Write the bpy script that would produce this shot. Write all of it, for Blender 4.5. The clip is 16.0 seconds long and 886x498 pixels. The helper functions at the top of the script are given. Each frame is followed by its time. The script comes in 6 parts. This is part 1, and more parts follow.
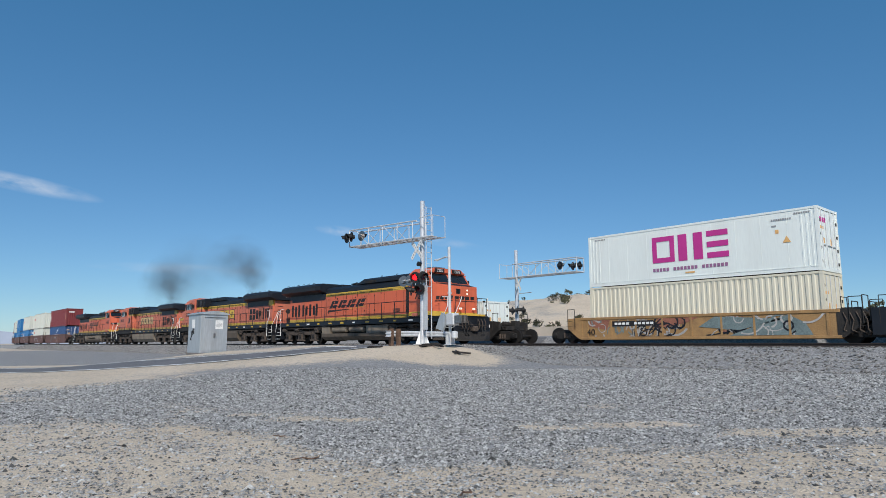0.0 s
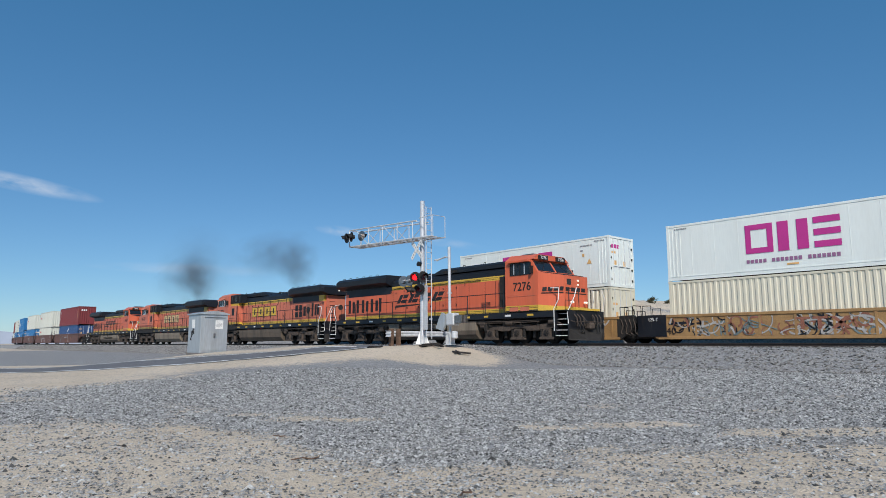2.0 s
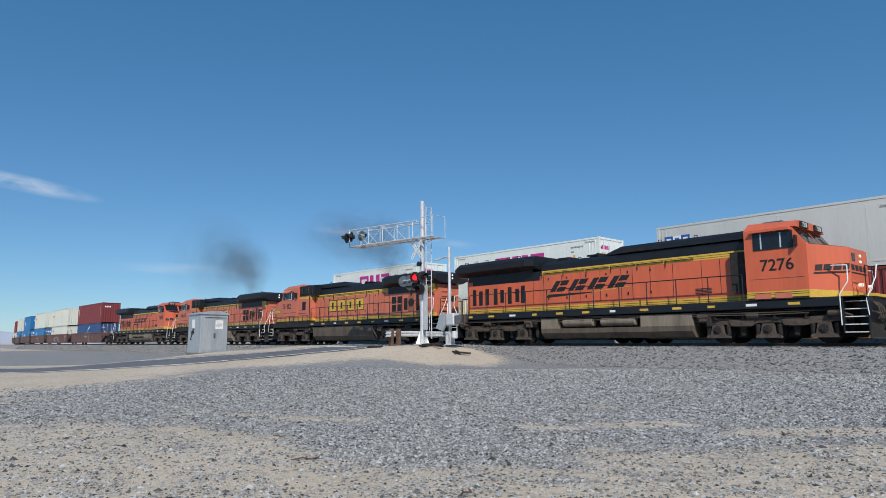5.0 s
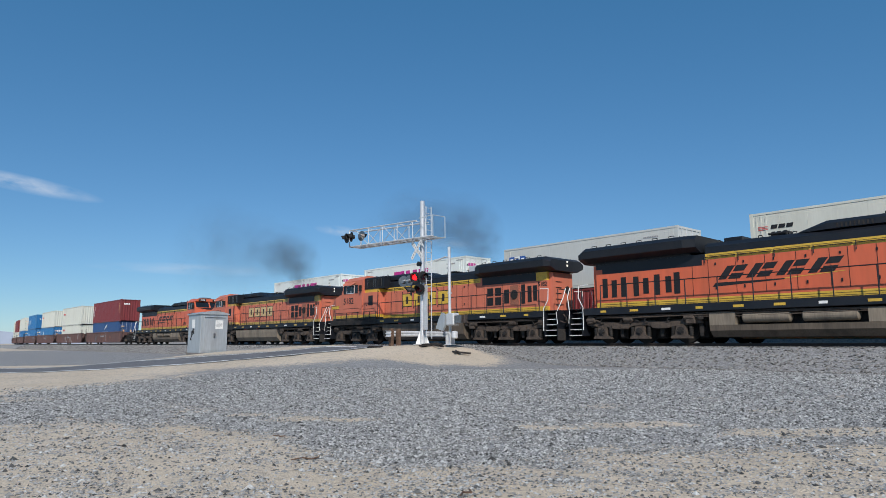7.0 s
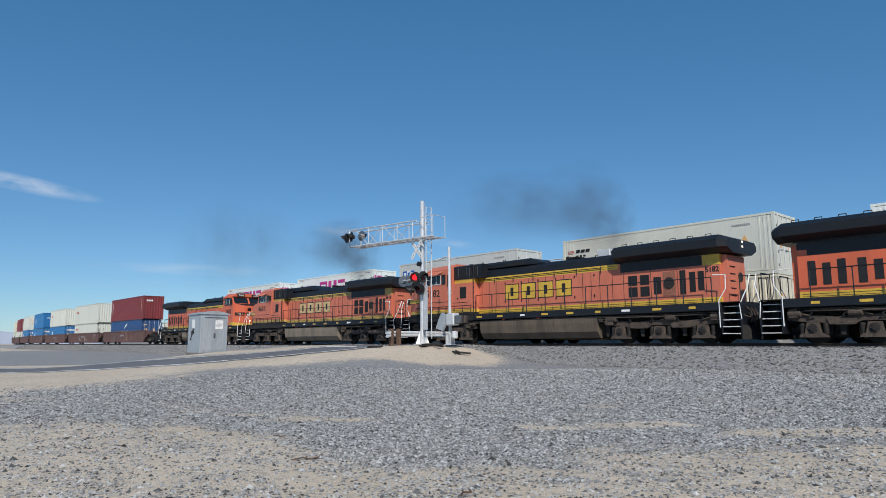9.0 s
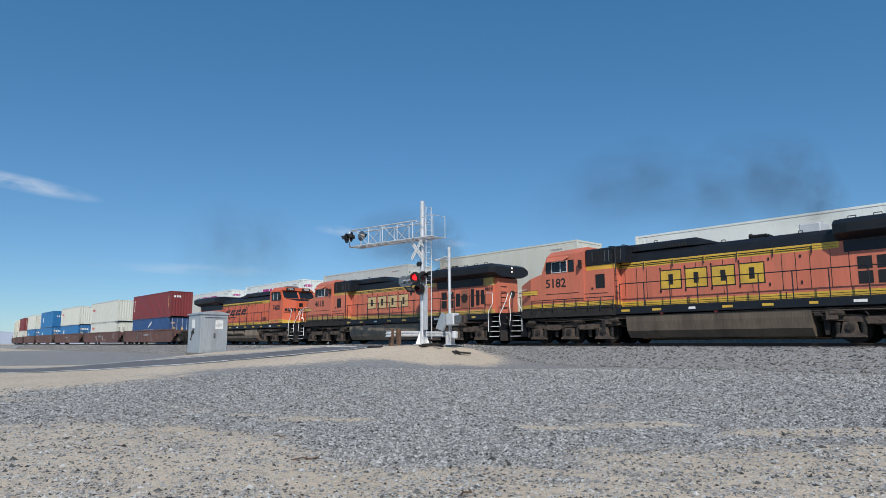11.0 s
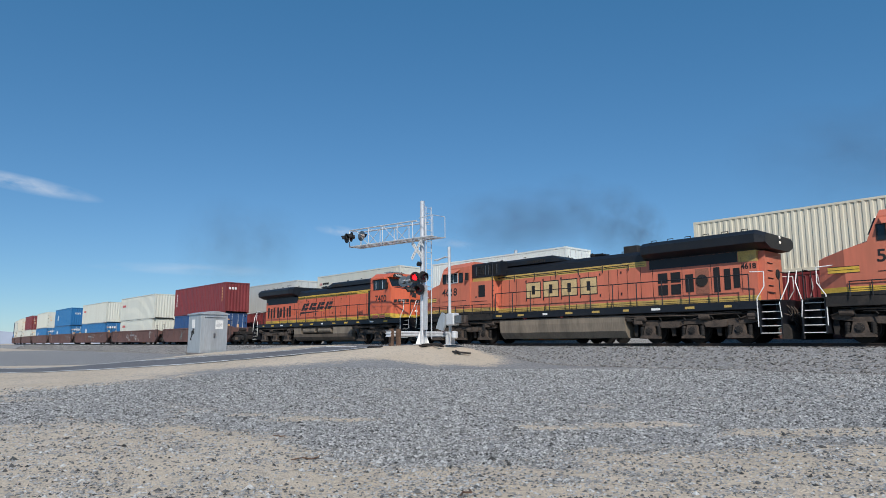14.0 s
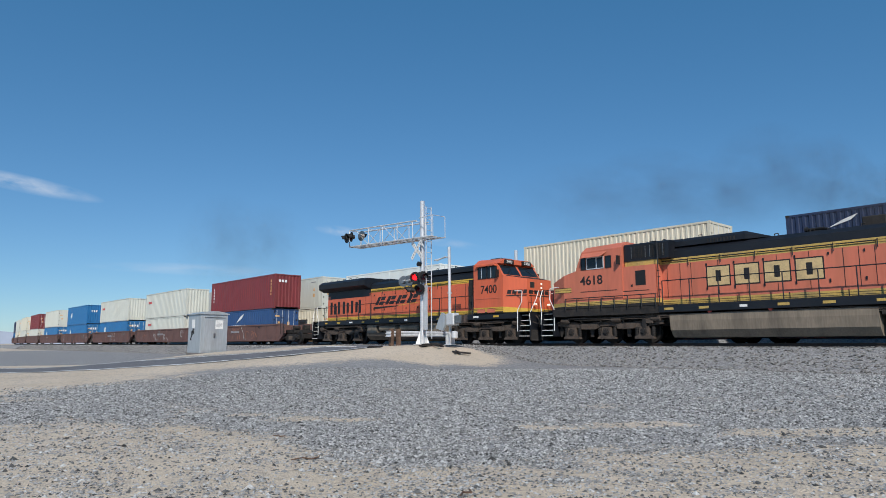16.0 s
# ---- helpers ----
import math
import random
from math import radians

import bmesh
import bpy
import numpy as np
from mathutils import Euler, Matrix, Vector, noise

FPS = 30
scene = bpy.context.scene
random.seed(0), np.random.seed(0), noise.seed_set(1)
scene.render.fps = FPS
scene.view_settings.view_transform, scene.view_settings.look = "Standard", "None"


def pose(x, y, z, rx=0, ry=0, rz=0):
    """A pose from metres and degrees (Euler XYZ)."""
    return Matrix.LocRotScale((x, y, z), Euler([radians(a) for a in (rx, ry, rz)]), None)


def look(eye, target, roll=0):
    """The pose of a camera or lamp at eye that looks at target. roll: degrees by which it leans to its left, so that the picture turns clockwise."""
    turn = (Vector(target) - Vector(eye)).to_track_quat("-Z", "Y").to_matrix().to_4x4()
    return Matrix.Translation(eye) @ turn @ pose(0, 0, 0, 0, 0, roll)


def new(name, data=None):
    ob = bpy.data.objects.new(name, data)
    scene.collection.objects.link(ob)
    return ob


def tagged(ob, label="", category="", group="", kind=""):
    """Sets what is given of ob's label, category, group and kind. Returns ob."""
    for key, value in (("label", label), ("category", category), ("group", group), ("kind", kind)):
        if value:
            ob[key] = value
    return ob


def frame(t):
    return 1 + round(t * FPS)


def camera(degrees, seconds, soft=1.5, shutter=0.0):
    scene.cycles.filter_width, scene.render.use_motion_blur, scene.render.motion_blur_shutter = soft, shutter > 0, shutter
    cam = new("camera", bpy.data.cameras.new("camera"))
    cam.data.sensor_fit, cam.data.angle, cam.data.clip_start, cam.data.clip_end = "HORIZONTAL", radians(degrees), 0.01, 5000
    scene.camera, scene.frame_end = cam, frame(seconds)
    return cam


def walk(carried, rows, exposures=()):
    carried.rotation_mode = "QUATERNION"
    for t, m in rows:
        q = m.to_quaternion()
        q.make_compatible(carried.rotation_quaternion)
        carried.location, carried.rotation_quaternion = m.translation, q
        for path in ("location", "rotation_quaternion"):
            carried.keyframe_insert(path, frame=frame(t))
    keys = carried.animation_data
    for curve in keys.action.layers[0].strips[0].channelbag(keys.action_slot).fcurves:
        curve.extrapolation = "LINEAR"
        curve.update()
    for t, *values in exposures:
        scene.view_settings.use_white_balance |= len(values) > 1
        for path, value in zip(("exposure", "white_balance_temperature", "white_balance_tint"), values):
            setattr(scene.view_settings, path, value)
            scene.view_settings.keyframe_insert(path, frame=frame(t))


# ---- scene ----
cam = camera(68.02, 16.0, soft=0.75)
EYE = pose(0, 0, -0.043, 98.252, 0, 48.263)
walk(cam, [(0, EYE), (16, EYE)], exposures=[(0, 0.0), (16, 0.0)])

# ---- light ----
SUN_AZ, SUN_EL = radians(128), radians(39)      # clockwise from +y, above the horizon
world = bpy.data.worlds.new("world")
scene.world = world
world.use_nodes = True
wn = world.node_tree
sky = wn.nodes.new("ShaderNodeTexSky")
sky.sky_type = "NISHITA"
sky.sun_disc = False
sky.sun_elevation, sky.sun_rotation = SUN_EL, SUN_AZ
sky.altitude, sky.air_density, sky.dust_density, sky.ozone_density = 1200, 1.0, 0.15, 3.0
tint = wn.nodes.new("ShaderNodeMix")
tint.data_type, tint.blend_type = "RGBA", "MULTIPLY"
tint.inputs[0].default_value, tint.inputs[7].default_value = 1.0, (0.60, 0.70, 0.76, 1)
wn.links.new(sky.outputs[0], tint.inputs[6])
haze = wn.nodes.new("ShaderNodeMix")
haze.data_type, haze.blend_type = "RGBA", "ADD"
haze.inputs[0].default_value, haze.inputs[7].default_value = 1.0, (0.0, 0.80, 1.80, 1)
wn.links.new(tint.outputs[2], haze.inputs[6])
wn.links.new(haze.outputs[2], wn.nodes["Background"].inputs[0])
wn.nodes["Background"].inputs[1].default_value = 0.091
sun_data = bpy.data.lights.new("sun", "SUN")
sun_data.energy, sun_data.angle, sun_data.color = 4.05, radians(0.53), (1.0, 0.94, 0.86)
sun = new("sun", sun_data)
to_sun = Vector((math.sin(SUN_AZ) * math.cos(SUN_EL), math.cos(SUN_AZ) * math.cos(SUN_EL), math.sin(SUN_EL)))
sun.matrix_world = look(to_sun * 60, (0, 0, 0))


# ---- materials ----
def mat(name, base, rough=0.6, metal=0.0, vary=0.25, scale=2.0, dirt=None, dirt_amount=0.0, bump=0.0, bump_scale=40.0,
        fine=18.0, streak=False, random_tint=0.0):
    """Paint or metal with two scales of variation, dirt and a fine relief."""
    m = bpy.data.materials.new(name)
    m.use_nodes = True
    t = m.node_tree
    b = t.nodes["Principled BSDF"]
    b.inputs["Metallic"].default_value = metal
    tc = t.nodes.new("ShaderNodeTexCoord")
    mp = t.nodes.new("ShaderNodeMapping")
    if streak:
        mp.inputs["Scale"].default_value = (1.0, 1.0, 0.12)
    t.links.new(tc.outputs["Object"], mp.inputs[0])
    n1 = t.nodes.new("ShaderNodeTexNoise")
    n1.inputs["Scale"].default_value, n1.inputs["Detail"].default_value = scale, 5
    n2 = t.nodes.new("ShaderNodeTexNoise")
    n2.inputs["Scale"].default_value, n2.inputs["Detail"].default_value = fine, 3
    for n in (n1, n2):
        t.links.new(mp.outputs[0], n.inputs["Vector"])
    add = t.nodes.new("ShaderNodeMath")
    add.operation = "ADD"
    t.links.new(n1.outputs[0], add.inputs[0])
    t.links.new(n2.outputs[0], add.inputs[1])
    rng = t.nodes.new("ShaderNodeMapRange")
    rng.inputs[1].default_value, rng.inputs[2].default_value = 0.7, 1.3
    t.links.new(add.outputs[0], rng.inputs[0])
    mix = t.nodes.new("ShaderNodeMix")
    mix.data_type = "RGBA"
    lo = [c * (1 - vary) for c in base]
    hi = [min(1, c * (1 + vary * 0.6)) for c in base]
    mix.inputs[6].default_value, mix.inputs[7].default_value = (*lo, 1), (*hi, 1)
    t.links.new(rng.outputs[0], mix.inputs[0])
    col = mix.outputs[2]
    if dirt_amount > 0:
        n3 = t.nodes.new("ShaderNodeTexNoise")
        n3.inputs["Scale"].default_value, n3.inputs["Detail"].default_value = scale * 1.7, 6
        t.links.new(mp.outputs[0], n3.inputs["Vector"])
        r3 = t.nodes.new("ShaderNodeMapRange")
        r3.inputs[1].default_value, r3.inputs[2].default_value = 0.5, 0.75
        r3.inputs[4].default_value = dirt_amount
        t.links.new(n3.outputs[0], r3.inputs[0])
        m3 = t.nodes.new("ShaderNodeMix")
        m3.data_type = "RGBA"
        m3.inputs[7].default_value = (*(dirt or (0.08, 0.06, 0.045)), 1)
        t.links.new(r3.outputs[0], m3.inputs[0])
        t.links.new(col, m3.inputs[6])
        col = m3.outputs[2]
    if random_tint > 0:
        oi = t.nodes.new("ShaderNodeNewGeometry")
        hs = t.nodes.new("ShaderNodeHueSaturation")
        mr = t.nodes.new("ShaderNodeMapRange")
        mr.inputs[3].default_value, mr.inputs[4].default_value = 1 - random_tint, 1 + random_tint
        t.links.new(oi.outputs["Random Per Island"], mr.inputs[0])
        t.links.new(mr.outputs[0], hs.inputs["Value"])
        t.links.new(col, hs.inputs["Color"])
        col = hs.outputs[0]
    t.links.new(col, b.inputs["Base Color"])
    rr = t.nodes.new("ShaderNodeMapRange")
    rr.inputs[3].default_value, rr.inputs[4].default_value = max(0.03, rough - 0.12), min(1, rough + 0.12)
    t.links.new(n1.outputs[0], rr.inputs[0])
    t.links.new(rr.outputs[0], b.inputs["Roughness"])
    if bump > 0:
        nb = t.nodes.new("ShaderNodeTexNoise")
        nb.inputs["Scale"].default_value, nb.inputs["Detail"].default_value = bump_scale, 4
        t.links.new(tc.outputs["Object"], nb.inputs["Vector"])
        bp = t.nodes.new("ShaderNodeBump")
        bp.inputs["Strength"].default_value, bp.inputs["Distance"].default_value = bump, 0.02
        t.links.new(nb.outputs[0], bp.inputs["Height"])
        t.links.new(bp.outputs[0], b.inputs["Normal"])
    return m


def glow(name, color, strength):
    m = bpy.data.materials.new(name)
    m.use_nodes = True
    b = m.node_tree.nodes["Principled BSDF"]
    b.inputs["Base Color"].default_value = (*color, 1)
    b.inputs["Emission Color"].default_value = (*color, 1)
    b.inputs["Emission Strength"].default_value = strength
    return m


M = {
    "orange": mat("orange_paint", (0.63, 0.13, 0.060), 0.42, vary=0.10, scale=0.7, fine=7.0, dirt=(0.28, 0.10, 0.05), dirt_amount=0.35, streak=True),
    "orange_faded": mat("faded_orange_paint", (0.58, 0.165, 0.10), 0.55, vary=0.13, scale=0.7, fine=7.0, dirt=(0.30, 0.13, 0.07), dirt_amount=0.5, streak=True),
    "yellow": mat("yellow_paint", (0.66, 0.42, 0.055), 0.45, vary=0.2, scale=1.0, dirt=(0.30, 0.19, 0.06), dirt_amount=0.35),
    "yellow_faded": mat("faded_yellow_paint", (0.55, 0.37, 0.10), 0.6, vary=0.3, scale=1.0, dirt=(0.25, 0.19, 0.11), dirt_amount=0.6),
    "cream_paint": mat("cream_paint", (0.60, 0.44, 0.22), 0.6, vary=0.2, dirt=(0.28, 0.2, 0.12), dirt_amount=0.5),
    "black": mat("black_paint", (0.007, 0.009, 0.014), 0.5, vary=0.4, scale=1.2, dirt=(0.018, 0.017, 0.018), dirt_amount=0.4),
    "graphite": mat("graphite_marking", (0.016, 0.014, 0.014), 0.5, vary=0.3),
    "frame": mat("dusty_black_frame", (0.018, 0.016, 0.015), 0.8, vary=0.5, scale=2.0, dirt=(0.055, 0.043, 0.034), dirt_amount=0.6, bump=0.3),
    "truck": mat("dusty_truck_casting", (0.088, 0.066, 0.052), 0.85, vary=0.45, scale=3.0, dirt=(0.028, 0.022, 0.019), dirt_amount=0.7, bump=0.4),
    "tank": mat("dusty_tank", (0.23, 0.19, 0.145), 0.8, vary=0.25, scale=1.2, dirt=(0.05, 0.04, 0.035), dirt_amount=0.6, streak=True),
    "tank_dark": mat("oily_tank", (0.125, 0.097, 0.072), 0.7, vary=0.3, scale=1.2, dirt=(0.03, 0.025, 0.022), dirt_amount=0.7, streak=True),
    "steel": mat("worn_steel", (0.32, 0.30, 0.29), 0.35, 0.9, vary=0.3),
    "wheel": mat("wheel_steel", (0.016, 0.014, 0.013), 0.75, 0.2, vary=0.4, scale=4),
    "white": mat("white_paint", (0.78, 0.78, 0.76), 0.5, vary=0.1, scale=1.0),
    "glass": mat("dark_cab_glass", (0.012, 0.016, 0.02), 0.08, vary=0.2),
    "galv": mat("galvanised_steel", (0.60, 0.62, 0.64), 0.5, 0.25, vary=0.2, scale=3.0, fine=30),
    "alu": mat("aluminium_paint", (0.62, 0.64, 0.67), 0.42, 0.35, vary=0.14, scale=1.5, dirt=(0.3, 0.28, 0.25), dirt_amount=0.3),
    "hut": mat("hut_aluminium", (0.50, 0.53, 0.55), 0.42, 0.5, vary=0.14, scale=1.1, dirt=(0.25, 0.24, 0.22), dirt_amount=0.4, streak=True),
    "lampblack": mat("lamp_black", (0.01, 0.01, 0.011), 0.6, vary=0.3),
    "red_lens": glow("red_lens", (1.0, 0.01, 0.015), 3.0),
    "dark_lens": mat("dark_red_lens", (0.09, 0.006, 0.008), 0.15, vary=0.2),
    "headlight": glow("headlight_lens", (1.0, 0.93, 0.8), 0.3),
    "wood": mat("weathered_post_wood", (0.12, 0.07, 0.045), 0.9, vary=0.4, scale=4, bump=0.6, bump_scale=25),
    "tie": mat("concrete_tie", (0.2, 0.185, 0.17), 0.9, vary=0.3, scale=4),
    "rail": mat("rail_steel", (0.045, 0.033, 0.028), 0.6, 0.3, vary=0.4, scale=3),
    "reefer": mat("reefer_white", (0.76, 0.81, 0.78), 0.4, vary=0.05, scale=0.5, dirt=(0.55, 0.52, 0.47), dirt_amount=0.22, streak=True),
    "cream": mat("cream_container", (0.68, 0.645, 0.52), 0.5, vary=0.08, scale=0.6, dirt=(0.45, 0.36, 0.24), dirt_amount=0.25, streak=True),
    "grey_box": mat("grey_container", (0.54, 0.56, 0.54), 0.45, vary=0.06, scale=0.6, dirt=(0.4, 0.38, 0.33), dirt_amount=0.25, streak=True),
    "pale_box": mat("pale_container", (0.61, 0.62, 0.55), 0.45, vary=0.06, scale=0.6, dirt=(0.42, 0.4, 0.33), dirt_amount=0.3, streak=True),
    "maroon": mat("maroon_container", (0.20, 0.032, 0.035), 0.5, vary=0.2, scale=0.8, dirt=(0.12, 0.05, 0.04), dirt_amount=0.35, streak=True),
    "deep_blue": mat("deep_blue_container", (0.025, 0.075, 0.20), 0.5, vary=0.15, scale=0.8, dirt=(0.06, 0.09, 0.16), dirt_amount=0.4, streak=True),
    "blue": mat("blue_container", (0.022, 0.16, 0.38), 0.45, vary=0.15, scale=0.8, dirt=(0.05, 0.1, 0.2), dirt_amount=0.3, streak=True),
    "navy": mat("navy_container", (0.02, 0.035, 0.085), 0.5, vary=0.2, scale=0.8, dirt=(0.06, 0.06, 0.07), dirt_amount=0.3, streak=True),
    "magenta": mat("magenta_marking", (0.50, 0.035, 0.25), 0.5, vary=0.08),
    "pinkgrey": mat("violet_grey_marking", (0.30, 0.14, 0.26), 0.5, vary=0.1),
    "sticker": mat("pale_orange_marking", (0.72, 0.42, 0.16), 0.5, vary=0.1),
    "grey_mark": mat("grey_marking", (0.30, 0.30, 0.31), 0.6, vary=0.2),
    "red_mark": mat("red_marking", (0.62, 0.10, 0.09), 0.5, vary=0.15),
    "blue_mark": mat("blue_marking", (0.02, 0.10, 0.38), 0.5, vary=0.1),
    "seal": mat("rubber_seal", (0.05, 0.05, 0.05), 0.8, vary=0.3),
    "well_yellow": mat("tan_yellow_well", (0.36, 0.21, 0.085), 0.65, vary=0.25, scale=0.9, dirt=(0.15, 0.09, 0.05), dirt_amount=0.6),
    "well_brown": mat("oxide_brown_well", (0.15, 0.078, 0.066), 0.75, vary=0.3, scale=0.9, dirt=(0.07, 0.045, 0.04), dirt_amount=0.6),
    "spray_teal": mat("teal_spray_paint", (0.16, 0.21, 0.21), 0.6, vary=0.35, scale=1.2),
    "spray_rust": mat("rust_spray_paint", (0.28, 0.11, 0.07), 0.6, vary=0.35, scale=1.2),
    "spray_grey": mat("silver_spray_paint", (0.42, 0.40, 0.38), 0.55, vary=0.3, scale=2),
    "asphalt": mat("asphalt", (0.135, 0.137, 0.145), 0.9, vary=0.3, scale=0.8, fine=60, bump=0.5, bump_scale=90),
    "line": mat("road_line_paint", (0.74, 0.74, 0.73), 0.8, vary=0.3, scale=3),
    "bush": mat("desert_bush_leaf", (0.085, 0.085, 0.048), 0.9, vary=0.4, random_tint=0.4),
    "tree_leaf": mat("dusty_tree_leaf", (0.10, 0.115, 0.07), 0.8, vary=0.4, random_tint=0.4),
    "bark": mat("grey_bark", (0.13, 0.10, 0.075), 0.9, vary=0.3, bump=0.5),
    "stone": mat("gravel_stone", (0.265, 0.268, 0.265), 0.9, vary=0.3, scale=6, random_tint=0.9),
    "ballast": mat("ballast_stone", (0.205, 0.197, 0.186), 0.9, vary=0.3, scale=6, random_tint=0.75),
    "tread": mat("worn_white_step_edge", (0.72, 0.71, 0.67), 0.6, vary=0.2),
}


# ---- mesh helpers ----
def box(bm, x0, x1, y0, y1, z0, z1, bevel=0.0):
    v = [bm.verts.new((x, y, z)) for x in (x0, x1) for y in (y0, y1) for z in (z0, z1)]
    fs = [bm.faces.new([v[i] for i in q]) for q in ((0, 1, 3, 2), (4, 6, 7, 5), (0, 4, 5, 1), (2, 3, 7, 6), (0, 2, 6, 4), (1, 5, 7, 3))]
    if bevel > 0:
        es = list({e for f in fs for e in f.edges})
        bmesh.ops.bevel(bm, geom=es, offset=bevel, segments=1, affect="EDGES", profile=0.5)


def loft(bm, rings, caps=True):
    """Skin between closed rings of equal length."""
    vs = [[bm.verts.new(p) for p in r] for r in rings]
    n = len(rings[0])
    for a, b in zip(vs, vs[1:]):
        for i in range(n):
            bm.faces.new((a[i], a[(i + 1) % n], b[(i + 1) % n], b[i]))
    if caps:
        bm.faces.new(list(reversed(vs[0])))
        bm.faces.new(vs[-1])


def prism_x(bm, profile, x0, x1):
    """A (y, z) outline drawn out along x."""
    loft(bm, [[(x0, y, z) for y, z in profile], [(x1, y, z) for y, z in profile]])


def prism_y(bm, profile, y0, y1):
    """An (x, z) outline drawn out along y."""
    loft(bm, [[(x, y0, z) for x, z in profile], [(x, y1, z) for x, z in profile]])


def rod(bm, a, b, r, n=6):
    a, b = Vector(a), Vector(b)
    d = (b - a).normalized()
    u = d.orthogonal().normalized()
    w = d.cross(u)
    ring = lambda c, k: [c + (u * math.cos(2 * math.pi * i / n) + w * math.sin(2 * math.pi * i / n)) * k for i in range(n)]
    loft(bm, [ring(a, r), ring(b, r)])


def rounded_rod(bm, a, b, r, n=16, dome=0.3):
    a, b = Vector(a), Vector(b)
    d = (b - a).normalized()
    u = d.orthogonal().normalized()
    w = d.cross(u)
    ring = lambda c, k: [c + (u * math.cos(2 * math.pi * i / n) + w * math.sin(2 * math.pi * i / n)) * k for i in range(n)]
    e = r * dome
    loft(bm, [ring(a - d * e, r * 0.55), ring(a - d * e * 0.4, r * 0.88), ring(a, r), ring(b, r), ring(b + d * e * 0.4, r * 0.88), ring(b + d * e, r * 0.55)])


def tube(bm, pts, r, n=6):
    for a, b in zip(pts, pts[1:]):
        rod(bm, a, b, r, n)


def part(name, bm, material, parent=None, label="", at=None):
    bmesh.ops.recalc_face_normals(bm, faces=bm.faces)
    me = bpy.data.meshes.new(name)
    bm.to_mesh(me)
    bm.free()
    me.materials.append(material)
    ob = new(name, me)
    if parent is not None:
        ob.parent = parent
    if at is not None:
        ob.matrix_basis = at
    if label:
        ob["label"] = label
    return ob


def again(name, ob, parent, at):
    """Another part on the same mesh."""
    o = new(name, ob.data)
    o.parent = parent
    o.matrix_basis = at
    return o


def box_part(name, dims, material, parent, bevel=0.0, label=""):
    bm = bmesh.new()
    box(bm, *dims, bevel)
    return part(name, bm, material, parent, label)


def boxes_part(name, rows, material, parent, label=""):
    bm = bmesh.new()
    for r in rows:
        box(bm, *r)
    return part(name, bm, material, parent, label)


def lettering(text, size, depth, material, parent, at, name="lettering", stretch=1.0, bold=0.0):
    cu = bpy.data.curves.new(name, "FONT")
    cu.body, cu.size, cu.extrude, cu.align_x, cu.offset = text, size, depth, "CENTER", bold
    tmp = bpy.data.objects.new(name, cu)
    scene.collection.objects.link(tmp)
    me = bpy.data.meshes.new_from_object(tmp.evaluated_get(bpy.context.evaluated_depsgraph_get()))
    bpy.data.objects.remove(tmp)
    bpy.data.curves.remove(cu)
    for v in me.vertices:
        v.co.x *= stretch
    me.materials.clear()
    me.materials.append(material)
    ob = new(name, me)
    ob.parent = parent
    ob.matrix_basis = at
    return ob


def side_pose(x, y, z, s):
    """Upright writing on the side s (-1 or 1) of a vehicle."""
    return pose(x, y, z, 90, 0, 0) if s < 0 else pose(x, y, z, 90, 0, 180)


# ---- the line of the tracks ----
NEAR_Y, FAR_Y = 27.3, 32.46
BEND_S, BEND_R = -112.0, 750.0


def on_track(p, y0):
    """Place and heading at the length p along a track that is straight and then bends away."""
    if p >= BEND_S:
        return p, y0, 0.0
    a = (BEND_S - p) / BEND_R
    return BEND_S - BEND_R * math.sin(a), y0 + BEND_R * (1 - math.cos(a)), -math.degrees(a)


def near_run(t):
    return 4.523 * (t - 8) + 0.031 * (t - 8) ** 2


def far_run(t):
    return -(5.38 * t + 0.0095 * t * t)


def smooth(a, b, x):
    k = min(1.0, max(0.0, (x - a) / (b - a)))
    return k * k * (3 - 2 * k)


# ---- ground ----
def ground_z(s, y):
    base = -1.45 + 0.5 * smooth(2, 22, y)
    k = (1 - smooth(5, 13, abs(s + 31))) * smooth(5, 23, y) * (1 - smooth(38, 46, y))
    z = base + (-0.10 - base) * k
    if 23.2 < y:
        bed = -0.95 + 0.79 * min(1, max(0, (y - 23.4) / 1.6))
        z = max(z, min(bed, -0.16))
    if y >= 35:
        z = max(z, -0.16) + 0.6 * smooth(34.3, 35.7, y) * smooth(-150, -125, s)
    if y > 40:
        z += 8.0 * smooth(50, 95, y) * (0.75 + 0.5 * noise.noise((s * 0.02, y * 0.02, 1.0))) * (1 - 0.5 * smooth(-75, -20, s)) * smooth(-260, -90, s)
    d = math.hypot(s, y)
    z += 0.018 * noise.noise((s * 0.5, y * 0.5, 0.0)) * (1 if y < 23 else 0) + 0.012 * noise.noise((s * 2.1, y * 2.1, 4.0)) * (1 if y < 23 else 0)
    if y > 45:
        z += (0.7 * noise.noise((s * 0.11, y * 0.11, 2.0)) + 0.35 * noise.noise((s * 0.4, y * 0.4, 6.0))) * smooth(45, 60, y)
    return z


SAND_PATCHES = ((-10.88, 6.21, 0.75, 0.35), (-10.04, 6.75, 0.5, 0.2), (-6.6, 8.5, 0.8, 0.35), (-5.6, 9.5, 0.7, 0.3), (-3.6, 10.2, 1.2, 0.5), (-12.2, 6.0, 0.5, 0.2))


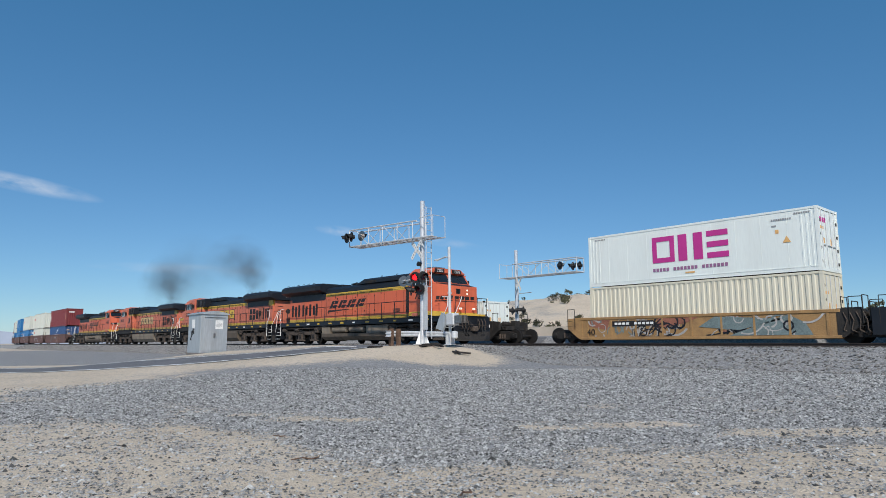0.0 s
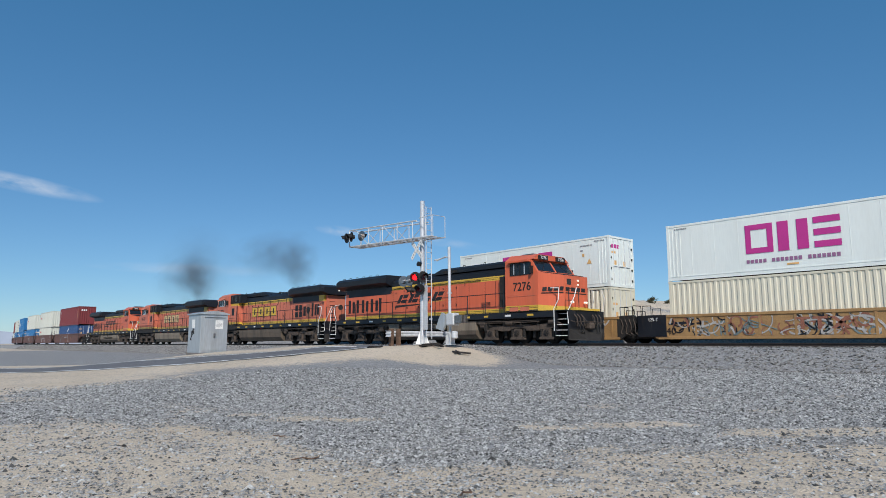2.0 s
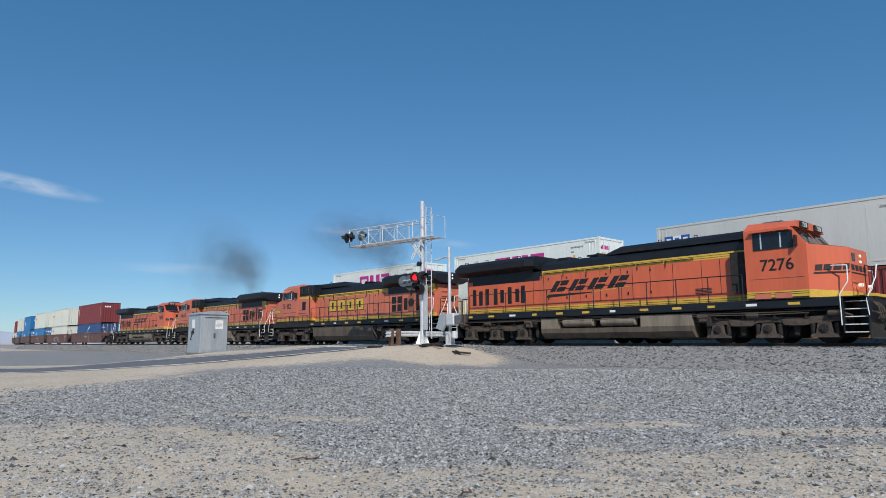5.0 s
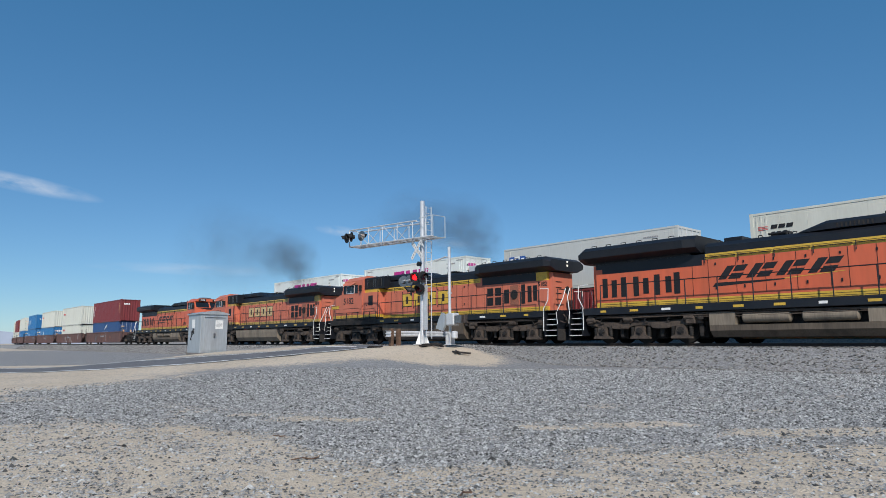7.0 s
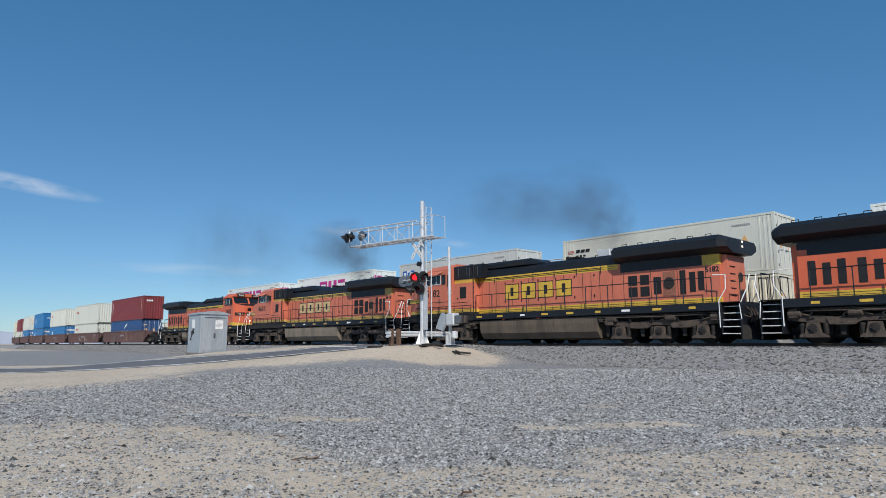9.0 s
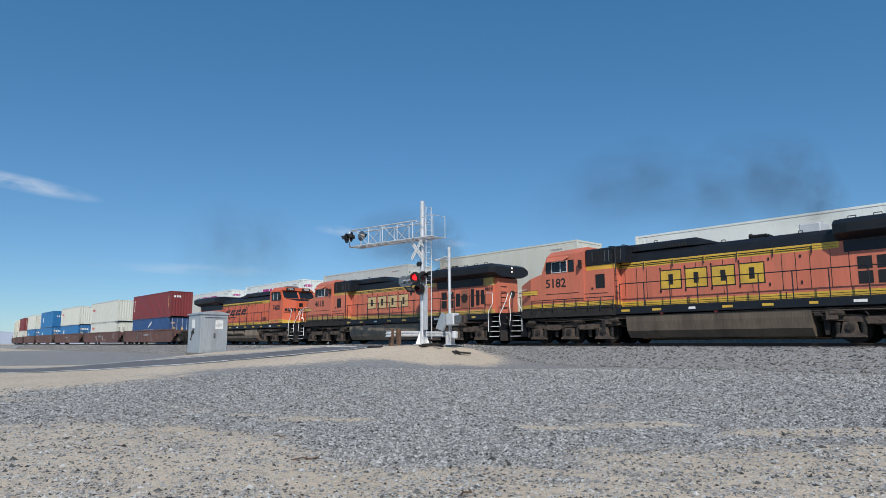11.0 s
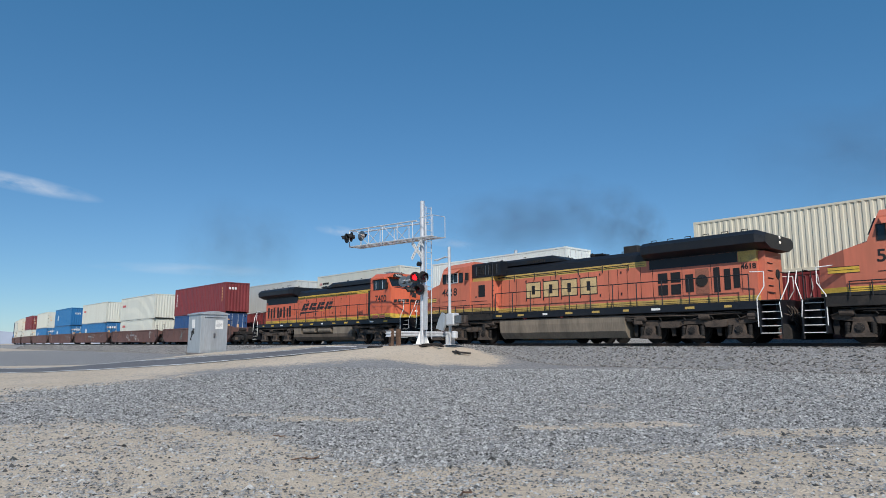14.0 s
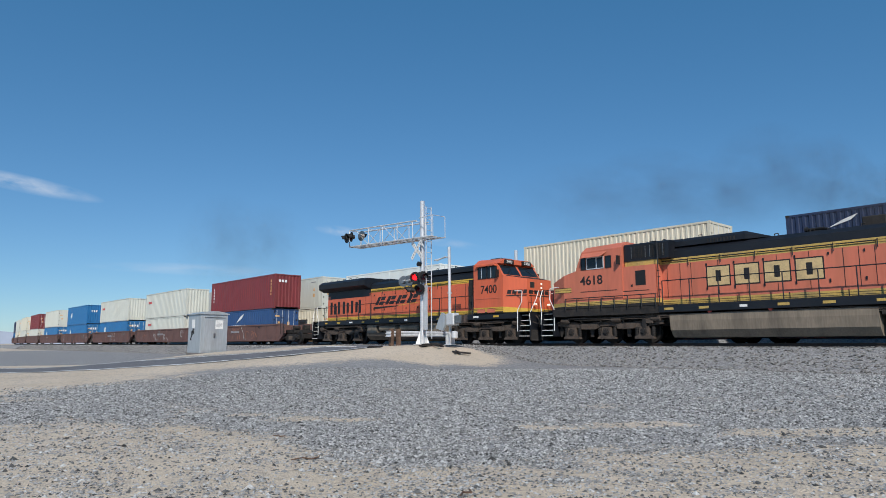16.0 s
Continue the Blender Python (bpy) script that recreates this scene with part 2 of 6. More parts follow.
def gravel_amount(s, y):
    """How thickly grey gravel lies on the pale sand."""
    out, across = -0.746 * s + 0.666 * y, 0.666 * s + 0.746 * y
    edge = 8.6 + 3.4 * smooth(0.05, -0.55, across / max(out, 2.0)) if out > 0 else 9.0
    g = 0.95 * smooth(edge - 2.2, edge + 1.5, out + 2.2 * noise.noise((s * 0.25, y * 0.25, 7.0)) + 1.6 * noise.noise((s * 0.8, y * 0.8, 2.0)))
    if out < 18:
        g += (0.5 if across > 0 else 0.35) * smooth(0.12, 0.42, noise.noise((s * 1.7, y * 1.7, 12.0)) + 0.4 * noise.noise((s * 5.0, y * 5.0, 1.0))) * (1 - smooth(10, 14, out))
        g -= 0.35 * smooth(0.15, 0.5, noise.noise((s * 1.1, y * 1.1, 15.0))) * (1 - smooth(14, 18, out))
        g -= 0.35 * smooth(0.15, 0.5, noise.noise((s * 0.33, y * 0.8, 3.0))) * (1 - smooth(12, 15, y))
        for cx, cy, ru, rv in SAND_PATCHES:
            du = 0.666 * (s - cx) + 0.746 * (y - cy)
            dv = -0.746 * (s - cx) + 0.666 * (y - cy)
            if abs(du) < 3 and abs(dv) < 1.5:
                g -= 0.95 * (1 - smooth(0.6, 1.4, math.hypot(du / ru, dv / rv) + 0.4 * noise.noise((s * 1.5, y * 1.5, 4.0))))
    mound = verge = far = 0.0
    if s < -14 and y > 13:
        mound = 1 - smooth(0.75, 1.15, math.hypot((s + 24.3) / 5.2, (y - 19.8) / 3.6) + 0.12 * noise.noise((s, y, 5.0)))
    if s < -15:
        off = road_offset(s, y)
        ratio = across / max(out, 2.0)
        verge = (1 - smooth(1.2, 3.4, abs(off - 3.6))) * (1 - smooth(-24, -20, s))
        if off > 0:
            verge = max(verge, smooth(-2.5, 2.5, out - 17 - 29 * max(0.0, ratio + 0.675) + 3.0 * noise.noise((s * 0.3, y * 0.3, 17.0)) + 2.5 * noise.noise((s * 1.1, y * 1.1, 5.0))) * (1 - smooth(-0.38, -0.25, ratio)))
        far = 1 - smooth(0.3, 2.5, abs(off + 4.2))
    g = max(0.22 + 0.3 * noise.noise((s * 0.9, y * 1.3, 11.0)), min(1.0, g)) * (1 - 0.95 * mound) * (1 - 0.8 * verge) * (1 - 0.9 * far)
    if y > 23.4:
        g = 1.0 if y < 36.5 else 0.12 + 0.5 * smooth(0.0, 0.5, noise.noise((s * 0.12, y * 0.2, 2.0)))
    return max(g, 0.05)


ROAD = [(-31.4, 60.0), (-31.2, 36.0), (-31.0, 25.0), (-30.2, 21.0), (-28.3, 17.6), (-28.5, 15.4), (-30.0, 13.5), (-32.3, 11.8), (-35.2, 9.8), (-38.6, 7.4), (-42.0, 4.8), (-60.0, -8.0), (-120.0, -50.0)]
ROAD_HALF = 2.1


def road_offset(s, y):
    """Signed distance from the middle of the road, positive on the camera's side."""
    best = 1e9
    sign = 1
    p = Vector((s, y))
    for a, b in zip(ROAD, ROAD[1:]):
        a, b = Vector(a), Vector(b)
        ab = b - a
        k = min(1, max(0, (p - a).dot(ab) / ab.length_squared))
        d = (p - a - ab * k).length
        if d < best:
            best, sign = d, 1 if ab.x * (p - a).y - ab.y * (p - a).x > 0 else -1
    return best * sign


def graded(stops):
    out = []
    for (a, step), (b, _) in zip(stops, stops[1:]):
        n = max(1, round((b - a) / step))
        out += [a + (b - a) * i / n for i in range(n)]
    return out + [stops[-1][0]]


def ground_material():
    m = bpy.data.materials.new("sand_and_gravel")
    m.use_nodes = True
    t = m.node_tree
    b = t.nodes["Principled BSDF"]
    b.inputs["Roughness"].default_value = 0.95
    tc = t.nodes.new("ShaderNodeTexCoord")
    at = t.nodes.new("ShaderNodeAttribute")
    at.attribute_name = "gravel"

    def tex(kind, scale, detail=4):
        n = t.nodes.new(kind)
        n.inputs["Scale"].default_value = scale
        if kind == "ShaderNodeTexNoise":
            n.inputs["Detail"].default_value = detail
        t.links.new(tc.outputs["Object"], n.inputs["Vector"])
        return n

    def mixer(fac, a, c):
        n = t.nodes.new("ShaderNodeMix")
        n.data_type = "RGBA"
        for i, v in ((0, fac), (6, a), (7, c)):
            if isinstance(v, tuple):
                n.inputs[i].default_value = (*v, 1)
            else:
                t.links.new(v, n.inputs[i])
        return n.outputs[2]

    def ramp(src, a, c, lo=0.0, hi=1.0):
        n = t.nodes.new("ShaderNodeMapRange")
        n.inputs[1].default_value, n.inputs[2].default_value, n.inputs[3].default_value, n.inputs[4].default_value = a, c, lo, hi
        t.links.new(src, n.inputs[0])
        return n.outputs[0]

    big, mid, fine = tex("ShaderNodeTexNoise", 0.35), tex("ShaderNodeTexNoise", 3.0, 6), tex("ShaderNodeTexNoise", 40.0, 3)
    cells = tex("ShaderNodeTexVoronoi", 20.0)
    small = tex("ShaderNodeTexVoronoi", 42.0)
    sand = mixer(ramp(big.outputs[0], 0.35, 0.65), (0.56, 0.465, 0.35), (0.64, 0.54, 0.42))
    sand = mixer(ramp(fine.outputs[0], 0.35, 0.7, 0.0, 0.5), sand, (0.47, 0.39, 0.30))
    clod = tex("ShaderNodeTexNoise", 9.0, 8)
    sand = mixer(ramp(clod.outputs[0], 0.52, 0.68, 0.0, 0.6), sand, (0.30, 0.26, 0.215))
    sepc = t.nodes.new("ShaderNodeSeparateColor")
    t.links.new(cells.outputs["Color"], sepc.inputs[0])
    seps = t.nodes.new("ShaderNodeSeparateColor")
    t.links.new(small.outputs["Color"], seps.inputs[0])
    grey = mixer(sepc.outputs[0], (0.105, 0.11, 0.118), (0.36, 0.36, 0.36))
    grey2 = mixer(seps.outputs[0], (0.11, 0.112, 0.118), (0.39, 0.385, 0.38))
    grey = mixer(ramp(mid.outputs[0], 0.4, 0.6), grey, grey2)
    add = t.nodes.new("ShaderNodeMath")
    add.operation = "ADD"
    t.links.new(at.outputs["Fac"], add.inputs[0])
    t.links.new(ramp(mid.outputs[0], 0.25, 0.75, -0.28, 0.28), add.inputs[1])
    add2 = t.nodes.new("ShaderNodeMath")
    add2.operation = "ADD"
    t.links.new(add.outputs[0], add2.inputs[0])
    t.links.new(ramp(seps.outputs[1], 0.0, 1.0, -0.3, 0.3), add2.inputs[1])
    col = mixer(ramp(add2.outputs[0], 0.32, 0.66), sand, grey)
    t.links.new(col, b.inputs["Base Color"])
    bp = t.nodes.new("ShaderNodeBump")
    bp.inputs["Strength"].default_value, bp.inputs["Distance"].default_value = 0.6, 0.03
    sm = t.nodes.new("ShaderNodeMath")
    sm.operation = "ADD"
    t.links.new(small.outputs["Distance"], sm.inputs[0])
    t.links.new(mid.outputs[0], sm.inputs[1])
    t.links.new(sm.outputs[0], bp.inputs["Height"])
    t.links.new(bp.outputs[0], b.inputs["Normal"])
    return m


def make_ground():
    xs = graded([(-3500, 400), (-700, 60), (-250, 8), (-90, 0.8), (-48, 0.4), (4, 0.6), (30, 4), (150, 30), (600, 200), (3500, 0)])
    ys = graded([(-1500, 300), (-200, 25), (-20, 2), (0, 0.35), (23.2, 0.2), (25.6, 0.8), (34.2, 0.3), (37, 2), (52, 3), (110, 10), (300, 60), (900, 300), (4200, 0)])
    def bedded(x, y):
        """The sheet dips under the asphalt."""
        if not (-95 < x < -22 and -30 < y < 24):
            return ground_z(x, y)
        return ground_z(x, y) - 0.09 * (1 - smooth(ROAD_HALF - 0.7, ROAD_HALF + 0.1, abs(road_offset(x, y))))

    verts = [(x, y, bedded(x, y)) for x in xs for y in ys]
    n = len(ys)
    faces = [(i * n + j, (i + 1) * n + j, (i + 1) * n + j + 1, i * n + j + 1) for i in range(len(xs) - 1) for j in range(n - 1)]
    me = bpy.data.meshes.new("ground")
    me.from_pydata(verts, [], faces)
    a = me.attributes.new("gravel", "FLOAT", "POINT")
    a.data.foreach_set("value", [gravel_amount(x, y) if -110 < x < 40 and -25 < y < 40 else 1.0 if -260 < x < 120 and 23.4 < y < 36.5 else (0.35 if y < 40 else 0.12 + 0.5 * smooth(0.0, 0.5, noise.noise((x * 0.12, y * 0.2, 2.0)))) for x, y, _ in verts])
    me.materials.append(ground_material())
    me.polygons.foreach_set("use_smooth", [True] * len(me.polygons))
    return tagged(new("ground", me), "pale desert sand with grey gravel and ballast", "ground", kind="structure")


make_ground()


def make_road():
    pts = []
    for a, b in zip(ROAD, ROAD[1:]):
        n = max(1, round(math.dist(a, b) / 0.7))
        pts += [(a[0] + (b[0] - a[0]) * i / n, a[1] + (b[1] - a[1]) * i / n) for i in range(n)]
    for _ in range(6):
        pts = [pts[0]] + [((p[0] + 2 * q[0] + r[0]) / 4, (p[1] + 2 * q[1] + r[1]) / 4) for p, q, r in zip(pts, pts[1:], pts[2:])] + [pts[-1]]

    def ribbon(name, o0, o1, lift, material, label, skip=None):
        bm = bmesh.new()
        prev = None
        k = max(2, round(abs(o1 - o0) / 0.3))
        for i, (p, q) in enumerate(zip(pts, pts[1:])):
            d = (Vector(q) - Vector(p)).normalized()
            nrm = Vector((-d.y, d.x))
            row = []
            for j in range(k + 1):
                o = o0 + (o1 - o0) * j / k
                c = Vector(p) + nrm * o
                z = ground_z(c.x, c.y)
                if 25 < c.y < 35:
                    z = -0.03
                row.append(bm.verts.new((c.x, c.y, z + lift)))
            if prev and not (skip and skip(p)):
                for j in range(k):
                    bm.faces.new((prev[j], row[j], row[j + 1], prev[j + 1]))
            prev = row
        ob = part(name, bm, material)
        return tagged(ob, label, name.split("_")[0], kind="structure")

    ribbon("road", -ROAD_HALF, ROAD_HALF + 0.1, 0.014, M["asphalt"], "grey asphalt road leading over the level crossing")
    ribbon("road_line", ROAD_HALF - 0.22, ROAD_HALF + 0.06, 0.02, M["line"], "white painted edge line of the road", lambda p: p[1] > 20)
    ribbon("road_line", -ROAD_HALF + 0.12, -ROAD_HALF + 0.3, 0.02, M["line"], "white painted edge line of the road", lambda p: p[1] > 20)
    bm = bmesh.new()
    box(bm, -31.2, -28.9, 19.3, 19.75, ground_z(-30, 19.5) - 0.04, ground_z(-30, 19.5) + 0.035)
    tagged(part("stop_line", bm, M["line"]), "worn white stop line before the rails", "road marking", kind="structure")


make_road()


def make_track(y0, name):
    tr = tagged(new(name), "steel rails on concrete ties in ballast", "track", kind="structure")
    prof = [(-0.07, -0.17), (0.07, -0.17), (0.07, -0.155), (0.012, -0.13), (0.012, -0.05), (0.036, -0.035), (0.036, 0.0), (-0.036, 0.0), (-0.036, -0.035), (-0.012, -0.05), (-0.012, -0.13), (-0.07, -0.155)]
    stations = [90, -40, -100, BEND_S] + [BEND_S - 8 * i for i in range(1, 22)]
    for g in (-0.755, 0.755):
        bm = bmesh.new()
        rings = []
        for p in stations:
            x, y, h = on_track(p, y0)
            n = Vector((math.sin(radians(-h)), math.cos(radians(h)), 0))
            rings.append([Vector((x, y, z)) + n * (g + o) for o, z in prof])
        loft(bm, rings)
        part("rail", bm, M["rail"], tr, "rusty steel rail")
    bm = bmesh.new()
    box(bm, -0.13, 0.13, -1.3, 1.3, -0.36, -0.16, 0.02)
    first = part("tie", bm, M["tie"], tr, at=pose(-60, y0, 0))
    for i in range(1, 130):
        again("tie", first, tr, pose(-60 + i * 0.6, y0, 0))
    return tr


make_track(NEAR_Y, "track_near")
make_track(FAR_Y, "track_far")


# ---- crossing equipment ----
def lamp_head(parent, x, y, z, heading, lit, name="flasher", shell="lampblack"):
    """Round black backboard with hood and lens, facing along heading (degrees about z)."""
    h = new(name)
    h.parent = parent
    h.matrix_basis = pose(x, y, z, 0, 0, heading)
    bm = bmesh.new()
    rod(bm, (0, 0, 0), (0.025, 0, 0), 0.30, 24)
    rod(bm, (-0.16, 0, 0), (0, 0, 0), 0.13, 14)
    part("backboard", bm, M[shell], h)
    bm = bmesh.new()
    n, r = 14, 0.165
    rings = []
    for i in range(n + 1):
        a = math.pi * (-0.15 + 1.3 * i / n)
        ln = 0.2 + 0.16 * max(0, math.sin(a))
        c, s, k = math.cos(a), math.sin(a), r + 0.012
        rings.append([(0.02, c * r, s * r), (0.02 + ln, c * r, s * r), (0.02 + ln, c * k, s * k), (0.02, c * k, s * k)])
    loft(bm, rings)
    part("hood", bm, M["lampblack"], h)
    bm = bmesh.new()
    rod(bm, (0.02, 0, 0), (0.045, 0, 0), 0.15, 20)
    part("lens", bm, M["red_lens"] if lit else M["dark_lens"], h, "lit red lens" if lit else "dark red lens")
    return h


def cantilever(name, m, label, arm, height, lamps, up=0.34):
    """Mast with a lattice arm reaching along local -x."""
    c = tagged(new(name), label, "crossing signal")
    c.matrix_basis = m
    bm = bmesh.new()
    rod(bm, (0, 0, 0.0), (0, 0, height), 0.125, 18)
    rounded_rod(bm, (0, 0, height - 0.05), (0, 0, height), 0.13, 18)
    part("mast", bm, M["alu"], c)
    bm = bmesh.new()
    for a in range(4):
        d = Vector((math.cos(a * math.pi / 2 + math.pi / 4), math.sin(a * math.pi / 2 + math.pi / 4), 0))
        w = Vector((-d.y, d.x, 0)) * 0.012
        q = [d * 0.1 - w, d * 0.36 - w, d * 0.36 + Vector((0, 0, 0.06)) - w, d * 0.12 + Vector((0, 0, 0.75)) - w]
        loft(bm, [q, [p + 2 * w for p in q]])
    box(bm, -0.34, 0.34, -0.34, 0.34, 0, 0.04)
    part("base", bm, M["white"], c)
    lo, hi, w = height - 2.1, height - 1.1, 0.42
    for z in (lo, hi):
        for y in (-w, w):
            bm = bmesh.new()
            rod(bm, (1.35 if z == lo else 0.0, y, z), (-arm, y, z + up), 0.04, 8)
            part("chord", bm, M["galv"], c)
    n = 4

    def strut(name, a, b, r):
        bm = bmesh.new()
        rod(bm, a, b, r, 6)
        part(name, bm, M["galv"], c)

    for y in (-w, w):
        for i in range(n):
            xa, xb = -0.3 - (arm - 0.9) * i / n, -0.3 - (arm - 0.9) * (i + 1) / n
            za, zb = lo + up * -xa / arm, lo + up * -xb / arm
            strut("upright", (xa, y, za), (xa, y, za + 1.0), 0.024)
            strut("diagonal", *(((xa, y, za), (xb, y, zb + 1.0)) if i % 2 else ((xa, y, za + 1.0), (xb, y, zb))), 0.02)
    for i in range(n + 1):
        xa = -0.3 - (arm - 0.3) * i / n
        za = lo + up * -xa / arm
        strut("cross_tie", (xa, -w, za), (xa, w, za), 0.02)
        strut("cross_tie", (xa, -w, za + 1.0), (xa, w, za + 1.0), 0.02)
    for y in (-w, w):
        strut("end_post", (-arm, y, lo + up), (-arm, y, lo + up + 1.0), 0.035)
    for z in (lo, hi):
        strut("end_bar", (-arm, -w, z + up), (-arm, w, z + up), 0.035)
    for i in range(2):
        y = -0.16 + i * 0.32
        bm = bmesh.new()
        loft(bm, [[(1.3, y - 0.09, lo - 0.02), (1.3, y + 0.09, lo - 0.02), (1.3, y + 0.09, lo + 0.0), (1.3, y - 0.09, lo + 0.0)],
                  [(-arm, y - 0.09, lo + up - 0.03), (-arm, y + 0.09, lo + up - 0.03), (-arm, y + 0.09, lo + up), (-arm, y - 0.09, lo + up)]])
        part("walkway_plank", bm, M["galv"], c)
    for a, b in (((1.35, -w, lo), (1.35, -w, hi + 0.1)), ((1.35, w, lo), (1.35, w, hi + 0.1)), ((1.35, -w, hi + 0.1), (1.35, w, hi + 0.1)), ((1.35, -w, hi + 0.1), (0.2, -w, hi + 0.1)), ((0.75, -w, lo), (0.75, -w, hi))):
        strut("railing", a, b, 0.02)
    if not lamps:
        return c
    for side in (-0.18, 0.18):
        bm = bmesh.new()
        rod(bm, (0.52, side, 0.3), (0.52, side, height - 0.35), 0.025, 6)
        part("ladder_rail", bm, M["galv"], c)
    z = 3.0
    while z < height - 0.4:
        strut("rung", (0.52, -0.18, z), (0.52, 0.18, z), 0.016)
        z += 0.3
    box_part("ladder_guard", (0.36, 0.68, -0.24, -0.225, 0.75, 3.05), M["galv"], c)
    return c


mast_pose = pose(-26.6, 22.3, -0.06, 0, -0.6, 0)
near_signal = cantilever("cantilever_signal", mast_pose, "silver cantilever crossing signal with black flashers and crossbuck", 6.35, 7.65, True)
for x, y, hd in ((-6.45, -0.55, -150), (-5.85, -0.6, -105), (-5.2, -0.35, 95)):
    lamp_head(near_signal, x, y, 6.42, hd, False, "flasher", "steel" if hd == 95 else "lampblack")
for x, y, hd, lit in ((-0.05, -0.45, -62, True), (0.42, -0.3, -15, False), (-2.0, 0.3, 118, False), (-1.5, 0.3, 100, False)):
    lamp_head(near_signal, x, y, 3.5, hd, lit, "flasher", "steel" if hd >= 100 else "lampblack")
for x, y, hd in ((-0.5, -0.35, -120), (0.25, -0.38, -75)):
    lamp_head(near_signal, x, y, 2.86, hd, False)
bm = bmesh.new()
rod(bm, (-2.05, 0.2, 3.5), (-0.05, 0.05, 3.5), 0.035, 8)
rod(bm, (-0.1, -0.3, 3.5), (0.5, -0.25, 3.5), 0.035, 8)
rod(bm, (-0.5, -0.2, 2.86), (0.35, -0.3, 2.86), 0.035, 8)
part("lamp_bracket", bm, M["galv"], near_signal)


def crossbuck(parent, x, y, z, heading):
    c = new("crossbuck")
    c.parent = parent
    c.matrix_basis = pose(x, y, z, 0, 0, heading)
    for a in (42, -42):
        bm = bmesh.new()
        box(bm, -0.006, 0.006, -0.68, 0.68, -0.115, 0.115)
        part("arm", bm, M["white"], c, at=pose(0.02 if a > 0 else 0, 0, 0, a, 0, 0))
        for i in range(7):
            w = -0.55 + i * 0.18
            if abs(w) > 0.12:
                bm = bmesh.new()
                box(bm, 0.007, 0.012, w - 0.025, w + 0.025, -0.05, 0.05)
                part("lettering_bar", bm, M["grey_mark"], c, at=pose(0.02 if a > 0 else 0, 0, 0, a, 0, 0))
    return c


crossbuck(near_signal, -0.1, -0.30, 5.0, -98)
bm = bmesh.new()
prism_y(bm, [(-0.09, 4.12), (0.09, 4.12), (0.11, 4.25), (0, 4.36), (-0.11, 4.25)], -0.15, -0.32)
part("bell", bm, M["lampblack"], near_signal)

far_signal = cantilever("cantilever_signal", pose(-33.7, 37.6, -0.1, 0, 0, 180), "silver cantilever crossing signal beyond the tracks", 6.0, 7.2, False, -0.02)
for x, y, hd in ((-5.6, -0.5, 60), (-5.0, -0.5, 60), (-4.6, 0.5, -110)):
    lamp_head(far_signal, x, y, 5.6, hd, False)
for x, y, hd in ((-0.5, -0.2, 60), (0.6, -0.2, 60), (-0.4, 0.4, -130)):
    lamp_head(far_signal, x, y, 2.6, hd, False)
crossbuck(far_signal, -0.5, 0.3, 4.6, 20)

for px_, py_, h_ in ((-34.8, 39.0, 4.5),):
    p = tagged(new("signal_pole"), "thin grey pole with a short arm beyond the tracks", "pole")
    p.matrix_basis = pose(px_, py_, -0.2)
    bm = bmesh.new()
    rod(bm, (0, 0, 0), (0, 0, h_), 0.06, 10)
    part("pole", bm, M["galv"], p)
    bm = bmesh.new()
    rod(bm, (0, 0, h_ - 0.4), (1.4, 0, h_ - 0.35), 0.03, 6)
    part("arm", bm, M["galv"], p)


def gate_mechanism():
    """Gate stand without its arm lowered: post, geared housing, counterweights and the bare arm stub on top."""
    g = tagged(new("gate_stand"), "galvanised crossing gate post with grey gear housing", "crossing gate")
    g.matrix_basis = pose(-24.45, 22.3, -0.08, 0, -1, 0)
    bm = bmesh.new()
    rod(bm, (0, 0, 0), (0, 0, 4.95), 0.075, 14)
    part("post", bm, M["galv"], g)
    bm = bmesh.new()
    box(bm, -0.2, 0.2, -0.2, 0.2, 0, 0.05)
    for a in (-0.15, 0.15):
        box(bm, a - 0.02, a + 0.02, -0.16, 0.16, 0.05, 0.5)
    part("base", bm, M["galv"], g)
    bm = bmesh.new()
    box(bm, 0.06, 0.62, -0.34, 0.1, 0.95, 1.55, 0.05)
    part("gear_box", bm, M["galv"], g)
    bm = bmesh.new()
    prism_y(bm, [(-0.75, 0.85), (-0.25, 0.7), (-0.05, 1.0), (-0.05, 1.5), (-0.3, 1.62), (-0.5, 1.35)], -0.3, -0.18)
    part("counterweight_arm", bm, M["hut"], g)
    bm = bmesh.new()
    for i in range(5):
        box(bm, 0.66, 1.15, -0.3 + 0.09 * i, -0.25 + 0.09 * i, 1.05, 1.42)
    part("cooling_fin", bm, M["steel"], g)
    bm = bmesh.new()
    rounded_rod(bm, (0.55, -0.2, 0.35), (0.55, -0.2, 0.62), 0.16, 14)
    part("counterweight", bm, M["galv"], g)
    bm = bmesh.new()
    rod(bm, (0, 0, 4.45), (-1.05, -0.1, 4.38), 0.03, 8)
    rod(bm, (-0.9, -0.08, 4.33), (-0.2, -0.05, 4.48), 0.035, 8)
    part("arm_stub", bm, M["galv"], g)
    bm = bmesh.new()
    rod(bm, (0, 0, 2.55), (0, 0, 2.65), 0.1, 14)
    part("collar", bm, M["galv"], g)
    return g


gate_mechanism()


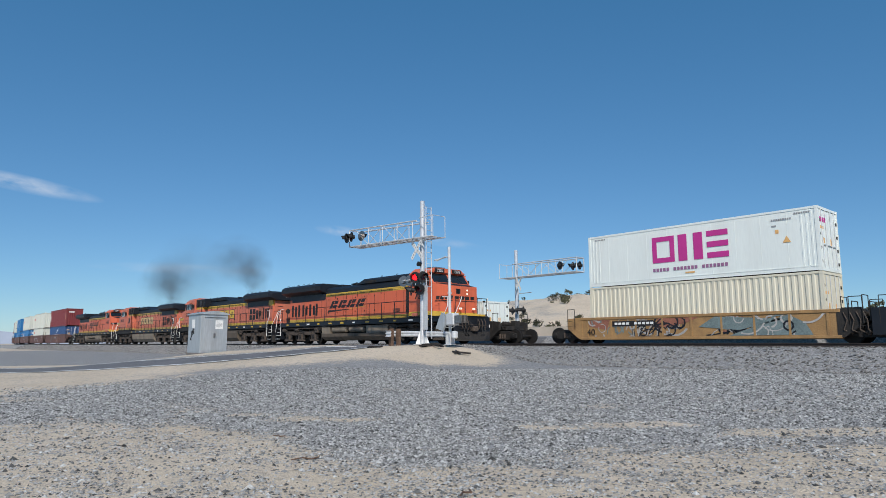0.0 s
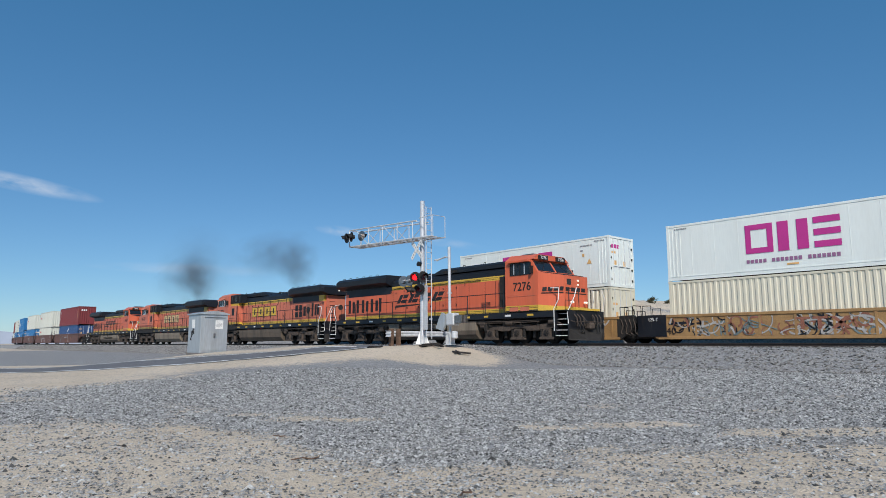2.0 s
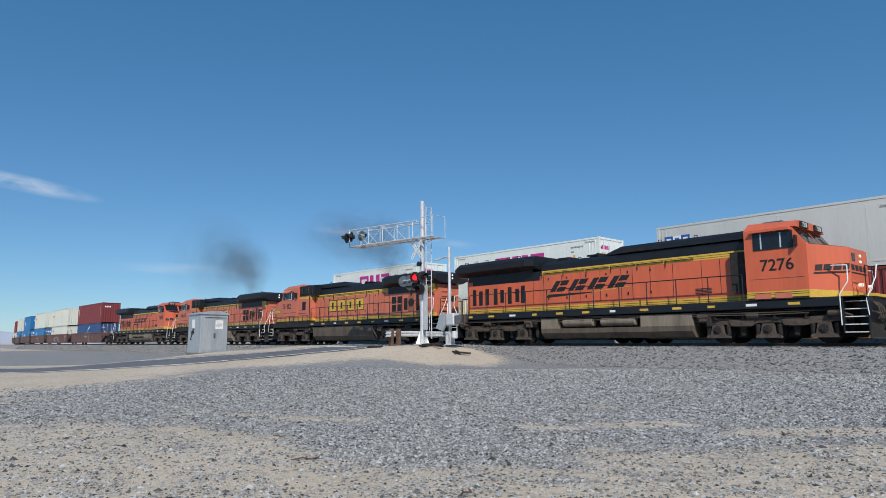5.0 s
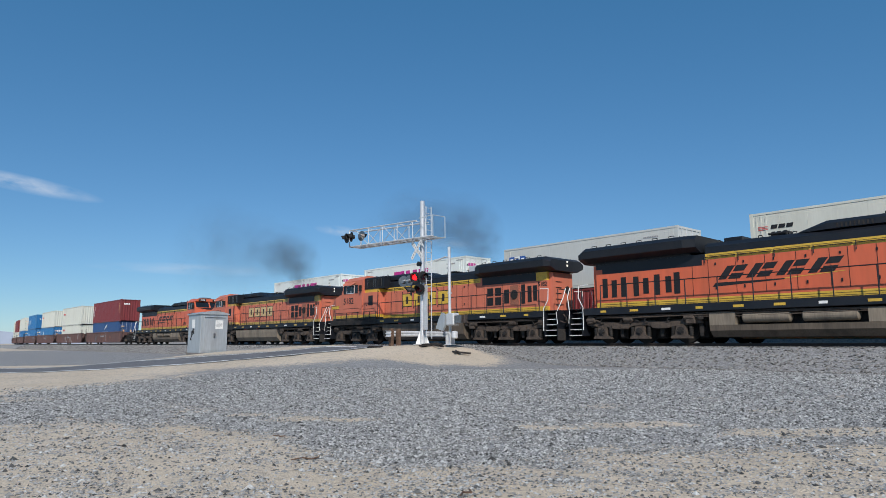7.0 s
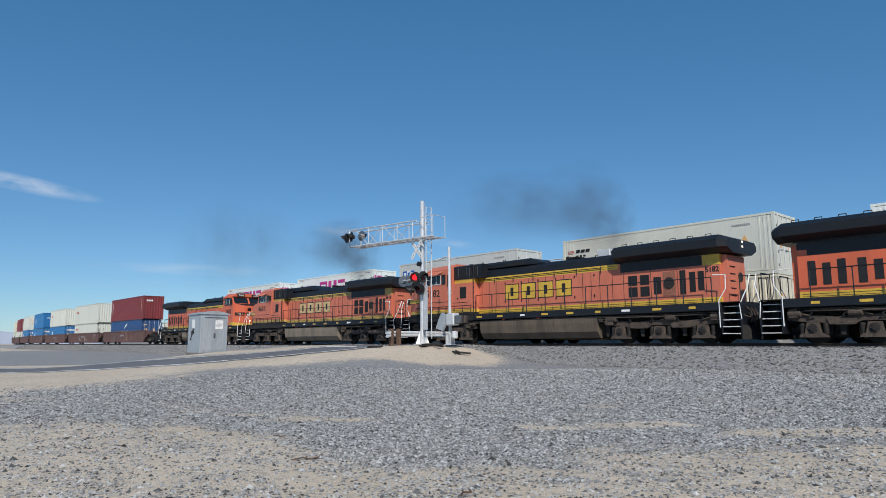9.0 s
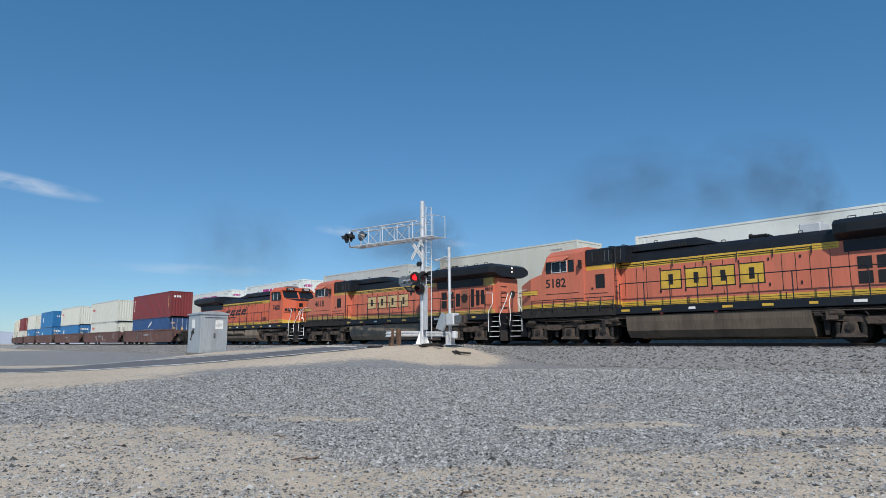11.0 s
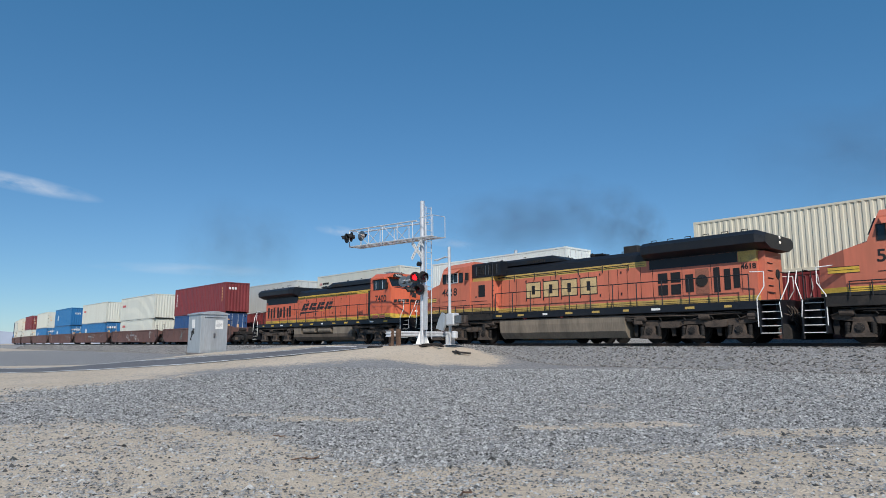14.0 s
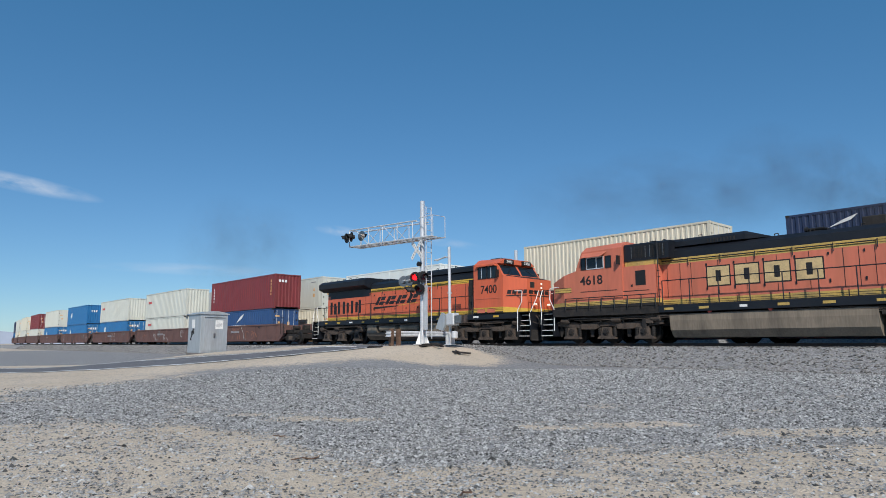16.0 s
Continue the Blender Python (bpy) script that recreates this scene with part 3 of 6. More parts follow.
def guard_rail():
    g = tagged(new("guard_rail"), "galvanised guard rail on two rusty wooden posts", "guard rail")
    g.matrix_basis = pose(-27.75, 21.2, -0.16)
    prof = [(-0.155, 0), (-0.1, 0.06), (-0.04, 0.06), (0, 0.0), (0.04, 0.06), (0.1, 0.06), (0.155, 0)]
    bm = bmesh.new()
    zc = 0.66
    path = [(0.55, -0.55), (0.2, -0.62), (0.0, -0.35), (-0.05, 0.4), (0.1, 2.0), (0.35, 3.8)]
    rings = []
    for i, (x, y) in enumerate(path):
        a, b = Vector(path[max(0, i - 1)]), Vector(path[min(len(path) - 1, i + 1)])
        d = (b - a).normalized()
        n = Vector((d.y, -d.x))
        ring = [(x + n.x * o, y + n.y * o, zc + z) for z, o in prof] + [(x + n.x * (o - 0.012), y + n.y * (o - 0.012), zc + z) for z, o in reversed(prof)]
        rings.append(ring)
    loft(bm, rings)
    part("rail", bm, M["galv"], g)
    for x, y in ((0.16, -0.2), (0.12, 0.3)):
        box_part("post", (x - 0.1, x + 0.1, y - 0.1, y + 0.1, -0.3, 0.92), M["wood"], g, 0.015)
    return g


guard_rail()


def signal_hut():
    h = tagged(new("signal_hut"), "grey aluminium signal hut with a shallow gabled roof and paper notices", "equipment hut")
    h.matrix_basis = pose(-38.3, 15.6, -0.62)
    d, w, z1 = 1.85, 1.6, 2.28
    box_part("body", (-d / 2, d / 2, -w / 2, w / 2, 0.08, z1), M["hut"], h, 0.02)
    box_part("plinth", (-d / 2 - 0.04, d / 2 + 0.04, -w / 2 - 0.04, w / 2 + 0.04, -0.15, 0.08), M["tie"], h)
    bm = bmesh.new()
    loft(bm, [[(x, -w / 2 - 0.07, z1), (x, w / 2 + 0.07, z1), (x, w / 2 + 0.07, z1 + 0.05), (x, w * 0.3, z1 + 0.15), (x, w * 0.1, z1 + 0.2), (x, -w * 0.1, z1 + 0.2), (x, -w * 0.3, z1 + 0.15), (x, -w / 2 - 0.07, z1 + 0.05)] for x in (-d / 2 - 0.07, d / 2 + 0.07)])
    part("roof", bm, M["hut"], h)
    door = box_part("door", (d / 2, d / 2 + 0.03, -0.62, 0.62, 0.2, 2.1), M["hut"], h, 0.008)
    box_part("vent_hood", (d / 2, d / 2 + 0.09, -0.6, 0.6, 2.12, 2.19), M["hut"], h)
    box_part("handle", (d / 2 + 0.03, d / 2 + 0.09, -0.05, 0.05, 0.95, 1.2), M["steel"], door, 0.01)
    box_part("notice", (d / 2 + 0.031, d / 2 + 0.04, 0.05, 0.5, 1.45, 1.95), M["white"], door, 0, "white paper notice")
    boxes_part("notice_text", [(d / 2 + 0.041, d / 2 + 0.044, 0.1, 0.45, 1.85 - 0.07 * i, 1.87 - 0.07 * i) for i in range(5)], M["grey_mark"], door)
    box_part("notice", (-0.35, 0.05, -w / 2 - 0.012, -w / 2, 1.5, 2.0), M["white"], h, 0, "white paper notice")
    bm = bmesh.new()
    for i in range(7):
        a = i * 0.9
        rod(bm, (-0.3 + 0.25 * math.cos(a), -w / 2 - 0.008, 1.15 + 0.35 * math.sin(a * 1.4)), (-0.2 + 0.25 * math.cos(a + 1.3), -w / 2 - 0.008, 1.1 + 0.35 * math.sin(a * 1.4 + 1.6)), 0.02, 4)
    part("scribble", bm, M["graphite"], h, "black spray-paint scribble")
    return h


signal_hut()


def debris(x, y, n, spread, name, label):
    rnd = random.Random(int(x * 10 + y))
    d = tagged(new(name), label, "debris")
    d.matrix_basis = pose(x, y, ground_z(x, y))
    for i in range(n):
        bm = bmesh.new()
        l = rnd.uniform(0.25, 0.6)
        box(bm, -l, l, -0.05, 0.05, 0, rnd.uniform(0.04, 0.1), 0.012)
        part("plank", bm, M["frame"], d, at=pose(rnd.uniform(-spread, spread), rnd.uniform(-0.25, 0.25), 0.0 + 0.02 * i, rnd.uniform(-8, 8), rnd.uniform(-6, 6), rnd.uniform(0, 180)))
    return d


debris(-24.6, 21.2, 7, 1.0, "tie_debris", "dark broken tie pieces lying at the gate post")
debris(-22.4, 21.0, 4, 0.4, "tie_debris", "dark broken tie pieces lying on the sand")
debris(-26.2, 19.0, 2, 0.3, "tie_debris", "dark broken timber lying beside the guard rail")


# ---- locomotives ----
def hood_profile(half, z0, z1, chamfer=0.0):
    if chamfer:
        return [(-half, z0), (half, z0), (half, z1 - chamfer), (half - chamfer * 1.3, z1), (-half + chamfer * 1.3, z1), (-half, z1 - chamfer)]
    return [(-half, z0), (half, z0), (half, z1), (-half, z1)]


def x_part(name, profile, x0, x1, material, parent, label=""):
    bm = bmesh.new()
    prism_x(bm, profile, x0, x1)
    return part(name, bm, material, parent, label)


def loco_truck(parent, xc):
    """Three-axle truck: cast side frames, pyramid axle boxes with caps, coil springs, brake gear and motors."""
    t = new("truck")
    t.parent = parent
    t.matrix_basis = pose(xc, 0, 0)
    for x in (-1.45, 0.5, 2.4):
        box_part("traction_motor", (x - 0.42, x + 0.42, -0.62, 0.62, 0.2, 0.92), M["frame"], t, 0.05)
    for s in (-1, 1):
        bm = bmesh.new()
        y0, y1 = sorted((s * 1.10, s * 1.24))
        top = [(-2.85, 1.0), (-2.3, 1.02), (-1.62, 0.98), (-1.2, 0.93), (-0.4, 0.99), (0.4, 0.99), (1.2, 0.93), (1.62, 0.98), (2.3, 1.02), (2.85, 1.0)]
        bot = [(2.85, 0.84), (2.35, 0.78), (1.58, 0.72), (1.2, 0.63), (0.75, 0.63), (0.38, 0.78), (-0.38, 0.78), (-0.75, 0.63), (-1.2, 0.63), (-1.58, 0.72), (-2.35, 0.78), (-2.85, 0.84)]
        prism_y(bm, top + bot, y0, y1)
        part("side_frame", bm, M["truck"], t)
        for x in (-1.0, 1.0):
            bm = bmesh.new()
            y0, y1 = sorted((s * 1.22, s * 1.29))
            prism_y(bm, [(x - 0.42, 0.66), (x + 0.42, 0.66), (x + 0.5, 0.9), (x - 0.5, 0.9)], y0, y1)
            rod(bm, (x, s * 1.27, 0.79), (x, s * 1.31, 0.79), 0.07, 10)
            part("frame_boss", bm, M["truck"], t)
        for x in (-1.96, 0, 1.96):
            bm = bmesh.new()
            y0, y1 = sorted((s * 1.14, s * 1.36))
            prism_y(bm, [(x - 0.47, 0.20), (x + 0.47, 0.20), (x + 0.45, 0.29), (x + 0.28, 0.36), (x + 0.19, 0.74), (x - 0.19, 0.74), (x - 0.28, 0.36), (x - 0.45, 0.29)], y0, y1)
            ab = part("axle_box", bm, M["truck"], t)
            bm = bmesh.new()
            rod(bm, (x, s * 1.36, 0.52), (x, s * 1.385, 0.52), 0.165, 16)
            rod(bm, (x, s * 1.385, 0.52), (x, s * 1.43, 0.52), 0.09, 12)
            part("cap", bm, M["frame"], ab)
            for k in range(6):
                a = k * math.pi / 3
                bm = bmesh.new()
                rod(bm, (x + 0.13 * math.cos(a), s * 1.385, 0.52 + 0.13 * math.sin(a)), (x + 0.13 * math.cos(a), s * 1.4, 0.52 + 0.13 * math.sin(a)), 0.018, 5)
                part("bolt", bm, M["truck"], ab)
            for dx in (-0.40, 0.40):
                bm = bmesh.new()
                for k in range(4):
                    rod(bm, (x + dx, s * 1.22, 0.32 + k * 0.1), (x + dx, s * 1.22, 0.37 + k * 0.1), 0.10, 10)
                    rod(bm, (x + dx, s * 1.22, 0.37 + k * 0.1), (x + dx, s * 1.22, 0.42 + k * 0.1), 0.075, 10)
                part("spring", bm, M["frame"], t)
        for x in (-2.55, -0.55, 2.35):
            bm = bmesh.new()
            rounded_rod(bm, (x - 0.22, s * 1.30, 1.07), (x + 0.2, s * 1.30, 1.07), 0.12, 12)
            rod(bm, (x + 0.2, s * 1.30, 1.07), (x + 0.5, s * 1.28, 0.98), 0.035, 6)
            part("brake_cylinder", bm, M["truck"], t)
        for x in (-1.05, 0.95, 2.75):
            bm = bmesh.new()
            prism_y(bm, [(x - 0.07, 0.3), (x + 0.07, 0.3), (x + 0.12, 0.62), (x + 0.05, 0.98), (x - 0.05, 0.98), (x - 0.1, 0.62)], *sorted((s * 1.02, s * 1.09)))
            part("brake_hanger", bm, M["frame"], t)
        for z, r, bow in ((1.16, 0.025, 0.03), (1.22, 0.018, -0.04)):
            bm = bmesh.new()
            tube(bm, [(-2.7, s * 1.33, z - bow), (-1.4, s * 1.35, z), (0.2, s * 1.33, z - 2 * bow), (1.6, s * 1.35, z + bow), (2.6, s * 1.33, z - bow)], r)
            part("brake_pipe", bm, M["frame"], t)
        for x in (-2.0, -0.9, 0.3, 1.4, 2.1):
            bm = bmesh.new()
            tube(bm, [(x, s * 1.2, 1.28), (x + 0.08, s * 1.34, 1.12), (x - 0.05, s * 1.36, 0.98), (x + 0.1, s * 1.26, 0.9)], 0.022)
            part("hose", bm, M["frame"], t)
    return t


def wheelset(parent, x, r=0.53):
    bm = bmesh.new()
    for s in (-1, 1):
        y = s * 0.755
        rod(bm, (0, y - 0.065, 0), (0, y + 0.065, 0), r, 28)
        rod(bm, (0, y - s * 0.065, 0), (0, y - s * 0.1, 0), r + 0.03, 28)
        for k in range(5):
            a = k * 2 * math.pi / 5
            rod(bm, (0.3 * math.cos(a), y + s * 0.06, 0.3 * math.sin(a)), (0.3 * math.cos(a), y + s * 0.075, 0.3 * math.sin(a)), 0.06, 8)
    rod(bm, (0, -1.2, 0), (0, 1.2, 0), 0.09, 10)
    return part("wheelset", bm, M["wheel"], parent, at=pose(x, 0, r))


def knuckle(parent, x, d):
    bm = bmesh.new()
    a, b = sorted((x - d * 0.75, x - d * 0.2))
    box(bm, a, b, -0.13, 0.13, 0.72, 0.98, 0.03)
    a, b = sorted((x - d * 0.25, x + d * 0.02))
    box(bm, a, b, -0.2, 0.2, 0.68, 1.02, 0.06)
    return part("coupler", bm, M["truck"], parent)


def end_steps(parent, x, d, front):
    """Step wells and white grab rails at one end; d is the outward sense along x."""
    for s in (-1, 1):
        st = new("steps")
        st.parent = parent
        for e in (0.0, 0.78):
            bm = bmesh.new()
            y0, y1 = sorted((s * 0.85, s * 1.48))
            xx = x + d * e
            prism_y(bm, [(xx - 0.02, 0.34), (xx + 0.02, 0.34), (xx + 0.02, 1.6), (xx - 0.02, 1.6)], y0, y1)
            part("stringer", bm, M["black"], st)
        for k in range(5):
            z = 0.36 + k * 0.27
            y1 = s * (1.5 - 0.07 * k)
            a, b = sorted((s * 0.9, y1))
            bm = bmesh.new()
            xa, xb = sorted((x + d * 0.03, x + d * 0.75))
            box(bm, xa, xb, a, b, z, z + 0.03)
            tr = part("tread", bm, M["frame"], st)
            a, b = sorted((y1, y1 + s * 0.014))
            box_part("tread_edge", (xa, xb, a, b, z, z + 0.032), M["tread"], tr)
        bm = bmesh.new()
        xo, xi = x + d * 0.80, x - d * 0.06
        tube(bm, [(xi, s * 1.49, 0.62), (xi, s * 1.49, 1.7), (xi + d * 0.28, s * 1.46, 2.15), (xi + d * 0.28, s * 1.42, 2.72), (xi - d * 0.25, s * 1.40, 2.75)], 0.021, 8)
        part("grab_rail", bm, M["white"], st)
        bm = bmesh.new()
        tube(bm, [(xo, s * 1.47, 0.95), (xo - d * 0.05, s * 1.47, 1.5), (xo + d * 0.22, s * 1.25, 2.25), (xo + d * 0.22, s * 1.05, 2.7)], 0.021, 8)
        part("grab_rail", bm, M["white"], st)


def stanchions(parent, x0, x1, n, rail_z=2.66, z0=1.62):
    for s in (-1, 1):
        for i in range(n):
            x = x0 + (x1 - x0) * i / (n - 1)
            bm = bmesh.new()
            rod(bm, (x, s * 1.46, z0 - 0.2), (x, s * 1.46, rail_z), 0.024, 6)
            part("handrail_post", bm, M["black"], parent)
        bm = bmesh.new()
        rod(bm, (x0, s * 1.46, rail_z), (x1, s * 1.46, rail_z), 0.022, 6)
        part("handrail", bm, M["black"], parent)


def marks(parent, s, y, rows, material, name="marking", proud=0.006, label=""):
    """Flat markings on a side plane: quads of four (x, z) corners."""
    bm = bmesh.new()
    for q in rows:
        a = [(x, s * y, z) for x, z in q]
        b = [(x, s * (y + proud), z) for x, z in q]
        loft(bm, [a, b])
    return part(name, bm, material, parent, label)


def rect(x0, x1, z0, z1, lean=0.0):
    return [(x0, z0), (x1, z0), (x1 + lean, z1), (x0 + lean, z1)]


def cab_windows(parent, s, half, spans, z0, z1):
    for n, (x0, x1) in enumerate(spans):
        w = new("window")
        w.parent = parent
        a, b = sorted((s * (half - 0.02), s * (half + 0.012)))
        box_part("pane", (x0 + 0.04, x1 - 0.04, a, b, z0 + 0.04, z1 - 0.04), M["glass"], w)
        a, b = sorted((s * (half - 0.01), s * (half + 0.025)))
        boxes_part("frame", [(x0, x0 + 0.04, a, b, z0, z1), (x1 - 0.04, x1, a, b, z0, z1), (x0 + 0.04, x1 - 0.04, a, b, z0, z0 + 0.04), (x0 + 0.04, x1 - 0.04, a, b, z1 - 0.04, z1)], M["galv"] if len(spans) == 3 and n == 1 else M["lampblack"], w)
        if x1 - x0 > 0.6:
            a, b = sorted((s * (half + 0.012), s * (half + 0.022)))
            for k in (0.42,):
                xm = x0 + (x1 - x0) * k
                box_part("sash", (xm - 0.025, xm + 0.025, a, b, z0 + 0.041, z1 - 0.041), M["alu"], w)


def engine(number, style, label):
    """Six-axle diesel road locomotive, front along +x, 22.2 m between the coupling faces."""
    g = tagged(new("locomotive"), label, "locomotive", group="locomotives of the train")
    new_style = style == "wedge"
    orange = M["orange"] if new_style else M["orange_faded"]
    yellow = M["yellow"] if number != "4618" else M["yellow_faded"]
    black = M["black"]
    H = 0.95
    hx0, hx1 = (-9.45, 6.7) if new_style else (-9.75, 5.0)
    # frame and deck
    bm = bmesh.new()
    box(bm, -9.95, 9.9, -1.5, 1.5, 1.30, 1.60, 0.015)
    part("side_sill", bm, black, g)
    box_part("deck", (-10.7, 10.6, -1.46, 1.46, 1.604, 1.635), M["frame"], g)
    box_part("underframe", (-10.4, 10.4, -0.7, 0.7, 0.75, 1.295), M["frame"], g)
    for i in range(12):
        x = -8.9 + i * 1.55
        for s in (-1, 1):
            a, b = sorted((s * 1.5, s * 1.508))
            box_part("reflector", (x, x + (0.42 if i % 3 else 0.3), a, b, 1.40, 1.50), yellow if i % 4 != 2 else M["white"], g)
    # hood in its colour bands
    x_part("hood_base", hood_profile(H, 1.64, 1.88), hx0, hx1, yellow, g, "yellow stripe along the hood")
    x_part("hood", hood_profile(H, 1.88, 3.42 if not new_style else 3.46), hx0, hx1, orange, g)
    stripe_x0 = -4.0 if new_style else -4.9
    zt = 3.42 if not new_style else 3.46
    x_part("hood_stripe", hood_profile(H, zt, zt + 0.24), stripe_x0, hx1, yellow, g, "yellow stripe under the roof")
    x_part("hood_upper", hood_profile(H, zt, zt + 0.24), hx0, stripe_x0, orange if not new_style else black, g)
    x_part("roof", hood_profile(H, zt + 0.24, 4.16, 0.18), stripe_x0, hx1, black, g)
    x_part("raised_roof", hood_profile(H - 0.08, 4.16, 4.50, 0.12), 0.6, hx1 + (0.0 if new_style else 0.6), black, g)
    bm = bmesh.new()
    loft(bm, [[(0.6, y, z) for y, z in hood_profile(H - 0.09, 4.155, 4.49, 0.12)], [(-0.35, y, z) for y, z in hood_profile(H - 0.2, 4.15, 4.18, 0.01)]])
    part("roof_slope", bm, black, g)
    # radiator housing with its overhanging wings
    bm = bmesh.new()
    rx0, rx1 = (-10.15, -4.2) if new_style else (-10.3, -4.85)
    zb = 3.98 if new_style else 3.88
    prof = [(-0.95, zt + 0.2), (0.95, zt + 0.2), (1.0, zb - 0.18), (1.52, zb), (1.55, zb + 0.34), (1.3, zb + 0.52), (-1.3, zb + 0.52), (-1.55, zb + 0.34), (-1.52, zb), (-1.0, zb - 0.18)]
    ends = [(y * 0.93, z - 0.05 if z > zb + 0.3 else z) for y, z in prof]
    upper = [(-1.0, zb - 0.2), (1.0, zb - 0.2), (1.52, zb), (1.55, zb + 0.34), (1.3, zb + 0.52), (-1.3, zb + 0.52), (-1.55, zb + 0.34), (-1.52, zb)]
    upper_end = [(y * 0.9, zb - 0.05 + (z - zb) * 0.8 if z > zb else z) for y, z in upper]
    loft(bm, [[(rx0, y, z) for y, z in upper_end], [(rx0 + 0.35, y, z) for y, z in upper], [(rx1 - 0.5, y, z) for y, z in upper], [(rx1, y * 0.88, z) for y, z in upper]])
    part("radiator_housing", bm, black, g)
    x_part("radiator_base", hood_profile(0.97, zt + 0.24, zb - 0.05), hx0 + 0.05, rx1 - 0.4, black, g)
    x_part("radiator_side", hood_profile(H + 0.012, 3.24, zt + 0.235), hx0 + (0.35 if new_style else 0.75), stripe_x0 - 0.15, black, g)
    boxes_part("radiator_screen", [(rx0 + 0.6 + k * 0.72, rx0 + 1.2 + k * 0.72, s * 1.0 - 0.02, s * 1.0 + 0.02, zt + 0.28, zb - 0.12) for k in range(7) for s in (-1, 1)], M["frame"], g)
    # roof gear
    if new_style:
        box_part("exhaust_stack", (-3.4, -2.6, -0.45, 0.45, 4.14, 4.36), black, g, 0.04)
        horn_x = -1.4
    else:
        box_part("exhaust_stack", (-4.2, -3.45, -0.5, 0.5, 4.14, 4.52), M["galv"] if number == "5182" else M["frame"], g, 0.03)
        horn_x = -1.9
    bm = bmesh.new()
    box(bm, horn_x - 0.08, horn_x + 0.08, -0.3, 0.3, 4.14, 4.26)
    for k in range(3):
        y = -0.25 + 0.25 * k
        a, b = Vector((horn_x - 0.25, y, 4.32)), Vector((horn_x + 0.35, y, 4.32))
        rod(bm, a, b, 0.05, 8)
        rod(bm, b, b + Vector((0.1, 0, 0)), 0.1, 10)
    part("horn", bm, M["lampblack"], g)
    for k, x in enumerate((-3.9, -2.2, -0.9, 2.2, 3.9)):
        z = 4.16 if x < 0 else 4.50
        box_part("roof_hatch", (x, x + 0.75, -0.42, 0.42, z, z + 0.05), black, g, 0.01)
        for y in (-0.62, 0.62):
            bm = bmesh.new()
            tube(bm, [(x + 0.3, y, z), (x + 0.3, y, z + 0.09), (x + 0.44, y, z + 0.09), (x + 0.44, y, z)], 0.018)
            part("lifting_eye", bm, M["frame"], g)
    for k in range(6):
        x = rx0 + 0.7 + 0.8 * k
        for y in (-1.22, 1.22):
            bm = bmesh.new()
            tube(bm, [(x, y, zb + 0.5), (x, y, zb + 0.6), (x + 0.25, y, zb + 0.6), (x + 0.25, y, zb + 0.5)], 0.016)
            part("radiator_grab", bm, M["frame"], g)
    for k in range(5):
        bm = bmesh.new()
        rod(bm, (hx0 - 0.27, 0.15, 1.95 + 0.3 * k), (hx0 - 0.27, 0.6, 1.95 + 0.3 * k), 0.018, 6)
        part("end_rung", bm, M["black"], g)
    # end of the long hood
    end_x = hx0
    bm = bmesh.new()
    prism_x(bm, hood_profile(0.8, 1.66, zt + 0.2), end_x - 0.25, end_x)
    eh = part("hood_end", bm, orange, g)
    bm = bmesh.new()
    rod(bm, (end_x - 0.28, -0.35, 2.75), (end_x - 0.24, -0.35, 2.75), 0.2, 16)
    part("brake_wheel", bm, M["frame"], g)
    bm = bmesh.new()
    for k in range(2):
        rod(bm, (rx0 - 0.03, 0.0, zb + 0.1 + 0.2 * k), (rx0 + 0.02, 0.0, zb + 0.1 + 0.2 * k), 0.055, 14)
    part("rear_headlight", bm, M["headlight"], g)
    # cab
    cab = new("cab")
    cab.parent = g
    W = 1.55
    if new_style:
        c0, c1, nose = 6.7, 8.95, 10.15
        sect = lambda x, w, zr, e: [(x, -w, 1.64), (x, w, 1.64), (x, w, zr - e), (x, w * 0.62, zr), (x, -w * 0.62, zr), (x, -w, zr - e)]
        bm = bmesh.new()
        low = lambda x, w, z: [(x, -w, 1.94), (x, w, 1.94), (x, w, z), (x, -w, z)]
        roofring = lambda x, w, za, zb_: [(x, -w, za), (x, w, za), (x, w * 0.7, zb_), (x, -w * 0.7, zb_)]
        loft(bm, [low(c0, W, 3.62), low(c1, W, 3.62)])
        part("cab_wall", bm, orange, cab)
        bm = bmesh.new()
        loft(bm, [[(c0, -W, 3.62), (c0, W, 3.62), (c0, W, 4.32), (c0, -W, 4.32)], [(c1, -W, 3.62), (c1, W, 3.62), (c1 - 0.5, W * 0.97, 4.32), (c1 - 0.5, -W * 0.97, 4.32)]])
        part("cab_upper", bm, orange, cab)
        bm = bmesh.new()
        loft(bm, [roofring(c0, W, 4.32, 4.66), roofring(c1 - 0.35, W * 0.97, 4.32, 4.60)])
        part("cab_roof", bm, orange, cab)
        bm = bmesh.new()
        loft(bm, [[(c1, -W, 1.64), (c1, W, 1.64), (c1, W, 3.62), (c1, -W, 3.62)], [(nose, -0.98, 1.64), (nose, 0.98, 1.64), (nose, 0.98, 3.4), (nose, -0.98, 3.4)]])
        part("nose", bm, orange, cab)
        bm = bmesh.new()
        loft(bm, [[(c0, -W - 0.004, 1.64), (c0, W + 0.004, 1.64), (c0, W + 0.004, 1.938), (c0, -W - 0.004, 1.938)], [(c1, -W - 0.004, 1.64), (c1, W + 0.004, 1.64), (c1, W + 0.004, 1.938), (c1, -W - 0.004, 1.938)], [(nose + 0.006, -0.99, 1.64), (nose + 0.006, 0.99, 1.64), (nose + 0.006, 0.99, 1.82), (nose + 0.006, -0.99, 1.82)]])
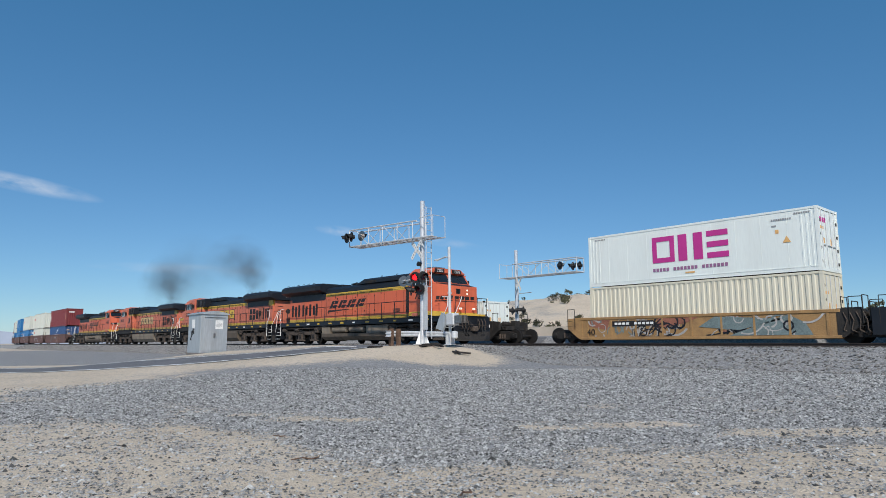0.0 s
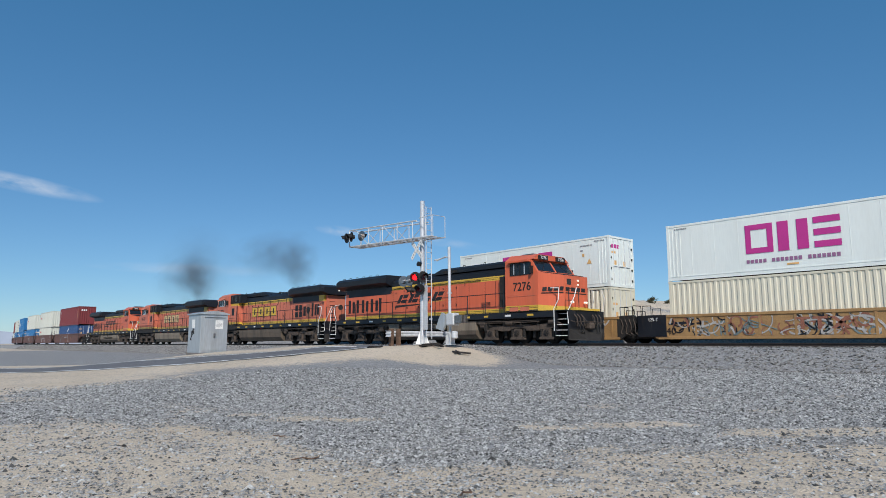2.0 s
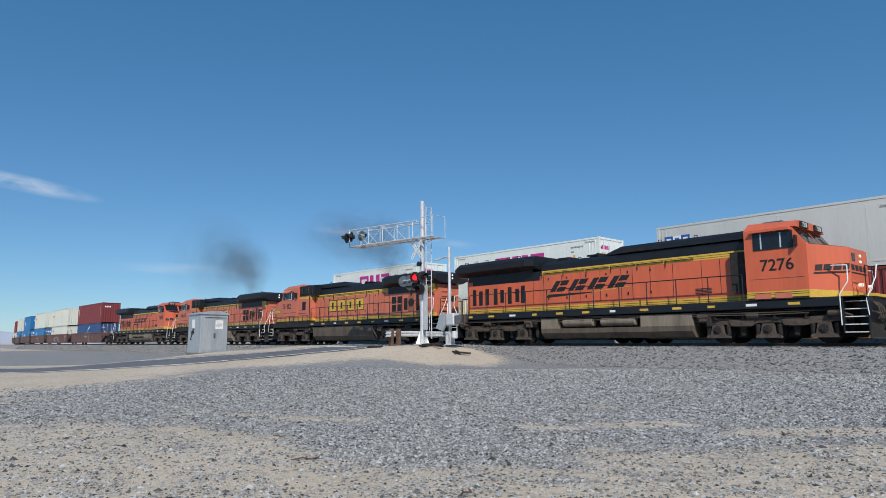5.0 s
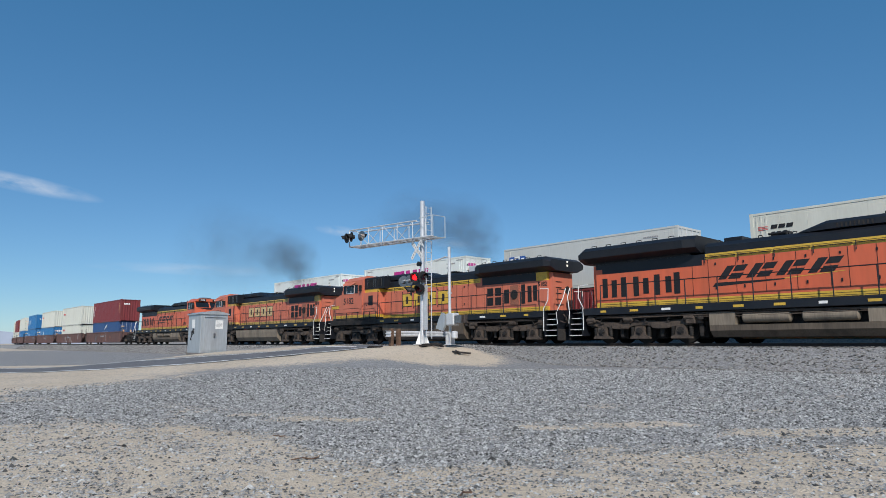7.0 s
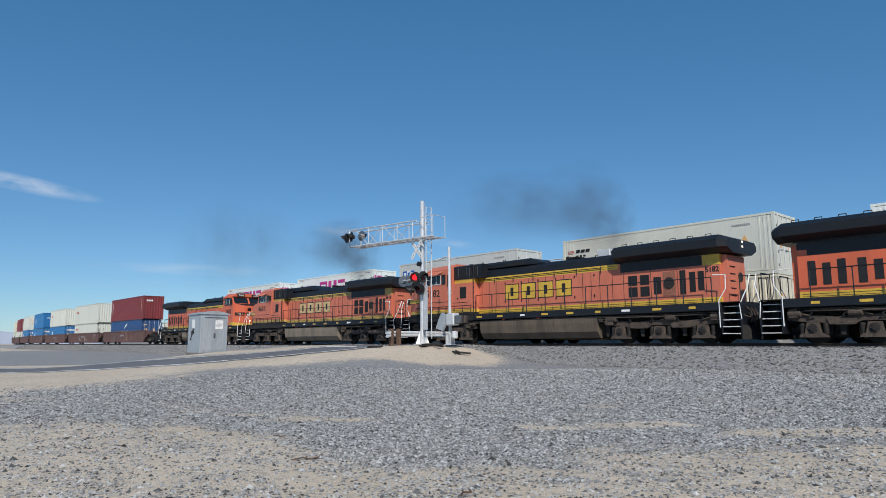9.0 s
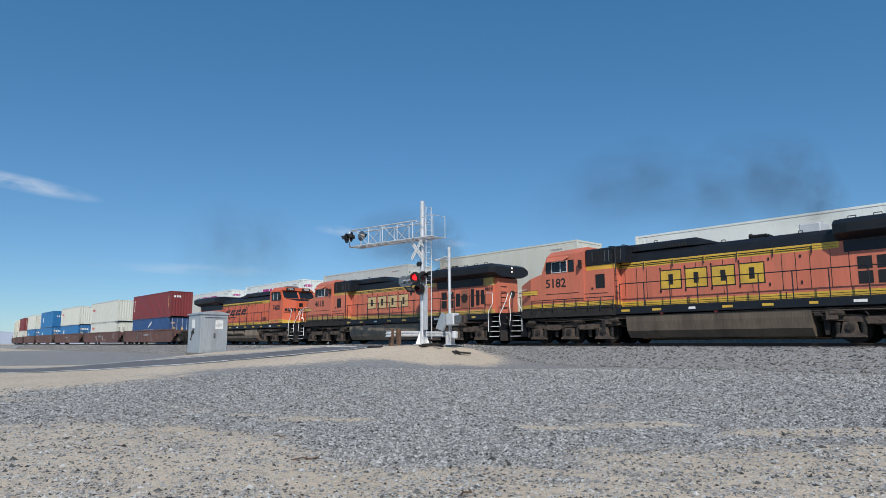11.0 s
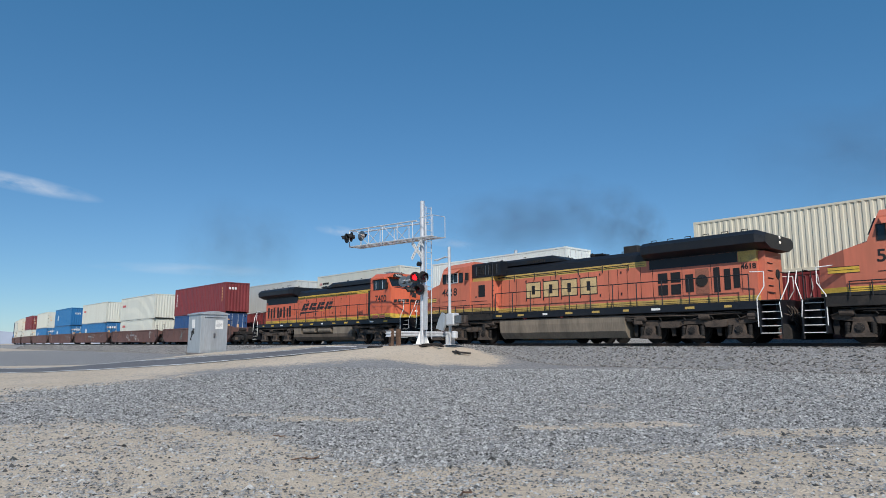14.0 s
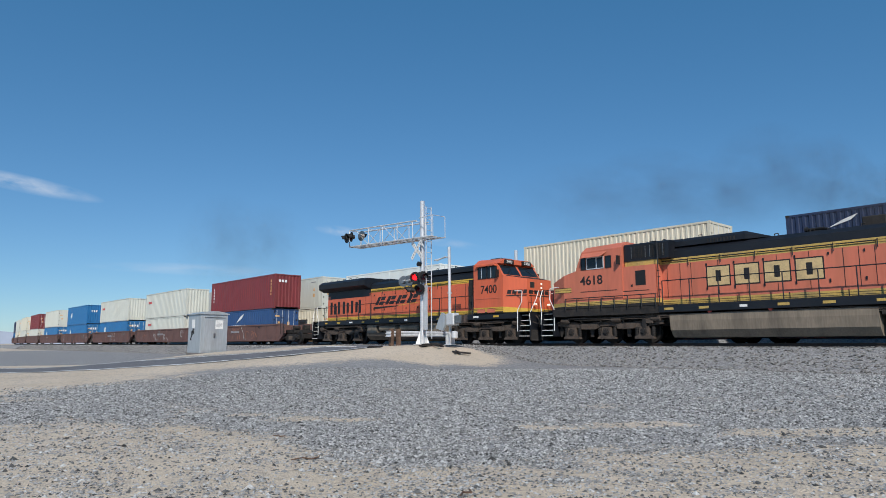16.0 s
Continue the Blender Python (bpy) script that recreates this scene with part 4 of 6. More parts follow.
        part("cab_stripe", bm, yellow, cab, "yellow stripe round the cab")
        bm = bmesh.new()
        loft(bm, [[(c1 - 0.02, -1.3, 3.60), (c1 - 0.02, 1.3, 3.60), (c1 - 0.02, 1.3, 3.66), (c1 - 0.02, -1.3, 3.66)], [(nose - 0.1, -0.8, 3.4), (nose - 0.1, 0.8, 3.4), (nose - 0.1, 0.8, 3.44), (nose - 0.1, -0.8, 3.44)]])
        part("antiglare_panel", bm, black, cab, "matt black panel before the windshield")
        for s in (-1, 1):
            bm = bmesh.new()
            f = lambda u, v: Vector((c1 - 0.5 * v, s * (0.08 + (1.42 - 0.08) * u) , 3.62 + 0.70 * v))
            q = [f(0, 0.1), f(1, 0.1), f(0.98, 0.88), f(0, 0.88)]
            n = Vector((0.7, 0, 0.5)).normalized()
            loft(bm, [[p - n * 0.03 for p in q], [p + n * 0.012 for p in q]])
            part("windshield", bm, M["glass"], cab, "dark raked windshield")
            bm = bmesh.new()
            rod(bm, f(0.75, 0.12) + n * 0.03, f(0.45, 0.6) + n * 0.03, 0.012, 4)
            part("wiper", bm, M["lampblack"], cab)
            cab_windows(cab, s, W, ((7.05, 7.75), (7.75, 8.5)), 3.52, 4.18)
            bm = bmesh.new()
            a, b = sorted((s * W, s * (W + 0.16)))
            prism_y(bm, [(6.95, 4.2), (8.45, 4.2), (8.4, 4.3), (7.0, 4.3)], a, b)
            part("sun_visor", bm, orange, cab)
            lettering(number, 0.62, 0.004, M["graphite"], cab, side_pose(7.87, s * (W + 0.006), 2.72, s), "road_number", 1.0, 0.008)
            marks(cab, s, W + 0.005, [rect(7.0 + 0.75 * k, 7.6 + 0.75 * k, 1.66, 1.86) for k in range(2)] + [rect(6.85, 8.8, 2.42, 2.44)], M["orange_faded"], "vent_panel", 0.012)
            # number board
            bm = bmesh.new()
            q = [Vector((c1 - 0.42, s * 0.35, 4.33)), Vector((c1 - 0.42, s * 1.12, 4.33)), Vector((c1 - 0.42, s * 1.05, 4.56)), Vector((c1 - 0.42, s * 0.35, 4.56))]
            loft(bm, [q, [p + Vector((0.14, 0, 0)) for p in q]])
            nb = part("number_board", bm, M["lampblack"], cab)
            lettering(number, 0.24, 0.003, M["white"], cab, pose(c1 - 0.275, s * 0.72, 4.36, 90, 0, 90), "board_number")
            bm = bmesh.new()
            rod(bm, (10.25, s * 0.55, 2.05), (10.40, s * 0.55, 2.05), 0.06, 16)
            part("ditch_light", bm, M["headlight"], g)
            # wedge-shaped marking on the nose side
            k = lambda x, z: (x, s * (W - (W - 0.98) * (x - c1) / (nose - c1) + 0.006), z)
            bm = bmesh.new()
            for x0, x1, z0, z1 in ((9.15, 9.35, 2.62, 2.82), (9.4, 9.62, 2.62, 2.82), (9.68, 9.9, 2.62, 2.82), (9.95, 10.12, 2.62, 2.82), (9.1, 10.12, 2.5, 2.55)):
                q0 = [Vector(k(x, z)) for x, z in ((x0, z0), (x1, z0), (x1 + 0.03, z1), (x0 + 0.03, z1))]
                loft(bm, [q0, [p + Vector((0.01, s * 0.02, 0)) for p in q0]])
            part("emblem", bm, M["graphite"], cab, "dark slanted bars on the nose")
        boxes_part("emblem", [(nose, nose + 0.008, -0.85 + 0.43 * k, -0.53 + 0.43 * k, 2.60, 2.80) for k in range(4)] + [(nose, nose + 0.008, -0.85, 0.85, 2.48, 2.53)], M["graphite"], cab)
        bm = bmesh.new()
        box(bm, nose - 0.05, nose + 0.012, -0.75, -0.38, 2.92, 3.24, 0.02)
        part("nose_window", bm, M["glass"], cab)
        for dz in (0, 0.22):
            bm = bmesh.new()
            rod(bm, (nose - 0.02, 0.15, 2.95 + dz), (nose + 0.04, 0.15, 2.95 + dz), 0.055, 16)
            part("headlight", bm, M["headlight"], g)
        box_part("roof_unit", (7.0, 7.8, -0.5, 0.5, 4.62, 4.78), M["steel"], cab, 0.03)
    else:
        c0, c1, nose = 5.9, 8.35, 10.15
        W2 = 1.5
        bm = bmesh.new()
        loft(bm, [[(x, -w, 1.94), (x, w, 1.94), (x, w, z), (x, -w, z)] for x, w, z in ((4.25, W2, 3.42), (c0, W2, 3.42))])
        part("equipment_cabinet", bm, orange, g)
        x_part("cabinet_stripe", hood_profile(1.36, 3.424, 3.655), 4.25, 5.86, yellow, g, "yellow stripe behind the cab")
        x_part("grille_housing", hood_profile(1.40, 3.66, 4.44, 0.06), 3.65, 5.86, black, g)
        bm = bmesh.new()
        ring = lambda x, w, z, zr: [(x, -w, 1.94), (x, w, 1.94), (x, w, z), (x, w * 0.75, zr), (x, -w * 0.75, zr), (x, -w, z)]
        loft(bm, [ring(c0, W, 4.34, 4.62), ring(8.1, W, 4.30, 4.56), ring(8.45, W, 3.5, 3.75)])
        part("cab_wall", bm, orange, cab)
        bm = bmesh.new()
        loft(bm, [[(8.45, -W, 1.94), (8.45, W, 1.94), (8.45, W, 3.45), (8.45, W * 0.6, 3.62), (8.45, -W * 0.6, 3.62), (8.45, -W, 3.45)],
                  [(9.2, -W, 1.94), (9.2, W, 1.94), (9.2, W, 3.25), (9.2, W * 0.6, 3.38), (9.2, -W * 0.6, 3.38), (9.2, -W, 3.25)],
                  [(nose, -1.15, 1.94), (nose, 1.15, 1.94), (nose, 1.15, 2.98), (nose, 0.7, 3.12), (nose, -0.7, 3.12), (nose, -1.15, 2.98)]])
        part("nose", bm, orange, cab)
        for z0, z1, mm, nm in ((1.64, 1.76, M["frame"], "lower_band"), (1.76, 1.94, yellow, "cab_stripe")):
            bm = bmesh.new()
            loft(bm, [[(x, -w, z0), (x, w, z0), (x, w, z1), (x, -w, z1)] for x, w in ((4.25, W + 0.004), (9.2, W + 0.004), (nose + 0.006, 1.16))])
            part(nm, bm, mm, cab)
        x_part("cab_sill", hood_profile(1.53, 1.28, 1.638), 4.2, 9.9, M["frame"], g)
        for s in (-1, 1):
            cab_windows(cab, s, W, ((6.45, 6.78), (6.86, 7.82), (7.87, 8.15)), 3.45, 4.02)
            bm = bmesh.new()
            a, b = (s * W, s * (W + 0.3))
            loft(bm, [[(6.7, a, 4.2), (8.05, a, 4.2), (8.05, a, 4.24), (6.7, a, 4.24)], [(6.9, b, 3.98), (7.9, b, 3.98), (7.9, b, 4.01), (6.9, b, 4.01)]])
            part("sun_visor", bm, orange, cab)
            bm = bmesh.new()
            q = [(8.2, s * 0.12, 3.72), (8.2, s * 1.35, 3.72), (8.2, s * 1.3, 4.28), (8.2, s * 0.12, 4.28)]
            loft(bm, [[Vector(p) + Vector((0.0, 0, 0)) for p in q], [Vector(p) + Vector((0.27 if p[2] < 4 else 0.05, 0, 0)) for p in q]])
            part("windshield", bm, M["glass"], cab)
            lettering(number, 0.60, 0.004, M["graphite"], cab, side_pose(7.58, s * (W + 0.006), 2.74, s), "road_number", 1.06, 0.008)
            marks(cab, s, W + 0.002, [rect(8.75, 9.75, 2.42, 2.66)], yellow, "yellow_flash", 0.006)
            marks(cab, s, W + 0.008, [rect(8.75, 9.75, 2.42, 2.44), rect(8.75, 9.75, 2.64, 2.66), rect(8.75, 9.75, 2.53, 2.545), rect(6.2, 8.2, 2.40, 2.425)], M["graphite"], "pinstripe", 0.004)
            box_part("cabinet_window", (4.75, 5.25, *sorted((s * (W2 - 0.01), s * (W2 + 0.012))), 2.55, 3.2), M["lampblack"], g)
            marks(g, s, W2 + 0.003, [rect(4.6, 5.9, 2.30, 2.33), rect(5.4, 5.5, 2.5, 2.6)], M["graphite"], "door_seam", 0.006)
            for x0, x1 in ((4.70, 5.52), (3.84, 4.60)):
                gr = box_part("grille", (x0, x1, *sorted((s * 1.25, s * 1.41)), 3.74, 4.32), M["lampblack"], g)
                for j in range(5):
                    xs = x0 + 0.05 + (x1 - x0 - 0.12) * j / 4
                    box_part("slat", (xs, xs + 0.025, *sorted((s * 1.41, s * 1.43)), 3.78, 4.28), M["steel"] if j in (0, 4) else M["frame"], gr)
                for j in range(3):
                    box_part("louvre", (x0 + 0.04, x1 - 0.04, *sorted((s * 1.43, s * 1.438)), 3.84 + 0.17 * j, 3.86 + 0.17 * j), M["frame"], gr)
            bm = bmesh.new()
            rod(bm, (4.2, s * 1.62, 2.12), (9.1, s * 1.62, 2.12), 0.02, 6)
            part("handrail", bm, M["black"], cab)
            for k in range(8):
                bm = bmesh.new()
                rod(bm, (4.25 + 0.69 * k, s * 1.62, 1.6), (4.25 + 0.69 * k, s * 1.62, 2.12), 0.02, 6)
                part("handrail_post", bm, M["black"], cab)
            bm = bmesh.new()
            for k in range(6):
                tube(bm, [(4.12, s * 1.5, 2.0 + 0.28 * k), (4.12, s * 1.58, 2.0 + 0.28 * k), (4.0, s * 1.58, 2.0 + 0.28 * k)], 0.016)
            tube(bm, [(4.1, s * 1.56, 1.7), (4.1, s * 1.56, 4.4), (4.5, s * 1.45, 4.45)], 0.022)
            part("climbing_rail", bm, M["black"], g)
            marks(g, s, 0.955, [rect(x, x + 0.03, 1.66, 1.92) for x in (-3, -1, 1, 3)], M["graphite"], "door_seam", 0.006)
        bm = bmesh.new()
        for s in (-0.12, 0.12):
            rod(bm, (8.1, s, 4.42), (8.5, s, 4.42), 0.1, 14)
        part("headlight", bm, M["headlight"], g)
        for s in (-1, 1):
            lettering(number, 0.30, 0.004, M["graphite"], g, side_pose(-9.42, s * (H + 0.006), 2.94, s), "road_number", bold=0.008)
        x_part("hood_end_cap", hood_profile(0.958, 3.22, zt + 0.236), hx0 - 0.006, -9.02, yellow, g)
    # doors, vents and markings along the hood
    for s in (-1, 1):
        if new_style:
            vents = [(-9.1, 2.12, 3.02), (-8.6, 2.12, 2.92), (-8.1, 2.12, 3.02), (-7.45, 2.12, 3.0), (-6.95, 2.2, 2.9), (-6.4, 2.12, 3.02), (-5.85, 2.2, 2.9), (-5.45, 2.12, 3.04)]
            for x, z0, z1 in vents:
                box_part("vent", (x, x + 0.27, *sorted((s * 0.9, s * 0.966)), z0, z1), M["lampblack"], g)
            word = [rect(-3.5 + 1.14 * k, -3.18 + 1.14 * k, 2.58, 3.12, 0.42) for k in range(4)] + [rect(-3.1 + 1.14 * k, -2.6 + 1.14 * k, 2.58, 2.80, 0.17) for k in range(4)] + [rect(-2.88 + 1.14 * k, -2.42 + 1.14 * k, 2.88, 3.12, 0.19) for k in range(4)]
            marks(g, s, H + 0.002, word, M["graphite"], "emblem", 0.006, "dark slanted blocks on the hood")
            marks(g, s, H + 0.002, [[(-3.75, 2.3), (-0.9, 2.42), (-0.9, 2.46), (-3.6, 2.46)]], M["graphite"], "emblem_stroke", 0.006)
            marks(g, s, H + 0.002, [[(-0.9, 2.44), (1.2, 2.58), (1.2, 2.60), (-0.9, 2.47)]], yellow, "emblem_stroke", 0.006)
            for x in (-4.6, -3.9, -2.75, -1.6, -0.45, 0.7, 1.3, 2.2, 3.3, 4.6, 5.4):
                marks(g, s, H + 0.002, [rect(x, x + 0.016, 1.98, 3.44)], M["graphite"], "door_seam", 0.008)
            box_part("cab_side_panel", (5.95, 6.69, *sorted((s * 0.9, s * 1.2)), 1.95, 3.6), M["frame"] if s < 0 else orange, g)
            marks(g, s, H + 0.002, [rect(4.3, 5.0, 2.0 + 0.06 * k, 2.03 + 0.06 * k) for k in range(5)], M["graphite"], "louvre", 0.01)
        else:
            for x in (-5.45, -6.06):
                for z0, z1 in ((2.08, 2.52), (2.6, 3.04)):
                    box_part("vent", (x - 0.45, x, *sorted((s * 0.9, s * 0.968)), z0, z1), M["lampblack"], g)
            for x, z0, z1 in ((-6.73, 2.15, 2.9), (-7.98, 2.08, 3.1), (-8.42, 2.15, 3.0), (-8.80, 2.2, 3.0)):
                box_part("vent", (x - (0.36 if x > -7 else 0.26), x, *sorted((s * 0.9, s * 0.968)), z0, z1), M["lampblack"], g)
            marks(g, s, H + 0.002, [rect(-7.78, -7.18, 2.05, 3.1)], M["spray_rust"], "fan_door", 0.012)
            bm = bmesh.new()
            rod(bm, (-7.48, s * 0.97, 2.6), (-7.48, s * 1.0, 2.6), 0.25, 20)
            part("fan_guard", bm, M["frame"], g)
            fill = yellow if number == "5182" else M["cream_paint"]
            for k in range(4):
                x = 2.25 - 1.16 * k if s > 0 else -2.3 + 1.16 * k
                x0, x1 = (x - 1.02, x) if s > 0 else (x, x + 1.02)
                marks(g, s, H + 0.002, [rect(x0, x1, 2.32, 3.18)], M["graphite"], "emblem", 0.004)
                marks(g, s, H + 0.007, [rect(x0 + 0.05, x0 + 0.40, 2.37, 3.13), rect(x1 - 0.40, x1 - 0.05, 2.37, 3.13), rect(x0 + 0.40, x1 - 0.40, 2.37, 2.52), rect(x0 + 0.40, x1 - 0.40, 2.98, 3.13)], fill, "emblem_fill", 0.004)
            for x in (4.0, 3.4, 2.9, 1.72, 0.56, -0.6, -1.76, -2.9, -3.4, -3.9, -4.6, -5.2, -6.6, -7.88, -9.15):
                marks(g, s, H + 0.002, [rect(x, x + 0.016, 1.98, 3.40)], M["graphite"], "door_seam", 0.008)
        bm = bmesh.new()
        for x in (-4, -2.6, -1.2, 0.2, 1.6, 3.0):
            rod(bm, (x, s * (H + 0.05), 3.55), (x + 1.3, s * (H + 0.05), 3.55), 0.018, 6)
            rod(bm, (x, s * (H + 0.05), 3.3), (x, s * (H + 0.05), 3.62), 0.018, 6)
        part("roof_handrail", bm, M["black"], g)
    # pinstripes on the yellow bands, pipes under the sill, grids on the raised roof
    for s in (-1, 1):
        marks(g, s, H + 0.002, [rect(hx0 + 0.1, hx1 - 0.1, z, z + 0.014) for z in (1.70, 1.79)] + [rect(stripe_x0 + 0.1, hx1 - 0.1, zt + 0.06, zt + 0.072), rect(stripe_x0 + 0.1, hx1 - 0.1, zt + 0.15, zt + 0.162)], M["graphite"], "pinstripe", 0.005)
        cx0, cx1 = (6.72, 8.93) if new_style else (4.3, 9.15)
        marks(cab, s, 1.556, [rect(cx0, cx1, z, z + 0.014) for z in (1.80, 1.87)] + ([rect(cx0, cx1, 1.64, 1.70)] if new_style else []), M["graphite"], "pinstripe", 0.005)
        for z, r, xa, xb in ((1.18, 0.03, -9.2, 9.0), (1.10, 0.02, -4.6, 8.8), (1.24, 0.022, -9.0, 4.5)):
            bm = bmesh.new()
            tube(bm, [(xa, s * 1.36, z), (xa + 2.1, s * 1.38, z - 0.04), ((xa + xb) / 2, s * 1.37, z + 0.02), (xb - 1.5, s * 1.38, z - 0.03), (xb, s * 1.35, z)], r)
            part("pipe", bm, M["truck"], g)
        for x, wd, hh in ((4.75, 0.35, 0.4), (-4.6, 0.4, 0.45), (5.0, 0.2, 0.6), (-9.6, 0.3, 0.35), (-4.15, 0.25, 0.3)):
            box_part("valve_box", (x - wd / 2, x + wd / 2, *sorted((s * 1.05, s * 1.38)), 1.26 - hh, 1.26), M["truck"] if wd > 0.28 else M["frame"], g, 0.02)
        for k in range(9):
            x = 1.0 + k * 0.14
            box_part("grid_slat", (x, x + 0.05, *sorted((s * (H - 0.1), s * (H - 0.055))), 4.18, 4.34), M["frame"], g)
        for k in range(6):
            x = -3.6 + 1.16 * k
            box_part("door_latch", (x, x + 0.05, *sorted((s * H, s * (H + 0.03))), 2.2, 2.32), M["black"], g)
            box_part("door_latch", (x, x + 0.05, *sorted((s * H, s * (H + 0.03))), 3.2, 3.3), M["black"], g)
        box_part("mirror", ((8.6 if new_style else 5.98), (8.66 if new_style else 6.04), *sorted((s * 1.56, s * 1.78)), 3.55, 3.95), M["lampblack"], cab)
    stanchions(g, -8.9 if new_style else -9.6, 6.5 if new_style else 4.0, 12)
    # fuel tank
    tp = [(-1.35, 0.55), (-1.1, 0.24), (1.1, 0.24), (1.35, 0.55), (1.4, 0.95), (1.4, 1.22), (-1.4, 1.22), (-1.4, 0.95)]
    if new_style:
        x_part("fuel_tank", [(-1.38, 0.5), (-1.1, 0.24), (1.1, 0.24), (1.38, 0.5), (1.4, 0.72), (-1.4, 0.72)], -3.75, 4.3, M["tank_dark"], g)
        x_part("tank_cabinet", [(-1.4, 0.724), (1.4, 0.724), (1.4, 1.22), (-1.4, 1.22)], 1.9, 4.3, M["tank"], g)
        x_part("tank_cabinet", [(-1.4, 0.724), (1.4, 0.724), (1.4, 1.22), (-1.4, 1.22)], -3.75, -2.7, M["tank"], g)
        x_part("tank_core", [(-0.95, 0.724), (0.95, 0.724), (0.95, 1.28), (-0.95, 1.28)], -2.69, 1.89, M["frame"], g)
        for s in (-1, 1):
            for x0, x1 in ((-2.4, -0.7), (-0.2, 1.55)):
                bm = bmesh.new()
                rounded_rod(bm, (x0, s * 1.2, 1.0), (x1, s * 1.2, 1.0), 0.21, 18)
                part("air_reservoir", bm, M["tank"], g)
    else:
        x_part("fuel_tank", tp, -3.95, 3.75, M["tank"] if number == "4618" else M["tank_dark"], g)
        for s in (-1, 1):
            for x in (-0.4, 2.0):
                bm = bmesh.new()
                rod(bm, (x, s * 1.3, 1.22), (x, s * 1.36, 1.34), 0.09, 10)
                part("filler_cap", bm, M["red_mark"], g)
    for x in (-7.0, 7.3) if new_style else (-7.1, 7.0):
        loco_truck(g, x)
        for dx in (-1.96, 0, 1.96):
            WHEELS.append((wheelset(g, x + dx), x + dx, 0.53, g))
    # ends
    end_steps(g, 9.95, 1, True)
    end_steps(g, -9.95, -1, False)
    for d in (-1, 1):
        bm = bmesh.new()
        prism_y(bm, [(d * 10.72, 0.6), (d * 10.76, 1.64), (d * 10.3, 1.64), (d * 10.3, 0.6)], -0.82, 0.82)
        part("end_plate", bm, M["black"], g)
        bm = bmesh.new()
        loft(bm, [[(d * 10.75, y, 0.15), (d * 10.75, y, 0.72), (d * 10.72, y, 0.72), (d * 10.7, y, 0.15)] if abs(y) > 0.5 else [(d * 11.25, y, 0.13), (d * 10.8, y, 0.68), (d * 10.76, y, 0.68), (d * 11.2, y, 0.13)] for y in (-1.45, -0.4, 0.4, 1.45)])
        part("snow_plow", bm, M["frame"], g)
        knuckle(g, d * 11.1, d)
        for y in (-0.9, -0.65, 0.6, 0.85):
            bm = bmesh.new()
            tube(bm, [(d * 10.76, y, 1.2), (d * 10.98, y, 0.85), (d * 11.02, y * 0.9, 0.55), (d * 10.95, y * 0.7, 0.45)], 0.025)
            part("air_hose", bm, M["lampblack"], g)
        bm = bmesh.new()
        tube(bm, [(d * 10.76, -0.3, 1.35), (d * 11.0, -0.2, 1.0), (d * 11.05, 0.25, 1.0), (d * 10.76, 0.4, 1.35)], 0.02)
        part("jumper_cable", bm, M["lampblack"], g)
        for y in (-1.05, -0.78, -0.48, 0.45, 0.72, 1.0):
            bm = bmesh.new()
            tube(bm, [(d * 10.77, y, 1.42), (d * 10.92, y * 0.97, 1.25), (d * 10.95, y * 0.93, 0.95), (d * 10.86, y * 0.9, 0.82)], 0.028)
            part("brake_hose", bm, M["truck"], g)
        bm = bmesh.new()
        tube(bm, [(d * 10.8, -1.35, 1.1), (d * 10.95, -1.2, 1.02), (d * 11.0, -0.3, 1.08), (d * 11.0, 0.3, 1.08), (d * 10.95, 1.2, 1.02), (d * 10.8, 1.35, 1.1)], 0.018)
        part("uncoupling_lever", bm, M["truck"], g)
        for ya, yb in ((-1.3, -0.5), (0.5, 1.3)):
            bm = bmesh.new()
            tube(bm, [(d * 10.68, ya, 1.6), (d * 10.68, ya, 2.68), (d * 10.68, yb, 2.68), (d * 10.68, yb, 1.6)], 0.02)
            part("end_rail", bm, M["black"], g)
        if d > 0 and new_style:
            box_part("anticlimber", (10.3, 10.85, -1.0, 1.0, 1.62, 1.72), M["yellow"], g)
    return g


WHEELS = []
LOCO = [
    (engine("7276", "wedge", "bright orange diesel locomotive with black roof, leading nose first"), -4.55, 0),
    (engine("5182", "classic", "orange diesel locomotive with yellow block lettering shapes, running cab last"), -26.75, 180),
    (engine("4618", "classic", "faded orange diesel locomotive with cream block shapes, running cab last"), -48.95, 180),
    (engine("7400", "wedge", "orange diesel locomotive with black roof, last of the four"), -71.15, 0),
]


# ---- containers ----
def corrugated(bm, x0, x1, y, s, z0, z1, pitch=0.28, depth=0.036):
    """Trapezoid corrugation of a wall in the plane y whose outside is the sense s."""
    n = max(1, round((x1 - x0) / pitch))
    p = (x1 - x0) / n
    xs = []
    for i in range(n):
        a = x0 + i * p
        xs += [(a, 0), (a + p * 0.30, 0), (a + p * 0.42, 1), (a + p * 0.78, 1), (a + p * 0.92, 0)]
    xs.append((x1, 0))
    lo = [bm.verts.new((x, y - s * depth * k, z0)) for x, k in xs]
    hi = [bm.verts.new((x, y - s * depth * k, z1)) for x, k in xs]
    for i in range(len(xs) - 1):
        bm.faces.new((lo[i], lo[i + 1], hi[i + 1], hi[i]))


